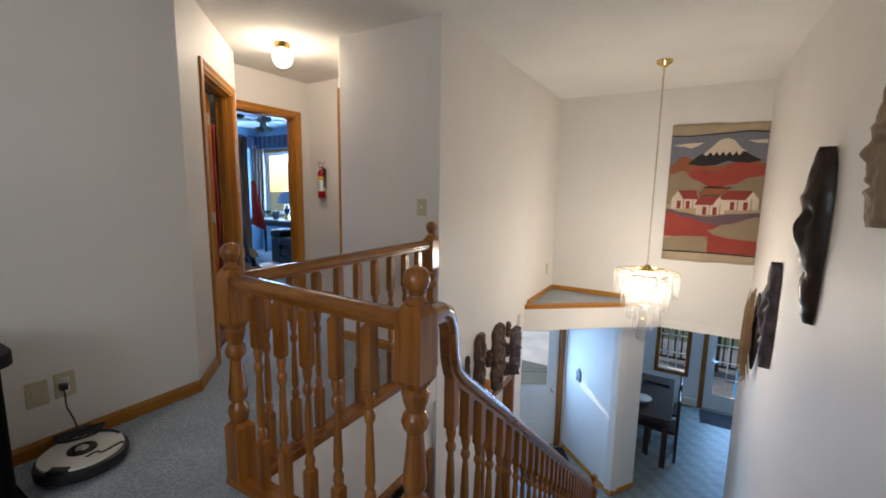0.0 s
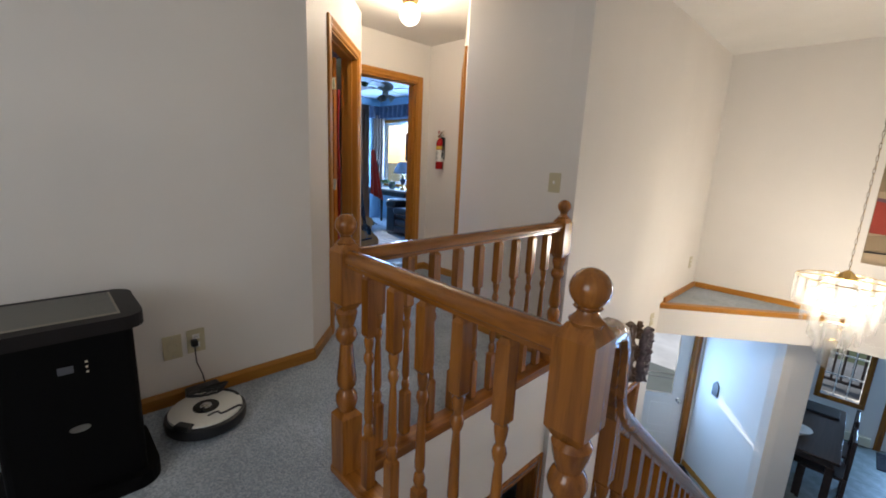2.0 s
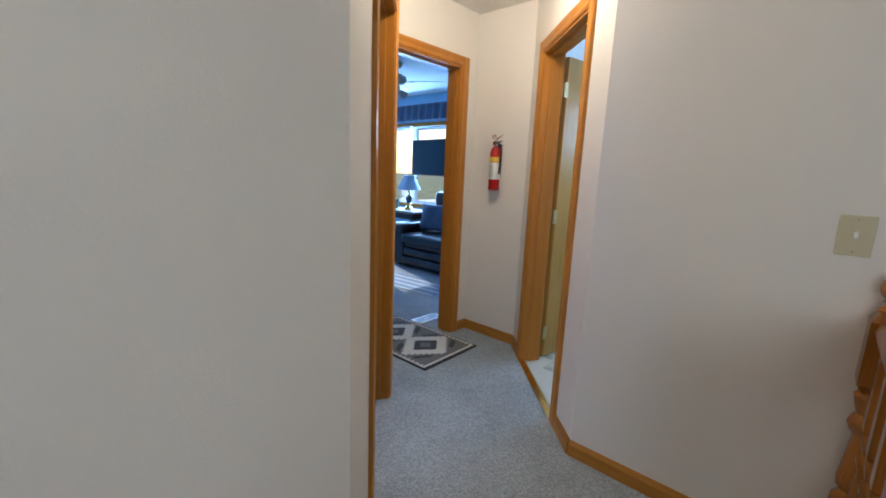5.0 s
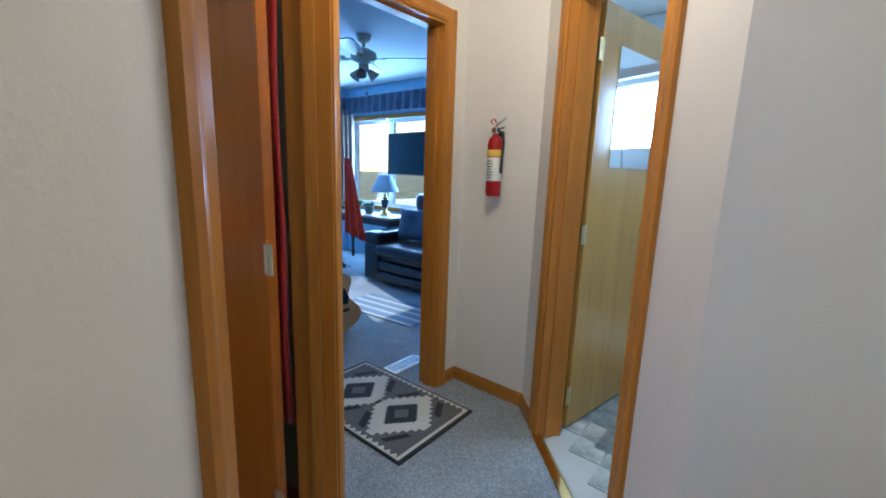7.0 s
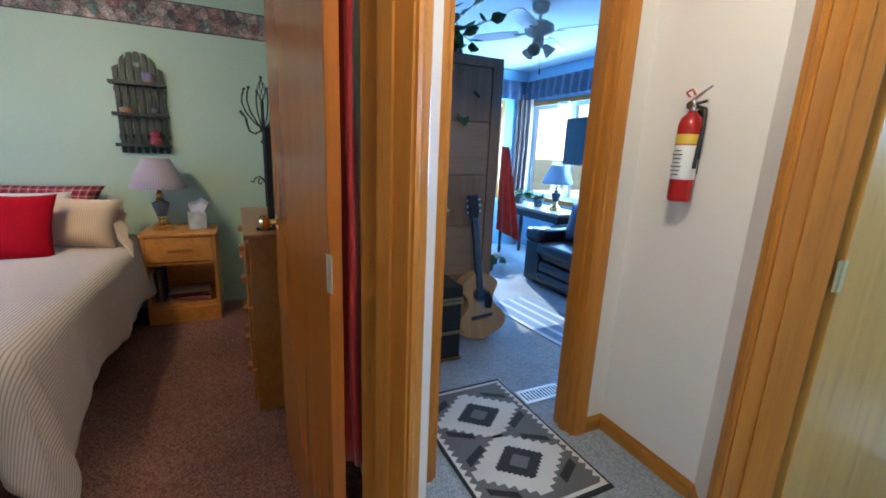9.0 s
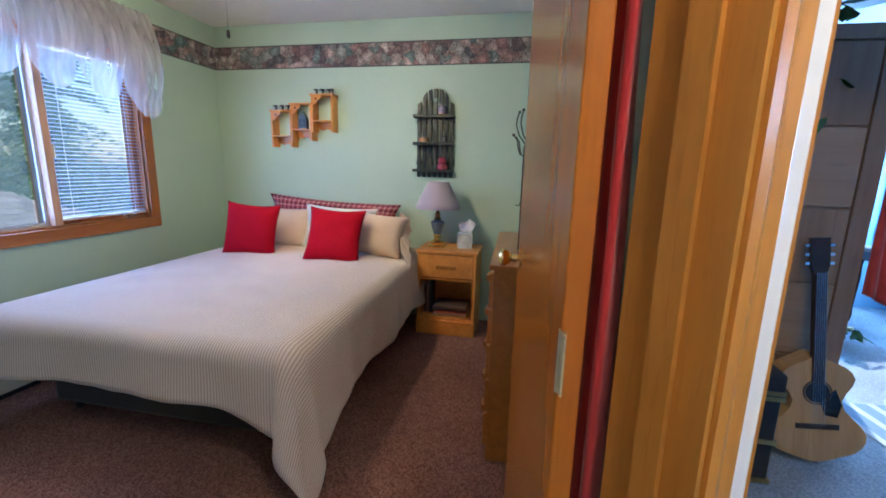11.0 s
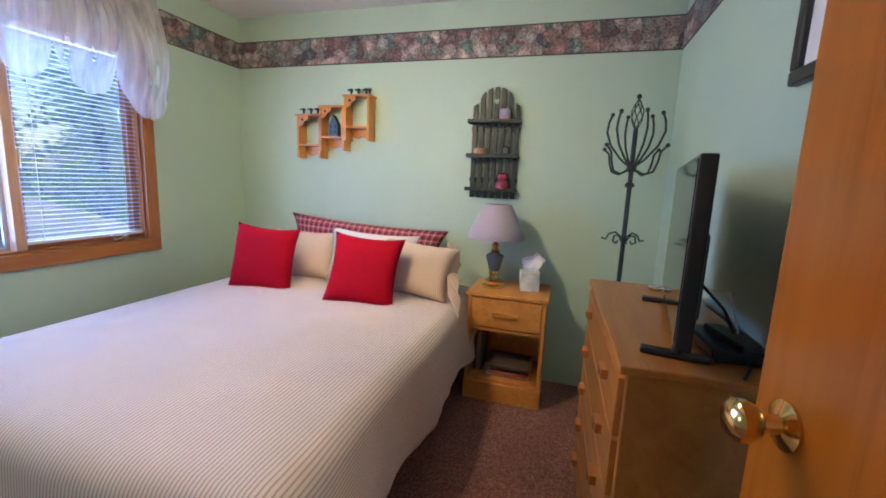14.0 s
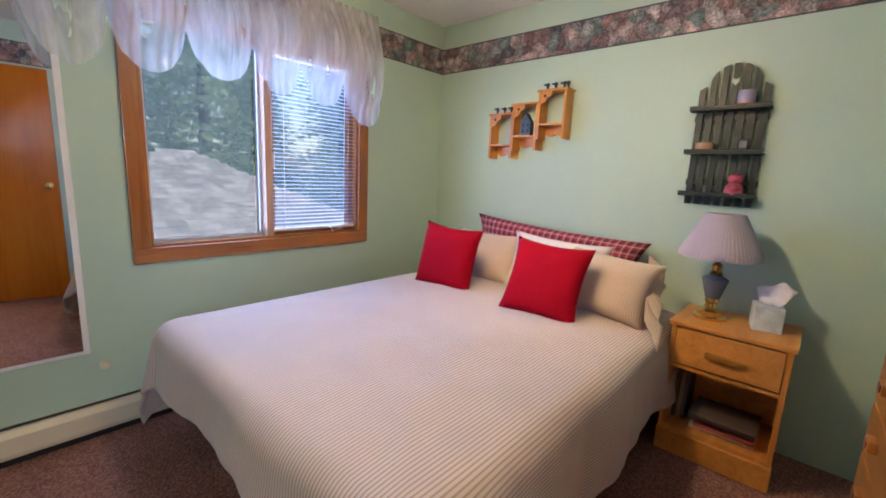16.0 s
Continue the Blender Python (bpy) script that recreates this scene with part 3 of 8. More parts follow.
def bed():
    b = thing("bed", pose(-6.24, 0.325, 0), "made double bed with beige striped duvet hanging over the sides", "bed")
    L, W, TOP, HANG = 1.98, 1.50, 0.595, 0.43
    # near-black colour paints in the shade of the gap below the duvet hem
    part("bed_base", one_box(0.02, L - 0.14, -W / 2 + 0.08, W / 2 - 0.08, 0.06, 0.30, 0.02, 2), fabric("base_cloth_shaded", (0.012, 0.010, 0.010)), b, "cloth-covered box base coloured like the shade under the duvet")
    for x in (0.15, L - 0.2):
        for y in (-W / 2 + 0.15, W / 2 - 0.15):
            part("leg", lathe(bmesh.new(), [(0.02, 0), (0.025, 0.07)], 12, (x, y, 0)), BLACK, b)
    part("mattress", one_box(0.01, L - 0.03, -W / 2 + 0.02, W / 2 - 0.02, 0.30, 0.555, 0.05, 4), WHITEC, b, "", True)
    SL, SW = L + 0.31, W + 2 * HANG

    def drape(u, v):
        a, c = u * SL, v * SW - SW / 2
        da, dc = max(0.0, a - L), max(0.0, abs(c) - W / 2)
        sg = 1 if c > 0 else -1
        # both hems lengthen towards the foot corners, where the cloth reaches the carpet
        da *= 1 + 0.42 * min(1.0, max(0.0, (abs(c) - 0.42) / 0.40)) ** 1.5 * (1.0 if c > 0 else 0.35)
        dc *= 1 + 0.26 * min(1.0, max(0.0, (a - L + 0.34) / 0.36)) ** 1.5 * (1.0 if c > 0 else 0.5)
        d = math.hypot(da, dc)
        x, y = min(a, L), max(-W / 2, min(W / 2, c))
        puff = 0.028 * noise.noise(Vector((a * 1.7, c * 1.7, 3.0))) + 0.012 * noise.noise(Vector((a * 5, c * 5, 8.0)))
        edge = min(1.0, min(L - x + 0.02, W / 2 - abs(y) + 0.02) / 0.30)
        z = TOP + 0.03 * edge ** 0.6 + puff * edge
        if d > 0:
            nx, ny = da / d, sg * dc / d
            R = 0.085
            if d < R * math.pi / 2:
                out, drop = R * math.sin(d / R), R * (1 - math.cos(d / R))
            else:
                out, drop = R, R + (d - R * math.pi / 2)
            corner = min(da, dc) / max(d, 1e-6)
            wide = 1 - (1 - min(1.0, corner / 0.7072)) ** 3.5
            way = a * 5.2 if dc > da else c * 5.2 + 4.0
            fold = math.sin(way * 1.5 + 1.2 * noise.noise(Vector((way * 0.6, 2.0, d)))) * 0.022 + 0.02 * noise.noise(Vector((way * 1.4, d * 3, 5.0)))
            low = min(1.0, drop / 0.4)
            out += (0.16 + 0.42 * wide) * min(drop, 0.52) * 0.5 + fold * low * (1.0 + 0.5 * corner)
            drop *= 1.0 - 0.03 * corner
            x, y = x + nx * out, y + ny * out
            z = TOP + 0.03 * 0.20 - drop + 0.012 * noise.noise(Vector((way, 1.0, 0.0))) * low
            z = max(z, 0.012 + 0.01 * (1 + noise.noise(Vector((x * 9, y * 9, 1.0)))))
        return (x, y, z)

    sheet_mesh("duvet", 96, 104, drape, DUVET, (SL, SW), 0.012, b, "beige duvet with fine brown stripes")
    return b


def pillow(name, m, w, h, t, material, label, seed=0.0, puffy=3.0, flange=0.0):
    """A stuffed cushion standing in the local xz plane, its bottom at z 0."""
    bm = bmesh.new()
    uvl = bm.loops.layers.uv.new("UVMap")
    n = 18
    sides = []
    for s in (-1, 1):
        g = []
        for i in range(n + 1):
            row = []
            for j in range(n + 1):
                u, v = 2 * i / n - 1, 2 * j / n - 1
                body = max(0.0, 1 - abs(u) ** puffy) ** 0.5 * max(0.0, 1 - abs(v) ** puffy) ** 0.5
                pinch = 1 - 0.11 * (1 - abs(v) ** 2) * abs(u) ** 3 - 0.0
                pinch2 = 1 - 0.11 * (1 - abs(u) ** 2) * abs(v) ** 3
                dent = 0.15 * noise.noise(Vector((u * 1.6 + seed, v * 1.6, s * 2.0))) + 0.06 * noise.noise(Vector((u * 4.5 + seed, v * 3.2 + u, s * 5.0)))
                row.append(bm.verts.new((u * w / 2 * pinch, s * t / 2 * body * (1 + dent), h / 2 + v * h / 2 * pinch2)))
            g.append(row)
        sides.append(g)
        for i in range(n):
            for j in range(n):
                f = bm.faces.new((g[i][j], g[i + 1][j], g[i + 1][j + 1], g[i][j + 1]))
                for lp, (a, b) in zip(f.loops, ((i, j), (i + 1, j), (i + 1, j + 1), (i, j + 1))):
                    lp[uvl].uv = (b / n * h, a / n * w)
    bmesh.ops.remove_doubles(bm, verts=bm.verts, dist=0.0006)
    bmesh.ops.recalc_face_normals(bm, faces=bm.faces)
    me = mesh_of(bm, name, material)
    for f in me.polygons:
        f.use_smooth = True
    ob = new(name, me)
    ob.matrix_world = m
    return tagged(ob, label, "pillow", "pillows on the bed")


def bed_pillows():
    z = 0.615
    pillow("plaid_pillow", pose(-6.13, 0.335, z, -7, 2.6, 90.5), 1.20, 0.385, 0.15, PLAID, "long red plaid flannel pillow against the bedroom wall", 1.0)
    pillow("white_pillow", pose(-5.87, 0.51, z - 0.005, -17, 2, 93), 0.60, 0.365, 0.15, WHITEC, "white cotton pillow behind a red cushion", 2.0)
    for x, y, s, roll in ((-5.88, 0.0, 3.0, 0), (-5.80, 0.81, 9.0, 4)):
        p = pillow("striped_pillow", pose(x, y, z - 0.005, -24, roll, 90 + (4 if y < 0.4 else -6)), 0.53, 0.345, 0.17, SHAM, "beige striped pillow sham with a ruffled edge", s)
    pillow("red_cushion", pose(-5.575, -0.055, z - 0.022, -14, 3.5, 99), 0.41, 0.405, 0.14, REDC, "plump square red cushion on the bed", 4.0)
    pillow("red_cushion", pose(-5.535, 0.625, z - 0.022, -24, 3, 98), 0.415, 0.415, 0.14, REDC, "plump square red cushion on the bed", 7.0)

    def ruffle(u, v):
        wave = math.sin(u * 23 + 1.5 * noise.noise(Vector((u * 3, v, 1.0))))
        x = -6.03 + 0.30 * u + 0.028 * wave * v + 0.05 * v * u
        y = 0.985 + 0.10 * u + (0.085 + 0.03 * noise.noise(Vector((u * 4, 0, 3.0)))) * v
        return (x, y, 0.93 - 0.26 * u - 0.09 * v + 0.022 * math.cos(u * 23 + 0.6) * v - 0.02 * u * v)

    r = sheet_mesh("pillow_ruffle", 60, 8, ruffle, SHAM, (0.42, 0.09), 0.004)
    tagged(r, "crumpled beige striped ruffle of a pillow sham", "pillow", "pillows on the bed")


def nightstand():
    n = thing("nightstand", pose(-6.27, 1.17, 0), "light pine nightstand with one drawer and open shelf", "nightstand")
    D, W, T = 0.385, 0.45, 0.665
    part("top", one_box(0.0, D + 0.012, -0.012, W + 0.012, T - 0.022, T, 0.006, 2), PINE, n)
    part("side_panel", one_box(0.0, D - 0.002, 0.0, 0.020, 0.0, T - 0.022), PINEZ, n)
    part("side_panel", one_box(0.0, D - 0.002, W - 0.020, W, 0.0, T - 0.022), PINEZ, n)
    part("back_panel", one_box(0.002, 0.010, 0.020, W - 0.020, 0.02, T - 0.022), PINE, n)
    part("shelf", one_box(0.010, D - 0.006, 0.020, W - 0.020, 0.115, 0.135), PINE, n)
    part("divider", one_box(0.010, D - 0.006, 0.020, W - 0.020, 0.435, 0.452), PINE, n)
    part("plinth", one_box(D - 0.026, D + 0.006, -0.004, W + 0.004, 0.0, 0.115, 0.003), PINE, n)
    dr = part("drawer", one_box(D - 0.020, D + 0.004, 0.022, W - 0.022, 0.460, T - 0.030, 0.004, 2), PINE, n)
    part("drawer_pull", one_box(D + 0.004, D + 0.024, W / 2 - 0.075, W / 2 + 0.075, 0.528, 0.552, 0.006, 2), TRIMX, dr, "long wooden drawer pull")
    cols = [(0.55, 0.52, 0.46), (0.35, 0.07, 0.05), (0.12, 0.12, 0.14), (0.10, 0.07, 0.06)]
    z = 0.135
    for i, (c, h, dx) in enumerate(zip(cols, (0.022, 0.016, 0.028, 0.014), (0.0, 0.02, -0.01, 0.03))):
        bk = tagged(part("book", one_box(-6.17 + dx, -5.95 + dx, 1.29 + dx, 1.55, z, z + h, 0.002), paint("book_cover", c, 0.5)), "closed book lying flat on the nightstand shelf", "book", "books on the nightstand shelf")
        z += h + 0.001
    for k, (y, c) in enumerate(((1.20, (0.08, 0.05, 0.05)), (1.224, (0.30, 0.20, 0.14)), (1.242, (0.05, 0.06, 0.09)))):
        tagged(part("book", one_box(-6.16, -5.99, y, y + 0.016, 0.136, 0.136 + 0.22 + 0.02 * k, 0.002), paint("book_cover", c, 0.5)), "upright book on the nightstand shelf", "book", "books on the nightstand shelf")


SHADE_PROF = [(0.172, 0.0), (0.166, 0.03), (0.115, 0.135), (0.080, 0.205)]


def table_lamp(m, shade_mat, body_mat, label, s=1.0):
    lamp = thing("table_lamp", m, label, "lamp")
    base = part("base", lathe(bmesh.new(), [(0.070, 0), (0.070, 0.012), (0.055, 0.022), (0.058, 0.040), (0.030, 0.056), (0.024, 0.075), (0.032, 0.085), (0.030, 0.10)], 20), BRASS, lamp, "stepped brass base", True)
    part("vase", lathe(bmesh.new(), [(0.030, 0.10), (0.036, 0.12), (0.054, 0.185), (0.056, 0.195), (0.040, 0.205), (0.026, 0.212)], 20), body_mat, lamp, "", True)
    part("neck", lathe(bmesh.new(), [(0.026, 0.212), (0.030, 0.222), (0.019, 0.235), (0.023, 0.26), (0.013, 0.275), (0.013, 0.32), (0.004, 0.50)], 16), BRASS, lamp, "", True)
    bm = bmesh.new()
    n, rings = 120, []
    for r, z in SHADE_PROF:
        rings.append([bm.verts.new((r * (1 + (0.006 if i % 2 else -0.006)) * math.cos(2 * math.pi * i / n), r * (1 + (0.006 if i % 2 else -0.006)) * math.sin(2 * math.pi * i / n), 0.302 + z)) for i in range(n)])
    for a, b in zip(rings, rings[1:]):
        for i in range(n):
            bm.faces.new((a[i], a[(i + 1) % n], b[(i + 1) % n], b[i]))
    sh = part("shade", bm, shade_mat, lamp, "pleated fabric shade")
    sd = sh.modifiers.new("thickness", "SOLIDIFY")
    sd.thickness = 0.003
    if s != 1.0:
        lamp.scale = (s, s, s)
    return lamp


def tissue_box():
    b = thing("tissue_box", pose(-6.08, 1.50, 0.665, 0, 0, 12), "pale blue cube tissue box with a tissue sticking out", "tissue box")
    part("carton", one_box(-0.055, 0.055, -0.055, 0.055, 0, 0.115, 0.003), paint("tissue_carton", (0.60, 0.67, 0.67), 0.5, 0.2, 40, 0, 14), b)

    def tis(u, v):
        a = (u - 0.5) * 0.07
        return (a * 0.5 + 0.01 * math.sin(v * 6), a * (1 + v) + 0.02 * v, 0.113 + 0.110 * v * (1 - 0.6 * abs(u - 0.6)) + 0.006 * math.sin(u * 12))
    sheet_mesh("tissue", 10, 8, tis, WHITEC, (0.07, 0.09), 0.0015, b, "white paper tissue")


def prism_x(bm, pts, x0, x1):
    """A polygon in y, z pushed from x0 to x1."""
    a = [bm.verts.new((x0, y, z)) for y, z in pts]
    b = [bm.verts.new((x1, y, z)) for y, z in pts]
    bm.faces.new(a), bm.faces.new(b[::-1])
    for i in range(len(pts)):
        j = (i + 1) % len(pts)
        bm.faces.new((a[i], b[i], b[j], a[j]))
    bmesh.ops.recalc_face_normals(bm, faces=bm.faces)
    return bm


def plate_rack():
    r = thing("wall_shelf", pose(-6.28, 1.205, 1.20), "dark green slatted wall shelf with three small ledges", "wall shelf")
    GRN = paint("dark_green_paint", (0.010, 0.021, 0.016), 0.45, 0.1)
    W = 0.31
    for i in range(7):
        y = -W / 2 + 0.022 + i * (W - 0.044) / 6
        def crest(q):
            return 0.60 + 0.09 * max(0.0, 1 - (q / 0.105) ** 2) ** 0.5 if abs(q) < 0.105 else 0.60 - 0.03 * (abs(q) - 0.105) / 0.05
        top = [(y - 0.0145, 0.0), (y + 0.0145, 0.0)] + [(y + 0.0145 - 0.00725 * k, crest(y + 0.0145 - 0.00725 * k)) for k in range(5)]
        part("slat", prism_x(bmesh.new(), top, 0.012, 0.022), GRN, r)
    part("back_rail", one_box(0.003, 0.012, -W / 2, W / 2, 0.10, 0.13), GRN, r)
    part("back_rail", one_box(0.003, 0.012, -W / 2, W / 2, 0.42, 0.45), GRN, r)
    for z in (0.055, 0.265, 0.475):
        part("ledge", one_box(0.022, 0.095, -W / 2 - 0.012, W / 2 + 0.012, z - 0.012, z, 0.002), GRN, r)
        part("ledge_rail", one_box(0.087, 0.095, -W / 2 - 0.012, W / 2 + 0.012, z, z + 0.012, 0.002), GRN, r)
    bm = bmesh.new()
    prism_x(bm, [(0, 0.585), (0.018, 0.605), (0.018, 0.615), (0.010, 0.620), (0, 0.612), (-0.010, 0.620), (-0.018, 0.615), (-0.018, 0.605)], 0.0225, 0.0245)
    part("heart_cutout", bm, GREEN, r, "heart-shaped cut-out showing mint wall")
    base = (-6.28 + 0.055, 1.205)
    t = thing("candle_jar", pose(base[0], base[1] + 0.06, 1.20 + 0.475), "small lilac candle jar with a wooden foot", "jar")
    part("wax_jar", lathe(bmesh.new(), [(0.034, 0.02), (0.036, 0.03), (0.036, 0.07), (0.033, 0.075)], 18), paint("lilac_wax", (0.30, 0.27, 0.38), 0.3), t, "", True)
    part("foot", lathe(bmesh.new(), [(0.030, 0), (0.034, 0.02)], 18), PINE, t, "", True)
    t = thing("candle_cup", pose(base[0], base[1] - 0.085, 1.20 + 0.265), "low tan cup on the wall shelf", "cup")
    part("cup", lathe(bmesh.new(), [(0.036, 0), (0.040, 0.012), (0.041, 0.045), (0.034, 0.046), (0.032, 0.03)], 18), paint("tan_clay", (0.45, 0.26, 0.14), 0.5), t, "", True)
    t = thing("picture_block", pose(base[0] - 0.01, base[1] + 0.075, 1.20 + 0.265), "small dark framed block on the wall shelf", "ornament")
    part("block", one_box(-0.008, 0.008, -0.022, 0.022, 0, 0.062, 0.003), BLACK, t)
    part("face", one_box(0.008, 0.0095, -0.015, 0.015, 0.02, 0.052), paint("grey_print", (0.2, 0.22, 0.22)), t)
    t = thing("figurine", pose(base[0], base[1] + 0.07, 1.20 + 0.055), "small red and white ceramic figurine", "figurine")
    bm = lathe(bmesh.new(), [(0.040, 0), (0.044, 0.02), (0.036, 0.05), (0.026, 0.062), (0.034, 0.078), (0.030, 0.098), (0.012, 0.108)], 16)
    part("body", bm, paint("glazed_red", (0.35, 0.05, 0.09), 0.2, 0.3, 30, 0, 30), t, "", True)


def stepped_shelf():
    """Three open boxes rising like stairs, with pierced crests and scalloped aprons."""
    s = thing("stepped_wall_shelf", pose(-6.28, -0.20, 1.42), "light pine stepped wall shelf of three open boxes", "wall shelf")
    D = 0.10
    w = 0.175
    for k, (y0, z0) in enumerate(((0.0, 0.0), (0.185, 0.055), (0.375, 0.125))):
        hgt = 0.29
        for y in (y0, y0 + w):
            side = [(y - 0.007, z0 + 0.0), (y + 0.007, z0 + 0.0), (y + 0.007, z0 + hgt), (y - 0.007, z0 + hgt)]
            part("side", prism_x(bmesh.new(), side, 0.002, D), PINEZ, s)
        part("top", one_box(0.002, D + 0.012, y0 - 0.018, y0 + w + 0.018, z0 + hgt, z0 + hgt + 0.012, 0.003), PINE, s)
        part("shelf", one_box(0.002, D, y0 + 0.007, y0 + w - 0.007, z0 + 0.085, z0 + 0.096), PINE, s)
        ap = [(y0 + 0.007, z0 + 0.085), (y0 + 0.007, z0 + 0.04)]
        for i in range(13):
            u = i / 12
            ap.append((y0 + 0.007 + u * (w - 0.014), z0 + 0.045 - 0.018 * abs(math.sin(u * math.pi * 2)) - 0.008 * math.sin(u * math.pi)))
        ap += [(y0 + w - 0.007, z0 + 0.04), (y0 + w - 0.007, z0 + 0.085)]
        part("apron", prism_x(bmesh.new(), ap[::-1], 0.004, 0.016), PINE, s)
        for sg, yc in ((1, y0 + 0.007), (-1, y0 + w - 0.007)):
            if sg < 0:
                continue
            br = [(yc, z0 + hgt), (yc + sg * 0.075, z0 + hgt), (yc + sg * 0.070, z0 + hgt - 0.025), (yc + sg * 0.045, z0 + hgt - 0.035), (yc + sg * 0.030, z0 + hgt - 0.06), (yc, z0 + hgt - 0.075)]
            cr = part("bracket", prism_x(bmesh.new(), br, D - 0.014, D - 0.004), PINE, s)
            part("heart_hole", lathe(bmesh.new(), [(0.009, 0), (0.009, 0.0015)], 12), DARKW, cr, "dark pierced heart").matrix_local = pose(D - 0.0035, yc + sg * 0.028, z0 + hgt - 0.026, 0, 90, 0)
    PEW = metal("pewter", (0.10, 0.11, 0.10), 0.45)
    for y, z in ((0.02, 0.302), (0.08, 0.302), (0.135, 0.302), (0.40, 0.427), (0.455, 0.427), (0.515, 0.427), (0.54, 0.427)):
        f = thing("pewter_figurine", pose(-6.225, -0.20 + y, 1.42 + z), "tiny dark pewter animal figurine on the stepped shelf", "figurine", "pewter figurines")
        bm = lathe(bmesh.new(), [(0.014, 0), (0.015, 0.006), (0.007, 0.012), (0.008, 0.025), (0.014, 0.034), (0.010, 0.044), (0.003, 0.048)], 10)
        tube(bm, [(0, -0.004, 0.036), (0, -0.024, 0.040), (0, -0.028, 0.034)], [0.008, 0.006, 0.003], 6)
        part("figure", bm, PEW, f, "", True)
    h = thing("house_ornament", pose(-6.22, 0.072, 1.42 + 0.151), "small dark pewter church ornament with pointed roof", "ornament")
    part("body", prism_x(bmesh.new(), [(-0.036, 0), (0.036, 0), (0.036, 0.085), (0.0, 0.145), (-0.036, 0.085)], -0.02, 0.02), PEW, h)
    for y in (-0.018, 0.018):
        for z in (0.02, 0.055):
            part("window", one_box(0.02, 0.0225, y - 0.008, y + 0.008, z, z + 0.022), BLACK, h)


def coat_rack():
    c = thing("coat_rack", pose(-5.98, 1.99, 0), "black wrought-iron coat rack with curled hooks", "coat rack")
    part("pole", tube(bmesh.new(), [(0, 0, 0.02), (0, 0, 1.60)], 0.012, 12), IRON, c, "", True)
    for k in range(4):
        a = k * math.pi / 2 + 0.5
        part("foot", tube(bmesh.new(), [(math.cos(a) * r, math.sin(a) * r, z) for r, z in ((0.01, 0.16), (0.06, 0.14), (0.11, 0.05), (0.15, 0.012), (0.17, 0.02))], 0.008, 8), IRON, c, "", True)
    part("collar", lathe(bmesh.new(), [(0.013, 0), (0.024, 0.01), (0.024, 0.02), (0.013, 0.03)], 12, (0, 0, 1.30)), IRON, c, "", True)
    part("collar", lathe(bmesh.new(), [(0.013, 0), (0.026, 0.015), (0.022, 0.05), (0.013, 0.06)], 12, (0, 0, 1.38)), IRON, c, "", True)

    def hook(a, pts, rr):
        bm = bmesh.new()
        P = [(math.cos(a) * r, math.sin(a) * r, z) for r, z in pts]
        tube(bm, P, rr, 8)
        bmesh.ops.create_uvsphere(bm, u_segments=8, v_segments=6, radius=0.011, matrix=Matrix.Translation(P[-1]))
        return bm
    for k in range(6):
        a = k * math.pi / 3 + 0.25
        part("hook", hook(a, [(0.012, 1.41), (0.06, 1.45), (0.115, 1.52), (0.14, 1.59), (0.135, 1.64), (0.12, 1.68)], 0.0055), IRON, c, "", True)
    for k in range(4):
        a = k * math.pi / 2 + 0.75
        part("hook", hook(a, [(0.012, 1.40), (0.08, 1.37), (0.13, 1.385), (0.15, 1.43), (0.16, 1.48), (0.195, 1.51)], 0.0055), IRON, c, "", True)
    for k in range(6):
        a = k * math.pi / 3
        part("scroll", tube(bmesh.new(), [(math.cos(a) * r, math.sin(a) * r, 1.015 + z) for r, z in ((0.012, 0.0), (0.035, 0.035), (0.06, 0.03), (0.065, 0.0), (0.045, -0.012), (0.035, 0.005))] if k % 2 else
                            [(math.cos(a) * r, math.sin(a) * r, 1.015 + z) for r, z in ((0.012, 0.02), (0.05, 0.045), (0.085, 0.03), (0.10, 0.0), (0.125, 0.005))], 0.005, 8), IRON, c, "", True)
    for k in range(6):
        P = []
        for i in range(11):
            u = i / 10
            a = k * math.pi / 3 + u * 2.2
            r = 0.004 + 0.026 * math.sin(u * math.pi)
            P.append((math.cos(a) * r, math.sin(a) * r, 1.60 + 0.15 * u))
        part("finial_wire", tube(bmesh.new(), P, 0.003, 6), IRON, c, "", True)
    bm = bmesh.new()
    bmesh.ops.create_uvsphere(bm, u_segments=12, v_segments=8, radius=0.013, matrix=Matrix.Translation((0, 0, 1.765)))
    part("finial_ball", bm, IRON, c, "", True)


def dresser():
    d = thing("dresser", pose(-5.46, 1.815, 0, 0, 0, 1.6), "light wood five-drawer dresser beside the bedroom wall", "dresser")
    W, D, T = 0.93, 0.365, 0.90
    DW = wood("dresser_maple", (0.36, 0.125, 0.022), (0.50, 0.20, 0.042), 0.32, "x", 0.6, 0.3)
    PULL = wood("pull_red", (0.16, 0.035, 0.012), (0.24, 0.06, 0.02), 0.3, "x", 0.6, 0.3)
    part("body", one_box(0.012, W - 0.012, 0.012, D, 0.0, T - 0.022, 0.003), DW, d)
    part("top", one_box(0.0, W, -0.006, D, T - 0.022, T, 0.005, 2), DW, d)
    for i in range(5):
        z0 = 0.07 + i * 0.160
        dr = part("drawer", one_box(0.026, W - 0.026, -0.004, 0.014, z0, z0 + 0.150, 0.004, 2), DW, d)
        for x in (0.20, W - 0.20):
            pl = part("pull", one_box(x - 0.030, x + 0.030, -0.024, -0.004, z0 + 0.074, z0 + 0.104, 0.004, 2), DW, dr, "square wooden pull")
            part("pull_inset", one_box(x - 0.017, x + 0.017, -0.027, -0.024, z0 + 0.079, z0 + 0.099, 0.001), PULL, pl, "dark red-brown inset")
    return d


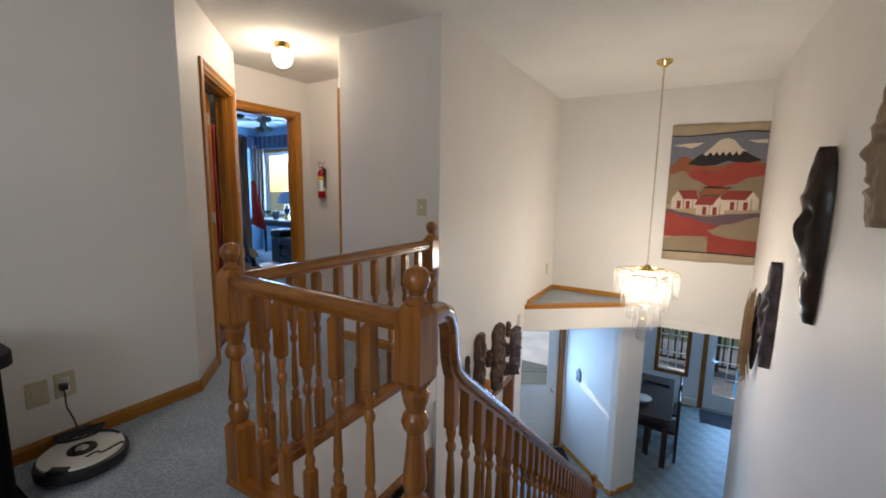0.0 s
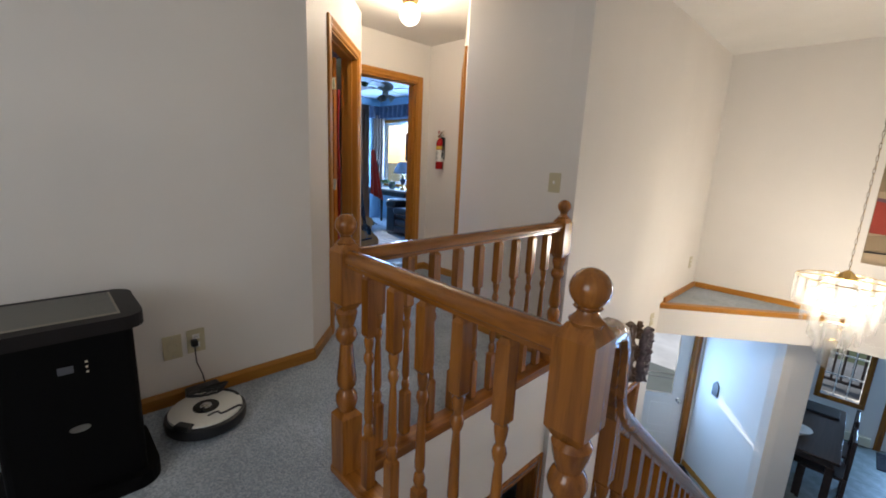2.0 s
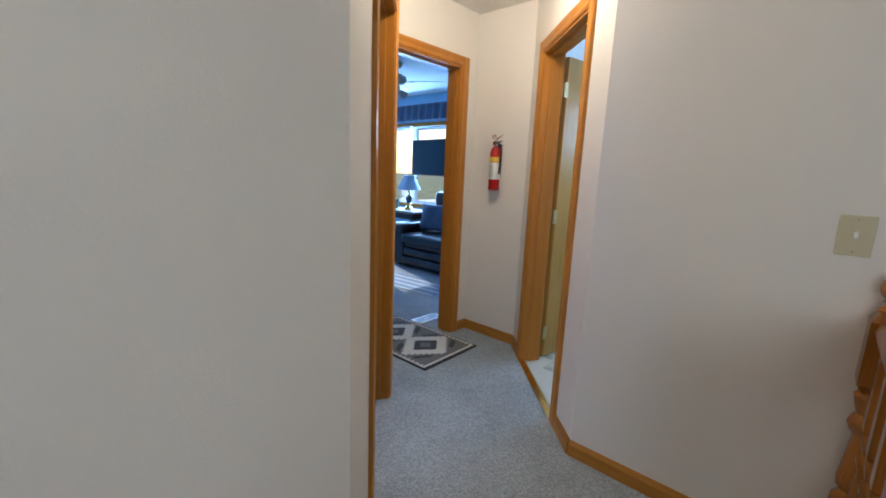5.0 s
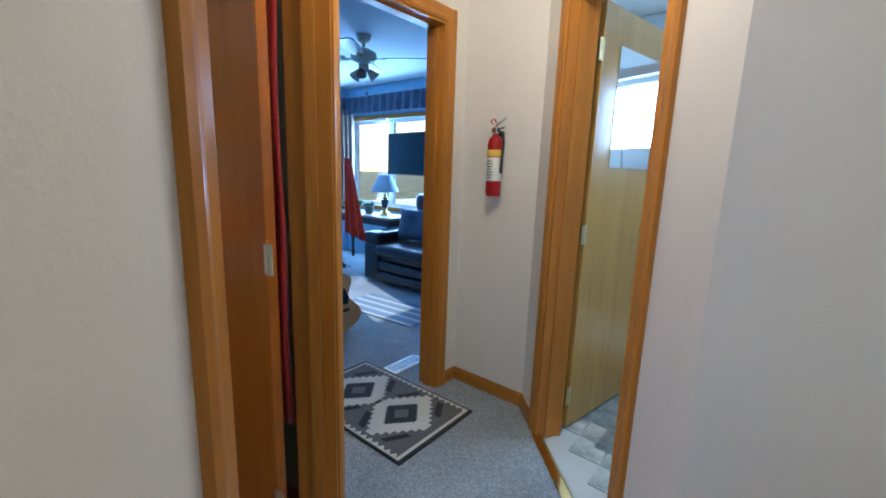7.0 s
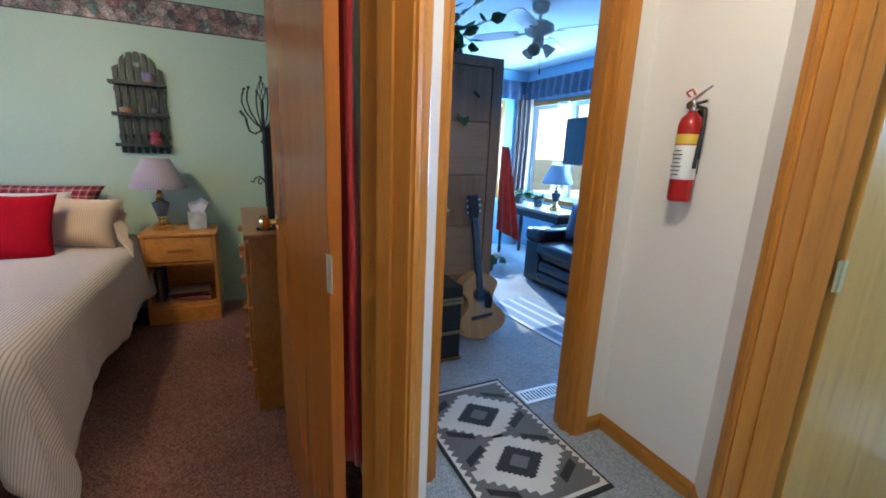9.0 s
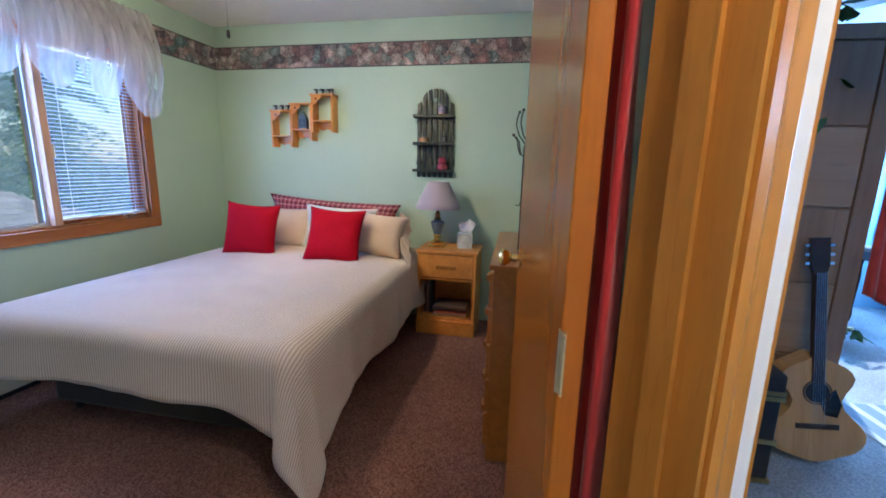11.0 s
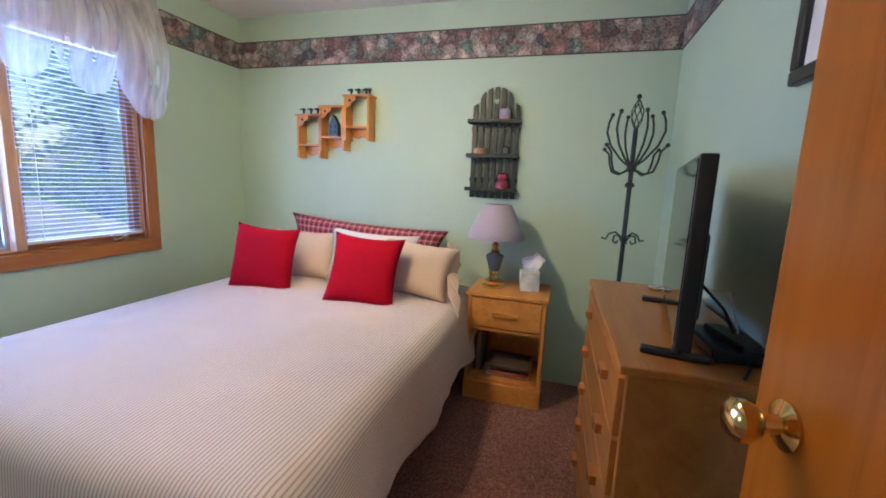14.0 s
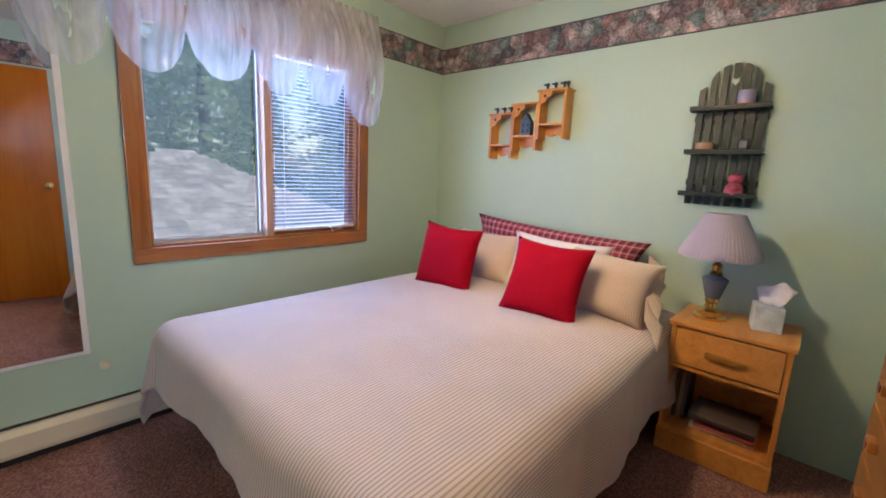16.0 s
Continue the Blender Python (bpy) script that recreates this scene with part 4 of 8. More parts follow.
def television():
    tv = thing("television", pose(-4.905, 1.998, 0.90, 0, 0, -9), "flat black television on the dresser", "television")
    part("panel", one_box(-0.36, 0.36, 0.0, 0.035, 0.045, 0.475, 0.006, 2), BLACK, tv, "black plastic bezel")
    part("screen", one_box(-0.348, 0.348, -0.002, 0.0, 0.062, 0.465), GLOSSBLACK, tv, "dark glossy screen")
    part("back_housing", one_box(-0.25, 0.22, 0.035, 0.058, 0.08, 0.30, 0.012, 2), BLACK, tv)
    for x in (-0.27, 0.27):
        bm = one_box(x - 0.018, x + 0.018, -0.065, 0.085, 0.0, 0.014, 0.004)
        tube(bm, [(x, 0.015, 0.01), (x, 0.018, 0.06)], 0.012)
        part("foot", bm, BLACK, tv)
    part("cable", tube(bmesh.new(), [(0.1, 0.07, 0.15), (0.13, 0.12, 0.10), (0.2, 0.15, 0.03), (0.28, 0.16, 0.006), (0.34, 0.14, 0.006)], 0.004), BLACK, tv, "", True)
    part("cable", tube(bmesh.new(), [(0.05, 0.07, 0.13), (0.10, 0.13, 0.14), (0.16, 0.15, 0.06), (0.24, 0.13, 0.006)], 0.003), WHITE, tv, "", True)
    b = thing("cable_box", pose(-4.73, 2.10, 0.90, 0, 0, 5), "small black set-top box behind the television", "set-top box")
    part("case", one_box(-0.10, 0.10, -0.06, 0.06, 0.004, 0.036, 0.004), BLACK, b)
    part("front", one_box(-0.09, 0.09, -0.063, -0.06, 0.010, 0.030), GLOSSBLACK, b)
    r = thing("remote_control", pose(-4.70, 2.10, 0.937, 0, 0, 12), "black remote control on the set-top box", "remote")
    part("body", one_box(-0.085, 0.085, -0.022, 0.022, 0, 0.018, 0.005, 2), BLACK, r)
    t = thing("trinket_dish", pose(-5.36, 2.05, 0.90), "tiny silver dish on the dresser", "dish")
    part("dish", lathe(bmesh.new(), [(0.022, 0), (0.030, 0.012), (0.026, 0.013), (0.012, 0.005)], 14), CHROME, t, "", True)


def wall_picture():
    p = thing("framed_picture", pose(-4.555, 2.2185, 1.565), "black-framed picture with a white mat on the wall", "picture")
    W, Hh = 0.62, 0.50
    for a, b, c, d in ((-W / 2, W / 2, 0, 0.035), (-W / 2, W / 2, Hh - 0.035, Hh), (-W / 2, -W / 2 + 0.035, 0.035, Hh - 0.035), (W / 2 - 0.035, W / 2, 0.035, Hh - 0.035)):
        part("frame_bar", one_box(a, b, -0.028, 0.0, c, d, 0.004), BLACK, p)
    part("mat", one_box(-W / 2 + 0.03, W / 2 - 0.03, -0.012, -0.004, 0.03, Hh - 0.03), WHITE, p)
    part("print", one_box(-W / 2 + 0.10, W / 2 - 0.10, -0.0145, -0.012, 0.09, Hh - 0.09), paint("faded_print", (0.30, 0.26, 0.20), 0.6, 0.35, 30, 0, 9), p)


def wall_border():
    m, n, l, p = mat_base("floral_border_paper")
    v = coords(n, l)
    vo = n.new("ShaderNodeTexVoronoi")
    vo.inputs["Scale"].default_value = 15
    warp = n.new("ShaderNodeMix")
    warp.data_type = "VECTOR"
    nz = n.new("ShaderNodeTexNoise")
    nz.inputs["Scale"].default_value, nz.inputs["Detail"].default_value = 9, 4
    l.new(v, nz.inputs["Vector"])
    warp.inputs[0].default_value = 0.10
    l.new(v, warp.inputs[4]), l.new(nz.outputs["Color"], warp.inputs[5])
    l.new(warp.outputs[1], vo.inputs["Vector"])
    sep = n.new("ShaderNodeSeparateColor")
    l.new(vo.outputs["Color"], sep.inputs[0])
    petals = ramp(n, l, sep.outputs[0], [(0.0, (0.12, 0.13, 0.14)), (0.25, (0.34, 0.20, 0.19)), (0.42, (0.55, 0.42, 0.38)), (0.6, (0.16, 0.25, 0.24)), (0.8, (0.60, 0.52, 0.48)), (1.0, (0.24, 0.18, 0.18))])
    veins = ramp(n, l, vo.outputs["Distance"], [(0.0, (1.25, 1.25, 1.25)), (0.55, (0.55, 0.55, 0.55))])
    swirl = ramp(n, l, noise_tex(n, l, v, 30, 4, 0.6, 2.5), [(0.42, (0.5, 0.5, 0.52)), (0.56, (1.2, 1.15, 1.1))])
    c = mix(n, l, 1.0, mix(n, l, 1.0, petals, veins, "MULTIPLY"), swirl, "MULTIPLY")
    l.new(c, p.inputs["Base Color"])
    p.inputs["Roughness"].default_value = 0.7
    edge = paint("border_edge", (0.05, 0.05, 0.055), 0.7)
    runs = (("west", (BX0, BY0), (BX0, BY1)), ("north", (BX0, BY1), (-3.59, BY1)), ("south", (BX1, BY0), (BX0, BY0)), ("east", (BX1, 1.28), (BX1, BY0)), ("door", (-3.59, BY1), (BX1, 1.28)))
    for nm, a, b in runs:
        mt, length = along(a, b)
        s = structure("wallpaper_border_" + nm, one_box(0.0, length, -0.003, 0.0, 2.075, 2.245), m, "mauve and grey floral wallpaper border near the ceiling", "trim")
        s.matrix_world = mt
        for z in (2.068, 2.245):
            part("edge_band", one_box(0, length, -0.0035, 0.0, z, z + 0.007), edge, s)


def window_unit():
    """Wooden window with a fixed pane and a blind-covered casement."""
    BW = wood("window_fir", (0.26, 0.085, 0.022), (0.42, 0.17, 0.05), 0.3, "x", 0.9, 0.4)
    PALEF = wood("window_fir_pale", (0.46, 0.26, 0.16), (0.60, 0.38, 0.26), 0.35, "z", 0.9, 0.3)
    BWZ = wood("window_fir_z", (0.26, 0.085, 0.022), (0.42, 0.17, 0.05), 0.3, "z", 0.9, 0.4)
    # bluish see-through mix that imitates the bright haze over the view outside
    HAZE, n, l, p = mat_base("pane_haze")
    tr, tl, mx = n.new("ShaderNodeBsdfTransparent"), n.new("ShaderNodeBsdfTranslucent"), n.new("ShaderNodeMixShader")
    tl.inputs[0].default_value = (0.58, 0.74, 0.86, 1)
    mx.inputs[0].default_value = 0.27
    l.new(tr.outputs[0], mx.inputs[1]), l.new(tl.outputs[0], mx.inputs[2])
    l.new(mx.outputs[0], n["Material Output"].inputs[0])
    w = tagged(new("window_bedroom"), "wooden bedroom window with one fixed and one casement pane", "window", "", "structure")
    w.location = (0, BY0, 0)
    x0, x1, z0, z1 = WX0, WX1, WZ0, WZ1
    c = 0.075
    for a, b, lo, hi, mt in ((x0 - c, x1 + c, z0 - c, z0, BW), (x0 - c, x1 + c, z1, z1 + c, BW), (x0 - c, x0, z0, z1, BWZ), (x1, x1 + c, z0, z1, BWZ)):
        part("casing", one_box(a, b, 0.0, 0.020, lo, hi, 0.005, 2), mt, w)
    for a, b, lo, hi, mt in ((x0 - 0.001, x1 + 0.001, z0 - 0.001, z0 + 0.012, BW), (x0, x1, z1 - 0.012, z1 + 0.001, BW), (x0 - 0.001, x0 + 0.012, z0, z1, BWZ), (x1 - 0.012, x1 + 0.001, z0, z1, BWZ)):
        part("reveal", one_box(a, b, -0.14, 0.0, lo, hi), mt, w)
    xm = -4.85
    part("mullion", one_box(xm - 0.022, xm + 0.022, -0.13, 0.006, z0 + 0.012, z1 - 0.012, 0.003), PALEF, w)
    for a, b, nm in ((x0 + 0.012, xm - 0.022, "casement_sash"), (xm + 0.022, x1 - 0.012, "fixed_sash")):
        s = 0.032 if nm == "casement_sash" else 0.016
        mt = BW if nm == "casement_sash" else paint("vinyl_sash", (0.45, 0.46, 0.50), 0.4)
        bm = bmesh.new()
        box(bm, a, b, -0.09, -0.045, z0 + 0.012, z0 + 0.012 + s), box(bm, a, b, -0.09, -0.045, z1 - 0.012 - s, z1 - 0.012)
        box(bm, a, a + s, -0.09, -0.045, z0 + 0.012 + s, z1 - 0.012 - s), box(bm, b - s, b, -0.09, -0.045, z0 + 0.012 + s, z1 - 0.012 - s)
        sash = part(nm, bm, mt, w)
        g = part("pane", one_box(a + s, b - s, -0.070, -0.066, z0 + 0.012 + s, z1 - 0.012 - s), GLASS, sash)
        g.visible_shadow = False
        # added sheet outside each pane, only there to veil the trees and roof
        sc = part("haze_sheet", one_box(a, b, -0.1475, -0.1465, z0 + 0.012, z1 - 0.012), HAZE, sash, "thin bluish sheet added to haze the view")
        sc.visible_shadow = False
    part("crank", tube(bmesh.new(), [(-5.33, 0.0, z0 + 0.03), (-5.33, 0.03, z0 + 0.035), (-5.25, 0.045, z0 + 0.02), (-5.23, 0.045, z0 + 0.05)], 0.006), CHROME, w, "metal window crank", True)
    part("latch", one_box(xm - 0.032, xm - 0.022, -0.02, 0.012, 1.28, 1.36, 0.003), CREAM, w)
    bl = thing("venetian_blind", pose(0, BY0, 0), "white venetian blind in the casement, coloured blue-grey as if backlit", "blind")
    part("head_rail", one_box(x0 + 0.016, xm - 0.026, -0.040, -0.008, z1 - 0.045, z1 - 0.014), WHITE, bl)
    n = 42
    slat = bmesh.new()
    for k in range(4):
        a0, a1 = k / 4, (k + 1) / 4
        pts = [(-0.011 + 0.022 * a, 0.003 * math.sin(a * math.pi)) for a in (a0, a1)]
        vs = [slat.verts.new((x, y, z)) for x in (x0 + 0.018, xm - 0.028) for y, z in pts]
        slat.faces.new((vs[0], vs[1], vs[3], vs[2]))
    # white slats; the blue-grey of their backlit side is put into the colour
    me = mesh_of(slat, "slat", paint("blind_backlit", (0.44, 0.52, 0.68), 0.4))
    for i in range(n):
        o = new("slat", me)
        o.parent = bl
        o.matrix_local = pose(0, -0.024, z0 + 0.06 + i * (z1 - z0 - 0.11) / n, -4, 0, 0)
    part("bottom_rail", one_box(x0 + 0.016, xm - 0.026, -0.038, -0.010, z0 + 0.035, z0 + 0.052, 0.003), WHITE, bl)
    for x in (x0 + 0.10, xm - 0.10):
        part("cord", tube(bmesh.new(), [(x, -0.011, z0 + 0.05), (x, -0.011, z1 - 0.02)], 0.0012, 5), WHITE, bl)


def valance():
    m, n, l, p = mat_base("sheer_lace")
    tr, tl, mx = n.new("ShaderNodeBsdfTransparent"), n.new("ShaderNodeBsdfTranslucent"), n.new("ShaderNodeMixShader")
    mx2 = n.new("ShaderNodeMixShader")
    tl.inputs[0].default_value = (0.62, 0.62, 0.62, 1)
    p.inputs["Base Color"].default_value = (0.86, 0.83, 0.77, 1)
    p.inputs["Roughness"].default_value = 0.9
    mx.inputs[0].default_value = 0.45
    l.new(p.outputs[0], mx.inputs[1]), l.new(tl.outputs[0], mx.inputs[2])
    f = ramp(n, l, noise_tex(n, l, coords(n, l, (14, 14, 2)), 1.0, 3), [(0.3, (0.28, 0.28, 0.28)), (0.7, (0.50, 0.50, 0.50))])
    l.new(f, mx2.inputs[0])
    l.new(tr.outputs[0], mx2.inputs[1]), l.new(mx.outputs[0], mx2.inputs[2])
    l.new(mx2.outputs[0], n["Material Output"].inputs[0])
    X0, X1 = -5.56, -3.86
    v0 = thing("window_valance", pose(0, BY0, 0), "gathered sheer cream balloon valance over the bedroom window", "curtain")
    part("curtain_rod", tube(bmesh.new(), [(X0, 0.002, 2.245), (X0, 0.07, 2.245), (X1, 0.07, 2.245), (X1, 0.002, 2.245)], 0.008), WHITE, v0)
    swags = 6
    CUSP, LOBE = (0.44, 0.42, 0.36, 0.34, 0.35, 0.37, 0.36), (0.70, 0.62, 0.60, 0.58, 0.60, 0.62)

    def cloth(u, v):
        x = X0 + (X1 - X0) * u
        k = u * swags
        ph = k - math.floor(k)
        scal = max(0.0, 1 - (2 * ph - 1) ** 2) ** 0.5
        c0 = min(swags - 1, int(k))
        tie = CUSP[c0] + (CUSP[c0 + 1] - CUSP[c0]) * (k - c0)
        length = tie + (LOBE[c0] - tie) * scal
        gather = 0.010 * math.sin(u * 230 + 2 * noise.noise(Vector((u * 20, 0, 0)))) * (1 - 0.55 * v)
        bul = (0.055 + 0.075 * scal) * math.sin(min(1.0, v * 1.15) * math.pi * 0.8)
        rag = 0.012 * noise.noise(Vector((u * 40, v * 3, 2)))
        return (x + 0.012 * math.sin(v * 5 + k * 2), 0.078 + bul + gather, 2.27 - length * v + rag * v)
    sheet_mesh("lace_cloth", 400, 26, cloth, m, (1, 1), 0, v0)

    def lining(u, v):
        return (X0 + (X1 - X0) * u, 0.074 + 0.010 * math.sin(u * 230 + 1), 2.275 - (0.22 + 0.16 * abs(math.sin(u * swags * math.pi))) * v)
    sheet_mesh("gathered_heading", 260, 6, lining, m, (1, 1), 0, v0)


def heater_and_mirror():
    h = thing("baseboard_heater", pose(0, BY0, 0), "long cream metal baseboard heater under the window", "heater")
    prof = [(0.0, 0.03), (0.055, 0.03), (0.062, 0.05), (0.062, 0.125), (0.045, 0.150), (0.0, 0.155)]
    part("cover", prism_x(bmesh.new(), prof, -4.60, -2.68), CREAM, h)
    part("top_slot", one_box(-4.58, -2.70, 0.012, 0.030, 0.1535, 0.158), BLACK, h)
    # black filler drawn as the shade in the gap below the cover
    part("toe_gap_shade", one_box(-4.59, -2.69, 0.004, 0.048, 0.0, 0.03), BLACK, h)
    k = thing("thermostat_dial", pose(-4.03, BY0, 0.33, -90, 0, 0), "small cream thermostat knob on the wall", "knob")
    part("knob", lathe(bmesh.new(), [(0.020, 0), (0.020, 0.012), (0.015, 0.030), (0.006, 0.032)], 16), CREAM, k, "", True)
    mr = thing("wall_mirror", pose(0, BY0, 0), "tall mirror with white scalloped edge on the bedroom wall", "mirror")
    mm, n, l, p = mat_base("mirror_silver")
    p.inputs["Base Color"].default_value, p.inputs["Metallic"].default_value, p.inputs["Roughness"].default_value = (0.9, 0.9, 0.9, 1), 1.0, 0.01
    part("mirror_glass", one_box(-3.96, -3.20, 0.010, 0.014, 0.42, 2.02), mm, mr)
    part("backing", one_box(-3.985, -3.175, 0.0, 0.010, 0.40, 2.04, 0.003), WHITE, mr)


def ceiling_fan(name, at, top, blade_mat, body_mat, lamps, chain, turn, glow_mat):
    f = thing(name, pose(at[0], at[1], top, 0, 0, turn), "ceiling fan with four blades and lamp kit", "ceiling fan")
    part("canopy", lathe(bmesh.new(), [(0.02, -0.07), (0.055, -0.05), (0.070, 0.0)], 20), body_mat, f, "", True)
    part("downrod", tube(bmesh.new(), [(0, 0, -0.06), (0, 0, -0.12)], 0.014), body_mat, f, "", True)
    part("motor", lathe(bmesh.new(), [(0.05, -0.235), (0.095, -0.215), (0.115, -0.18), (0.110, -0.145), (0.06, -0.115), (0.02, -0.11)], 24), body_mat, f, "", True)
    for k in range(4):
        m = pose(0, 0, -0.19, 10, 0, 90 * k)
        bm = bmesh.new()
        prism(bm, [(0.16, -0.045), (0.30, -0.062), (0.52, -0.062), (0.56, -0.03), (0.56, 0.03), (0.52, 0.062), (0.30, 0.062), (0.16, 0.045)], -0.004, 0.004)
        b = part("blade", bm, blade_mat, f)
        b.matrix_local = m
        part("blade_arm", one_box(0.08, 0.20, -0.015, 0.015, -0.010, -0.004, 0.002), body_mat, b)
    part("light_hub", lathe(bmesh.new(), [(0.02, -0.31), (0.045, -0.29), (0.045, -0.24)], 18), body_mat, f, "", True)
    for k in range(lamps):
        a = 2 * math.pi * k / lamps + 0.6
        d = Vector((math.cos(a) * 0.75, math.sin(a) * 0.75, -0.66)).normalized()
        bm = bmesh.new()
        lathe(bm, [(0.018, 0.0), (0.028, 0.02), (0.052, 0.085), (0.050, 0.085), (0.022, 0.02)], 16)
        bmesh.ops.transform(bm, matrix=Matrix.Translation((math.cos(a) * 0.045, math.sin(a) * 0.045, -0.285)) @ d.to_track_quat("Z", "Y").to_matrix().to_4x4(), verts=bm.verts)
        part("lamp_shade", bm, glow_mat, f, "", True)
    part("pull_chain", tube(bmesh.new(), [(0.02, 0.02, -0.30), (0.022, 0.02, chain + 0.04)], 0.0018, 5), CHROME, f)
    part("chain_knob", lathe(bmesh.new(), [(0.003, 0), (0.008, 0.012), (0.007, 0.034), (0.002, 0.04)], 10, (0.022, 0.02, chain)), BLACK, f, "dark pull-chain knob", True)


bed()
bed_pillows()
nightstand()
table_lamp(pose(-6.06, 1.285, 0.665), fabric("lilac_shade", (0.34, 0.30, 0.36), 0.9, 200, 0.06), paint("blue_ceramic", (0.10, 0.14, 0.22), 0.25, 0.15), "brass and blue table lamp with pleated lilac shade")
tissue_box()
plate_rack()
stepped_shelf()
coat_rack()
dresser()
television()
wall_picture()
wall_border()
window_unit()
valance()
heater_and_mirror()
ceiling_fan("ceiling_fan", (-4.72, 0.55), 2.42, PINE, BRASS, 3, -0.58, 20, BULB)
red = fabric("red_robe", (0.40, 0.01, 0.015), 0.9)


def hung_robe(m, h):
    def cloth(u, v):
        return (u * 0.36 - 0.18 + 0.01 * math.sin(v * 9), 0.02 + 0.016 * math.sin(u * 34 + v * 3) * (0.4 + v), -h * v)
    o = sheet_mesh("hanging_robe", 40, 16, cloth, red, (1, 1), 0.012)
    o.matrix_world = m
    tagged(o, "red cloth robe hanging behind the open door", "robe")
    return o

# ---- upper hall and stairwell ----


def square_block(bm, half, z0, z1, chamfer):
    """Square post section with its corners cut back to the turning at both ends."""
    box(bm, -half, half, -half, half, z0 + chamfer, z1 - chamfer)
    for a, b in ((z0 + chamfer, z0), (z1 - chamfer, z1)):
        lo = [bm.verts.new((sx * half, sy * half, a)) for sx, sy in ((-1, -1), (1, -1), (1, 1), (-1, 1))]
        k = half * 0.62
        hi = [bm.verts.new((sx * k, sy * k, b)) for sx, sy in ((-1, -1), (1, -1), (1, 1), (-1, 1))]
        for i in range(4):
            j = (i + 1) % 4
            bm.faces.new((lo[i], lo[j], hi[j], hi[i]))
        bm.faces.new(hi)
    bmesh.ops.recalc_face_normals(bm, faces=bm.faces)
    return bm


def newel_post(name, m, label, drop=0.0):
    n = thing(name, m, label, "newel post", "oak newel posts")
    h = 0.043
    part("base_block", square_block(bmesh.new(), h, -drop, 0.27, 0.02), OAK, n)
    part("turned_shaft", lathe(bmesh.new(), [(0.027, 0.265), (0.036, 0.28), (0.042, 0.31), (0.040, 0.335), (0.028, 0.352), (0.026, 0.362), (0.036, 0.375), (0.038, 0.40), (0.033, 0.44), (0.027, 0.50), (0.024, 0.545), (0.036, 0.560), (0.042, 0.580), (0.036, 0.600), (0.027, 0.612), (0.036, 0.640), (0.041, 0.668), (0.032, 0.682)], 20), OAK, n, "", True)
    part("top_block", square_block(bmesh.new(), h, 0.68, 0.925, 0.028), OAK, n)
    part("neck", lathe(bmesh.new(), [(0.030, 0.920), (0.034, 0.930), (0.022, 0.942), (0.020, 0.950), (0.028, 0.956)], 20), OAK, n, "", True)
    part("ball_finial", lathe(bmesh.new(), [(0.020, 0.955)] + [(0.039 * math.cos(a), 0.992 + 0.039 * math.sin(a)) for a in [radians(d) for d in range(-60, 90, 15)]] + [(0.003, 1.031)], 24), OAK, n, "", True)
    return n


newel_post("newel_post", pose(-1.571, 0.978, 0.012), "turned oak newel post with ball top on the landing corner", 0.02)
newel_post("newel_post", pose(-0.628, 0.918, 0.028), "turned oak newel post with ball top at the stair head", 0.35)
newel_post("newel_post", pose(-1.557, 2.455, 0.015), "turned oak newel post with ball top against the wall", 0.02)
newel_post("newel_post", pose(-0.645, 4.28, LOW), "turned oak newel post with ball top at the stair foot", 0.0)

RAILP = [(-0.018, -0.030), (0.018, -0.030), (0.018, -0.018), (0.029, -0.010), (0.031, 0.006), (0.024, 0.022), (0.010, 0.030), (-0.010, 0.030), (-0.024, 0.022), (-0.031, 0.006), (-0.029, -0.010), (-0.018, -0.018)]


def handrail(name, pts, material, label):
    ob = part(name, sweep(bmesh.new(), pts, RAILP), material, None, "", True)
    return tagged(ob, label, "handrail", "", "")


handrail("handrail", [(-1.533, 0.976, 0.886), (-0.666, 0.921, 0.896)], OAKX, "moulded oak handrail along the landing edge")
handrail("handrail", [(-1.571, 1.015, 0.886), (-1.560, 2.417, 0.890)], OAKY, "moulded oak handrail along the hall edge")
goose = [(-0.632, 0.955, 0.896), (-0.638, 1.06, 0.893), (-0.642, 1.100, 0.876), (-0.645, 1.125, 0.835), (-0.645, 1.132, 0.80), (-0.645, 1.140, 0.72), (-0.645, 1.158, 0.668), (-0.645, 1.20, 0.622)]
goose += [(-0.645, 1.20 + i * 0.15, 0.622 - i * 0.15 * 0.795) for i in range(1, 20)] + [(-0.645, 4.22, -1.80)]
handrail("handrail", goose, OAKY, "moulded oak stair handrail with a gooseneck at the top")


def baluster_thing(m, h, label, drop=0.0):
    b = thing("baluster", m, label, "baluster", "oak balusters of the railing")
    h1 = h - 0.20
    s = h1 - 0.22
    bm = square_block(bmesh.new(), 0.019, -drop, 0.22, 0.012)
    part("base_block", bm, OAK, b)
    part("turned_shaft", lathe(bmesh.new(), [(0.012, 0.215), (0.017, 0.23), (0.019, 0.245), (0.017, 0.26), (0.011, 0.272), (0.015, 0.285), (0.017, 0.30), (0.016, 0.33), (0.013, 0.22 + s * 0.6), (0.010, 0.22 + s * 0.72), (0.016, 0.22 + s * 0.76), (0.019, 0.22 + s * 0.80), (0.016, 0.22 + s * 0.84), (0.011, 0.22 + s * 0.86), (0.016, 0.22 + s * 0.93), (0.018, 0.22 + s * 0.98), (0.013, h1 + 0.005)], 12), OAK, b, "", True)
    part("top_block", square_block(bmesh.new(), 0.019, h1, h + 0.02, 0.012), OAK, b)
    return b


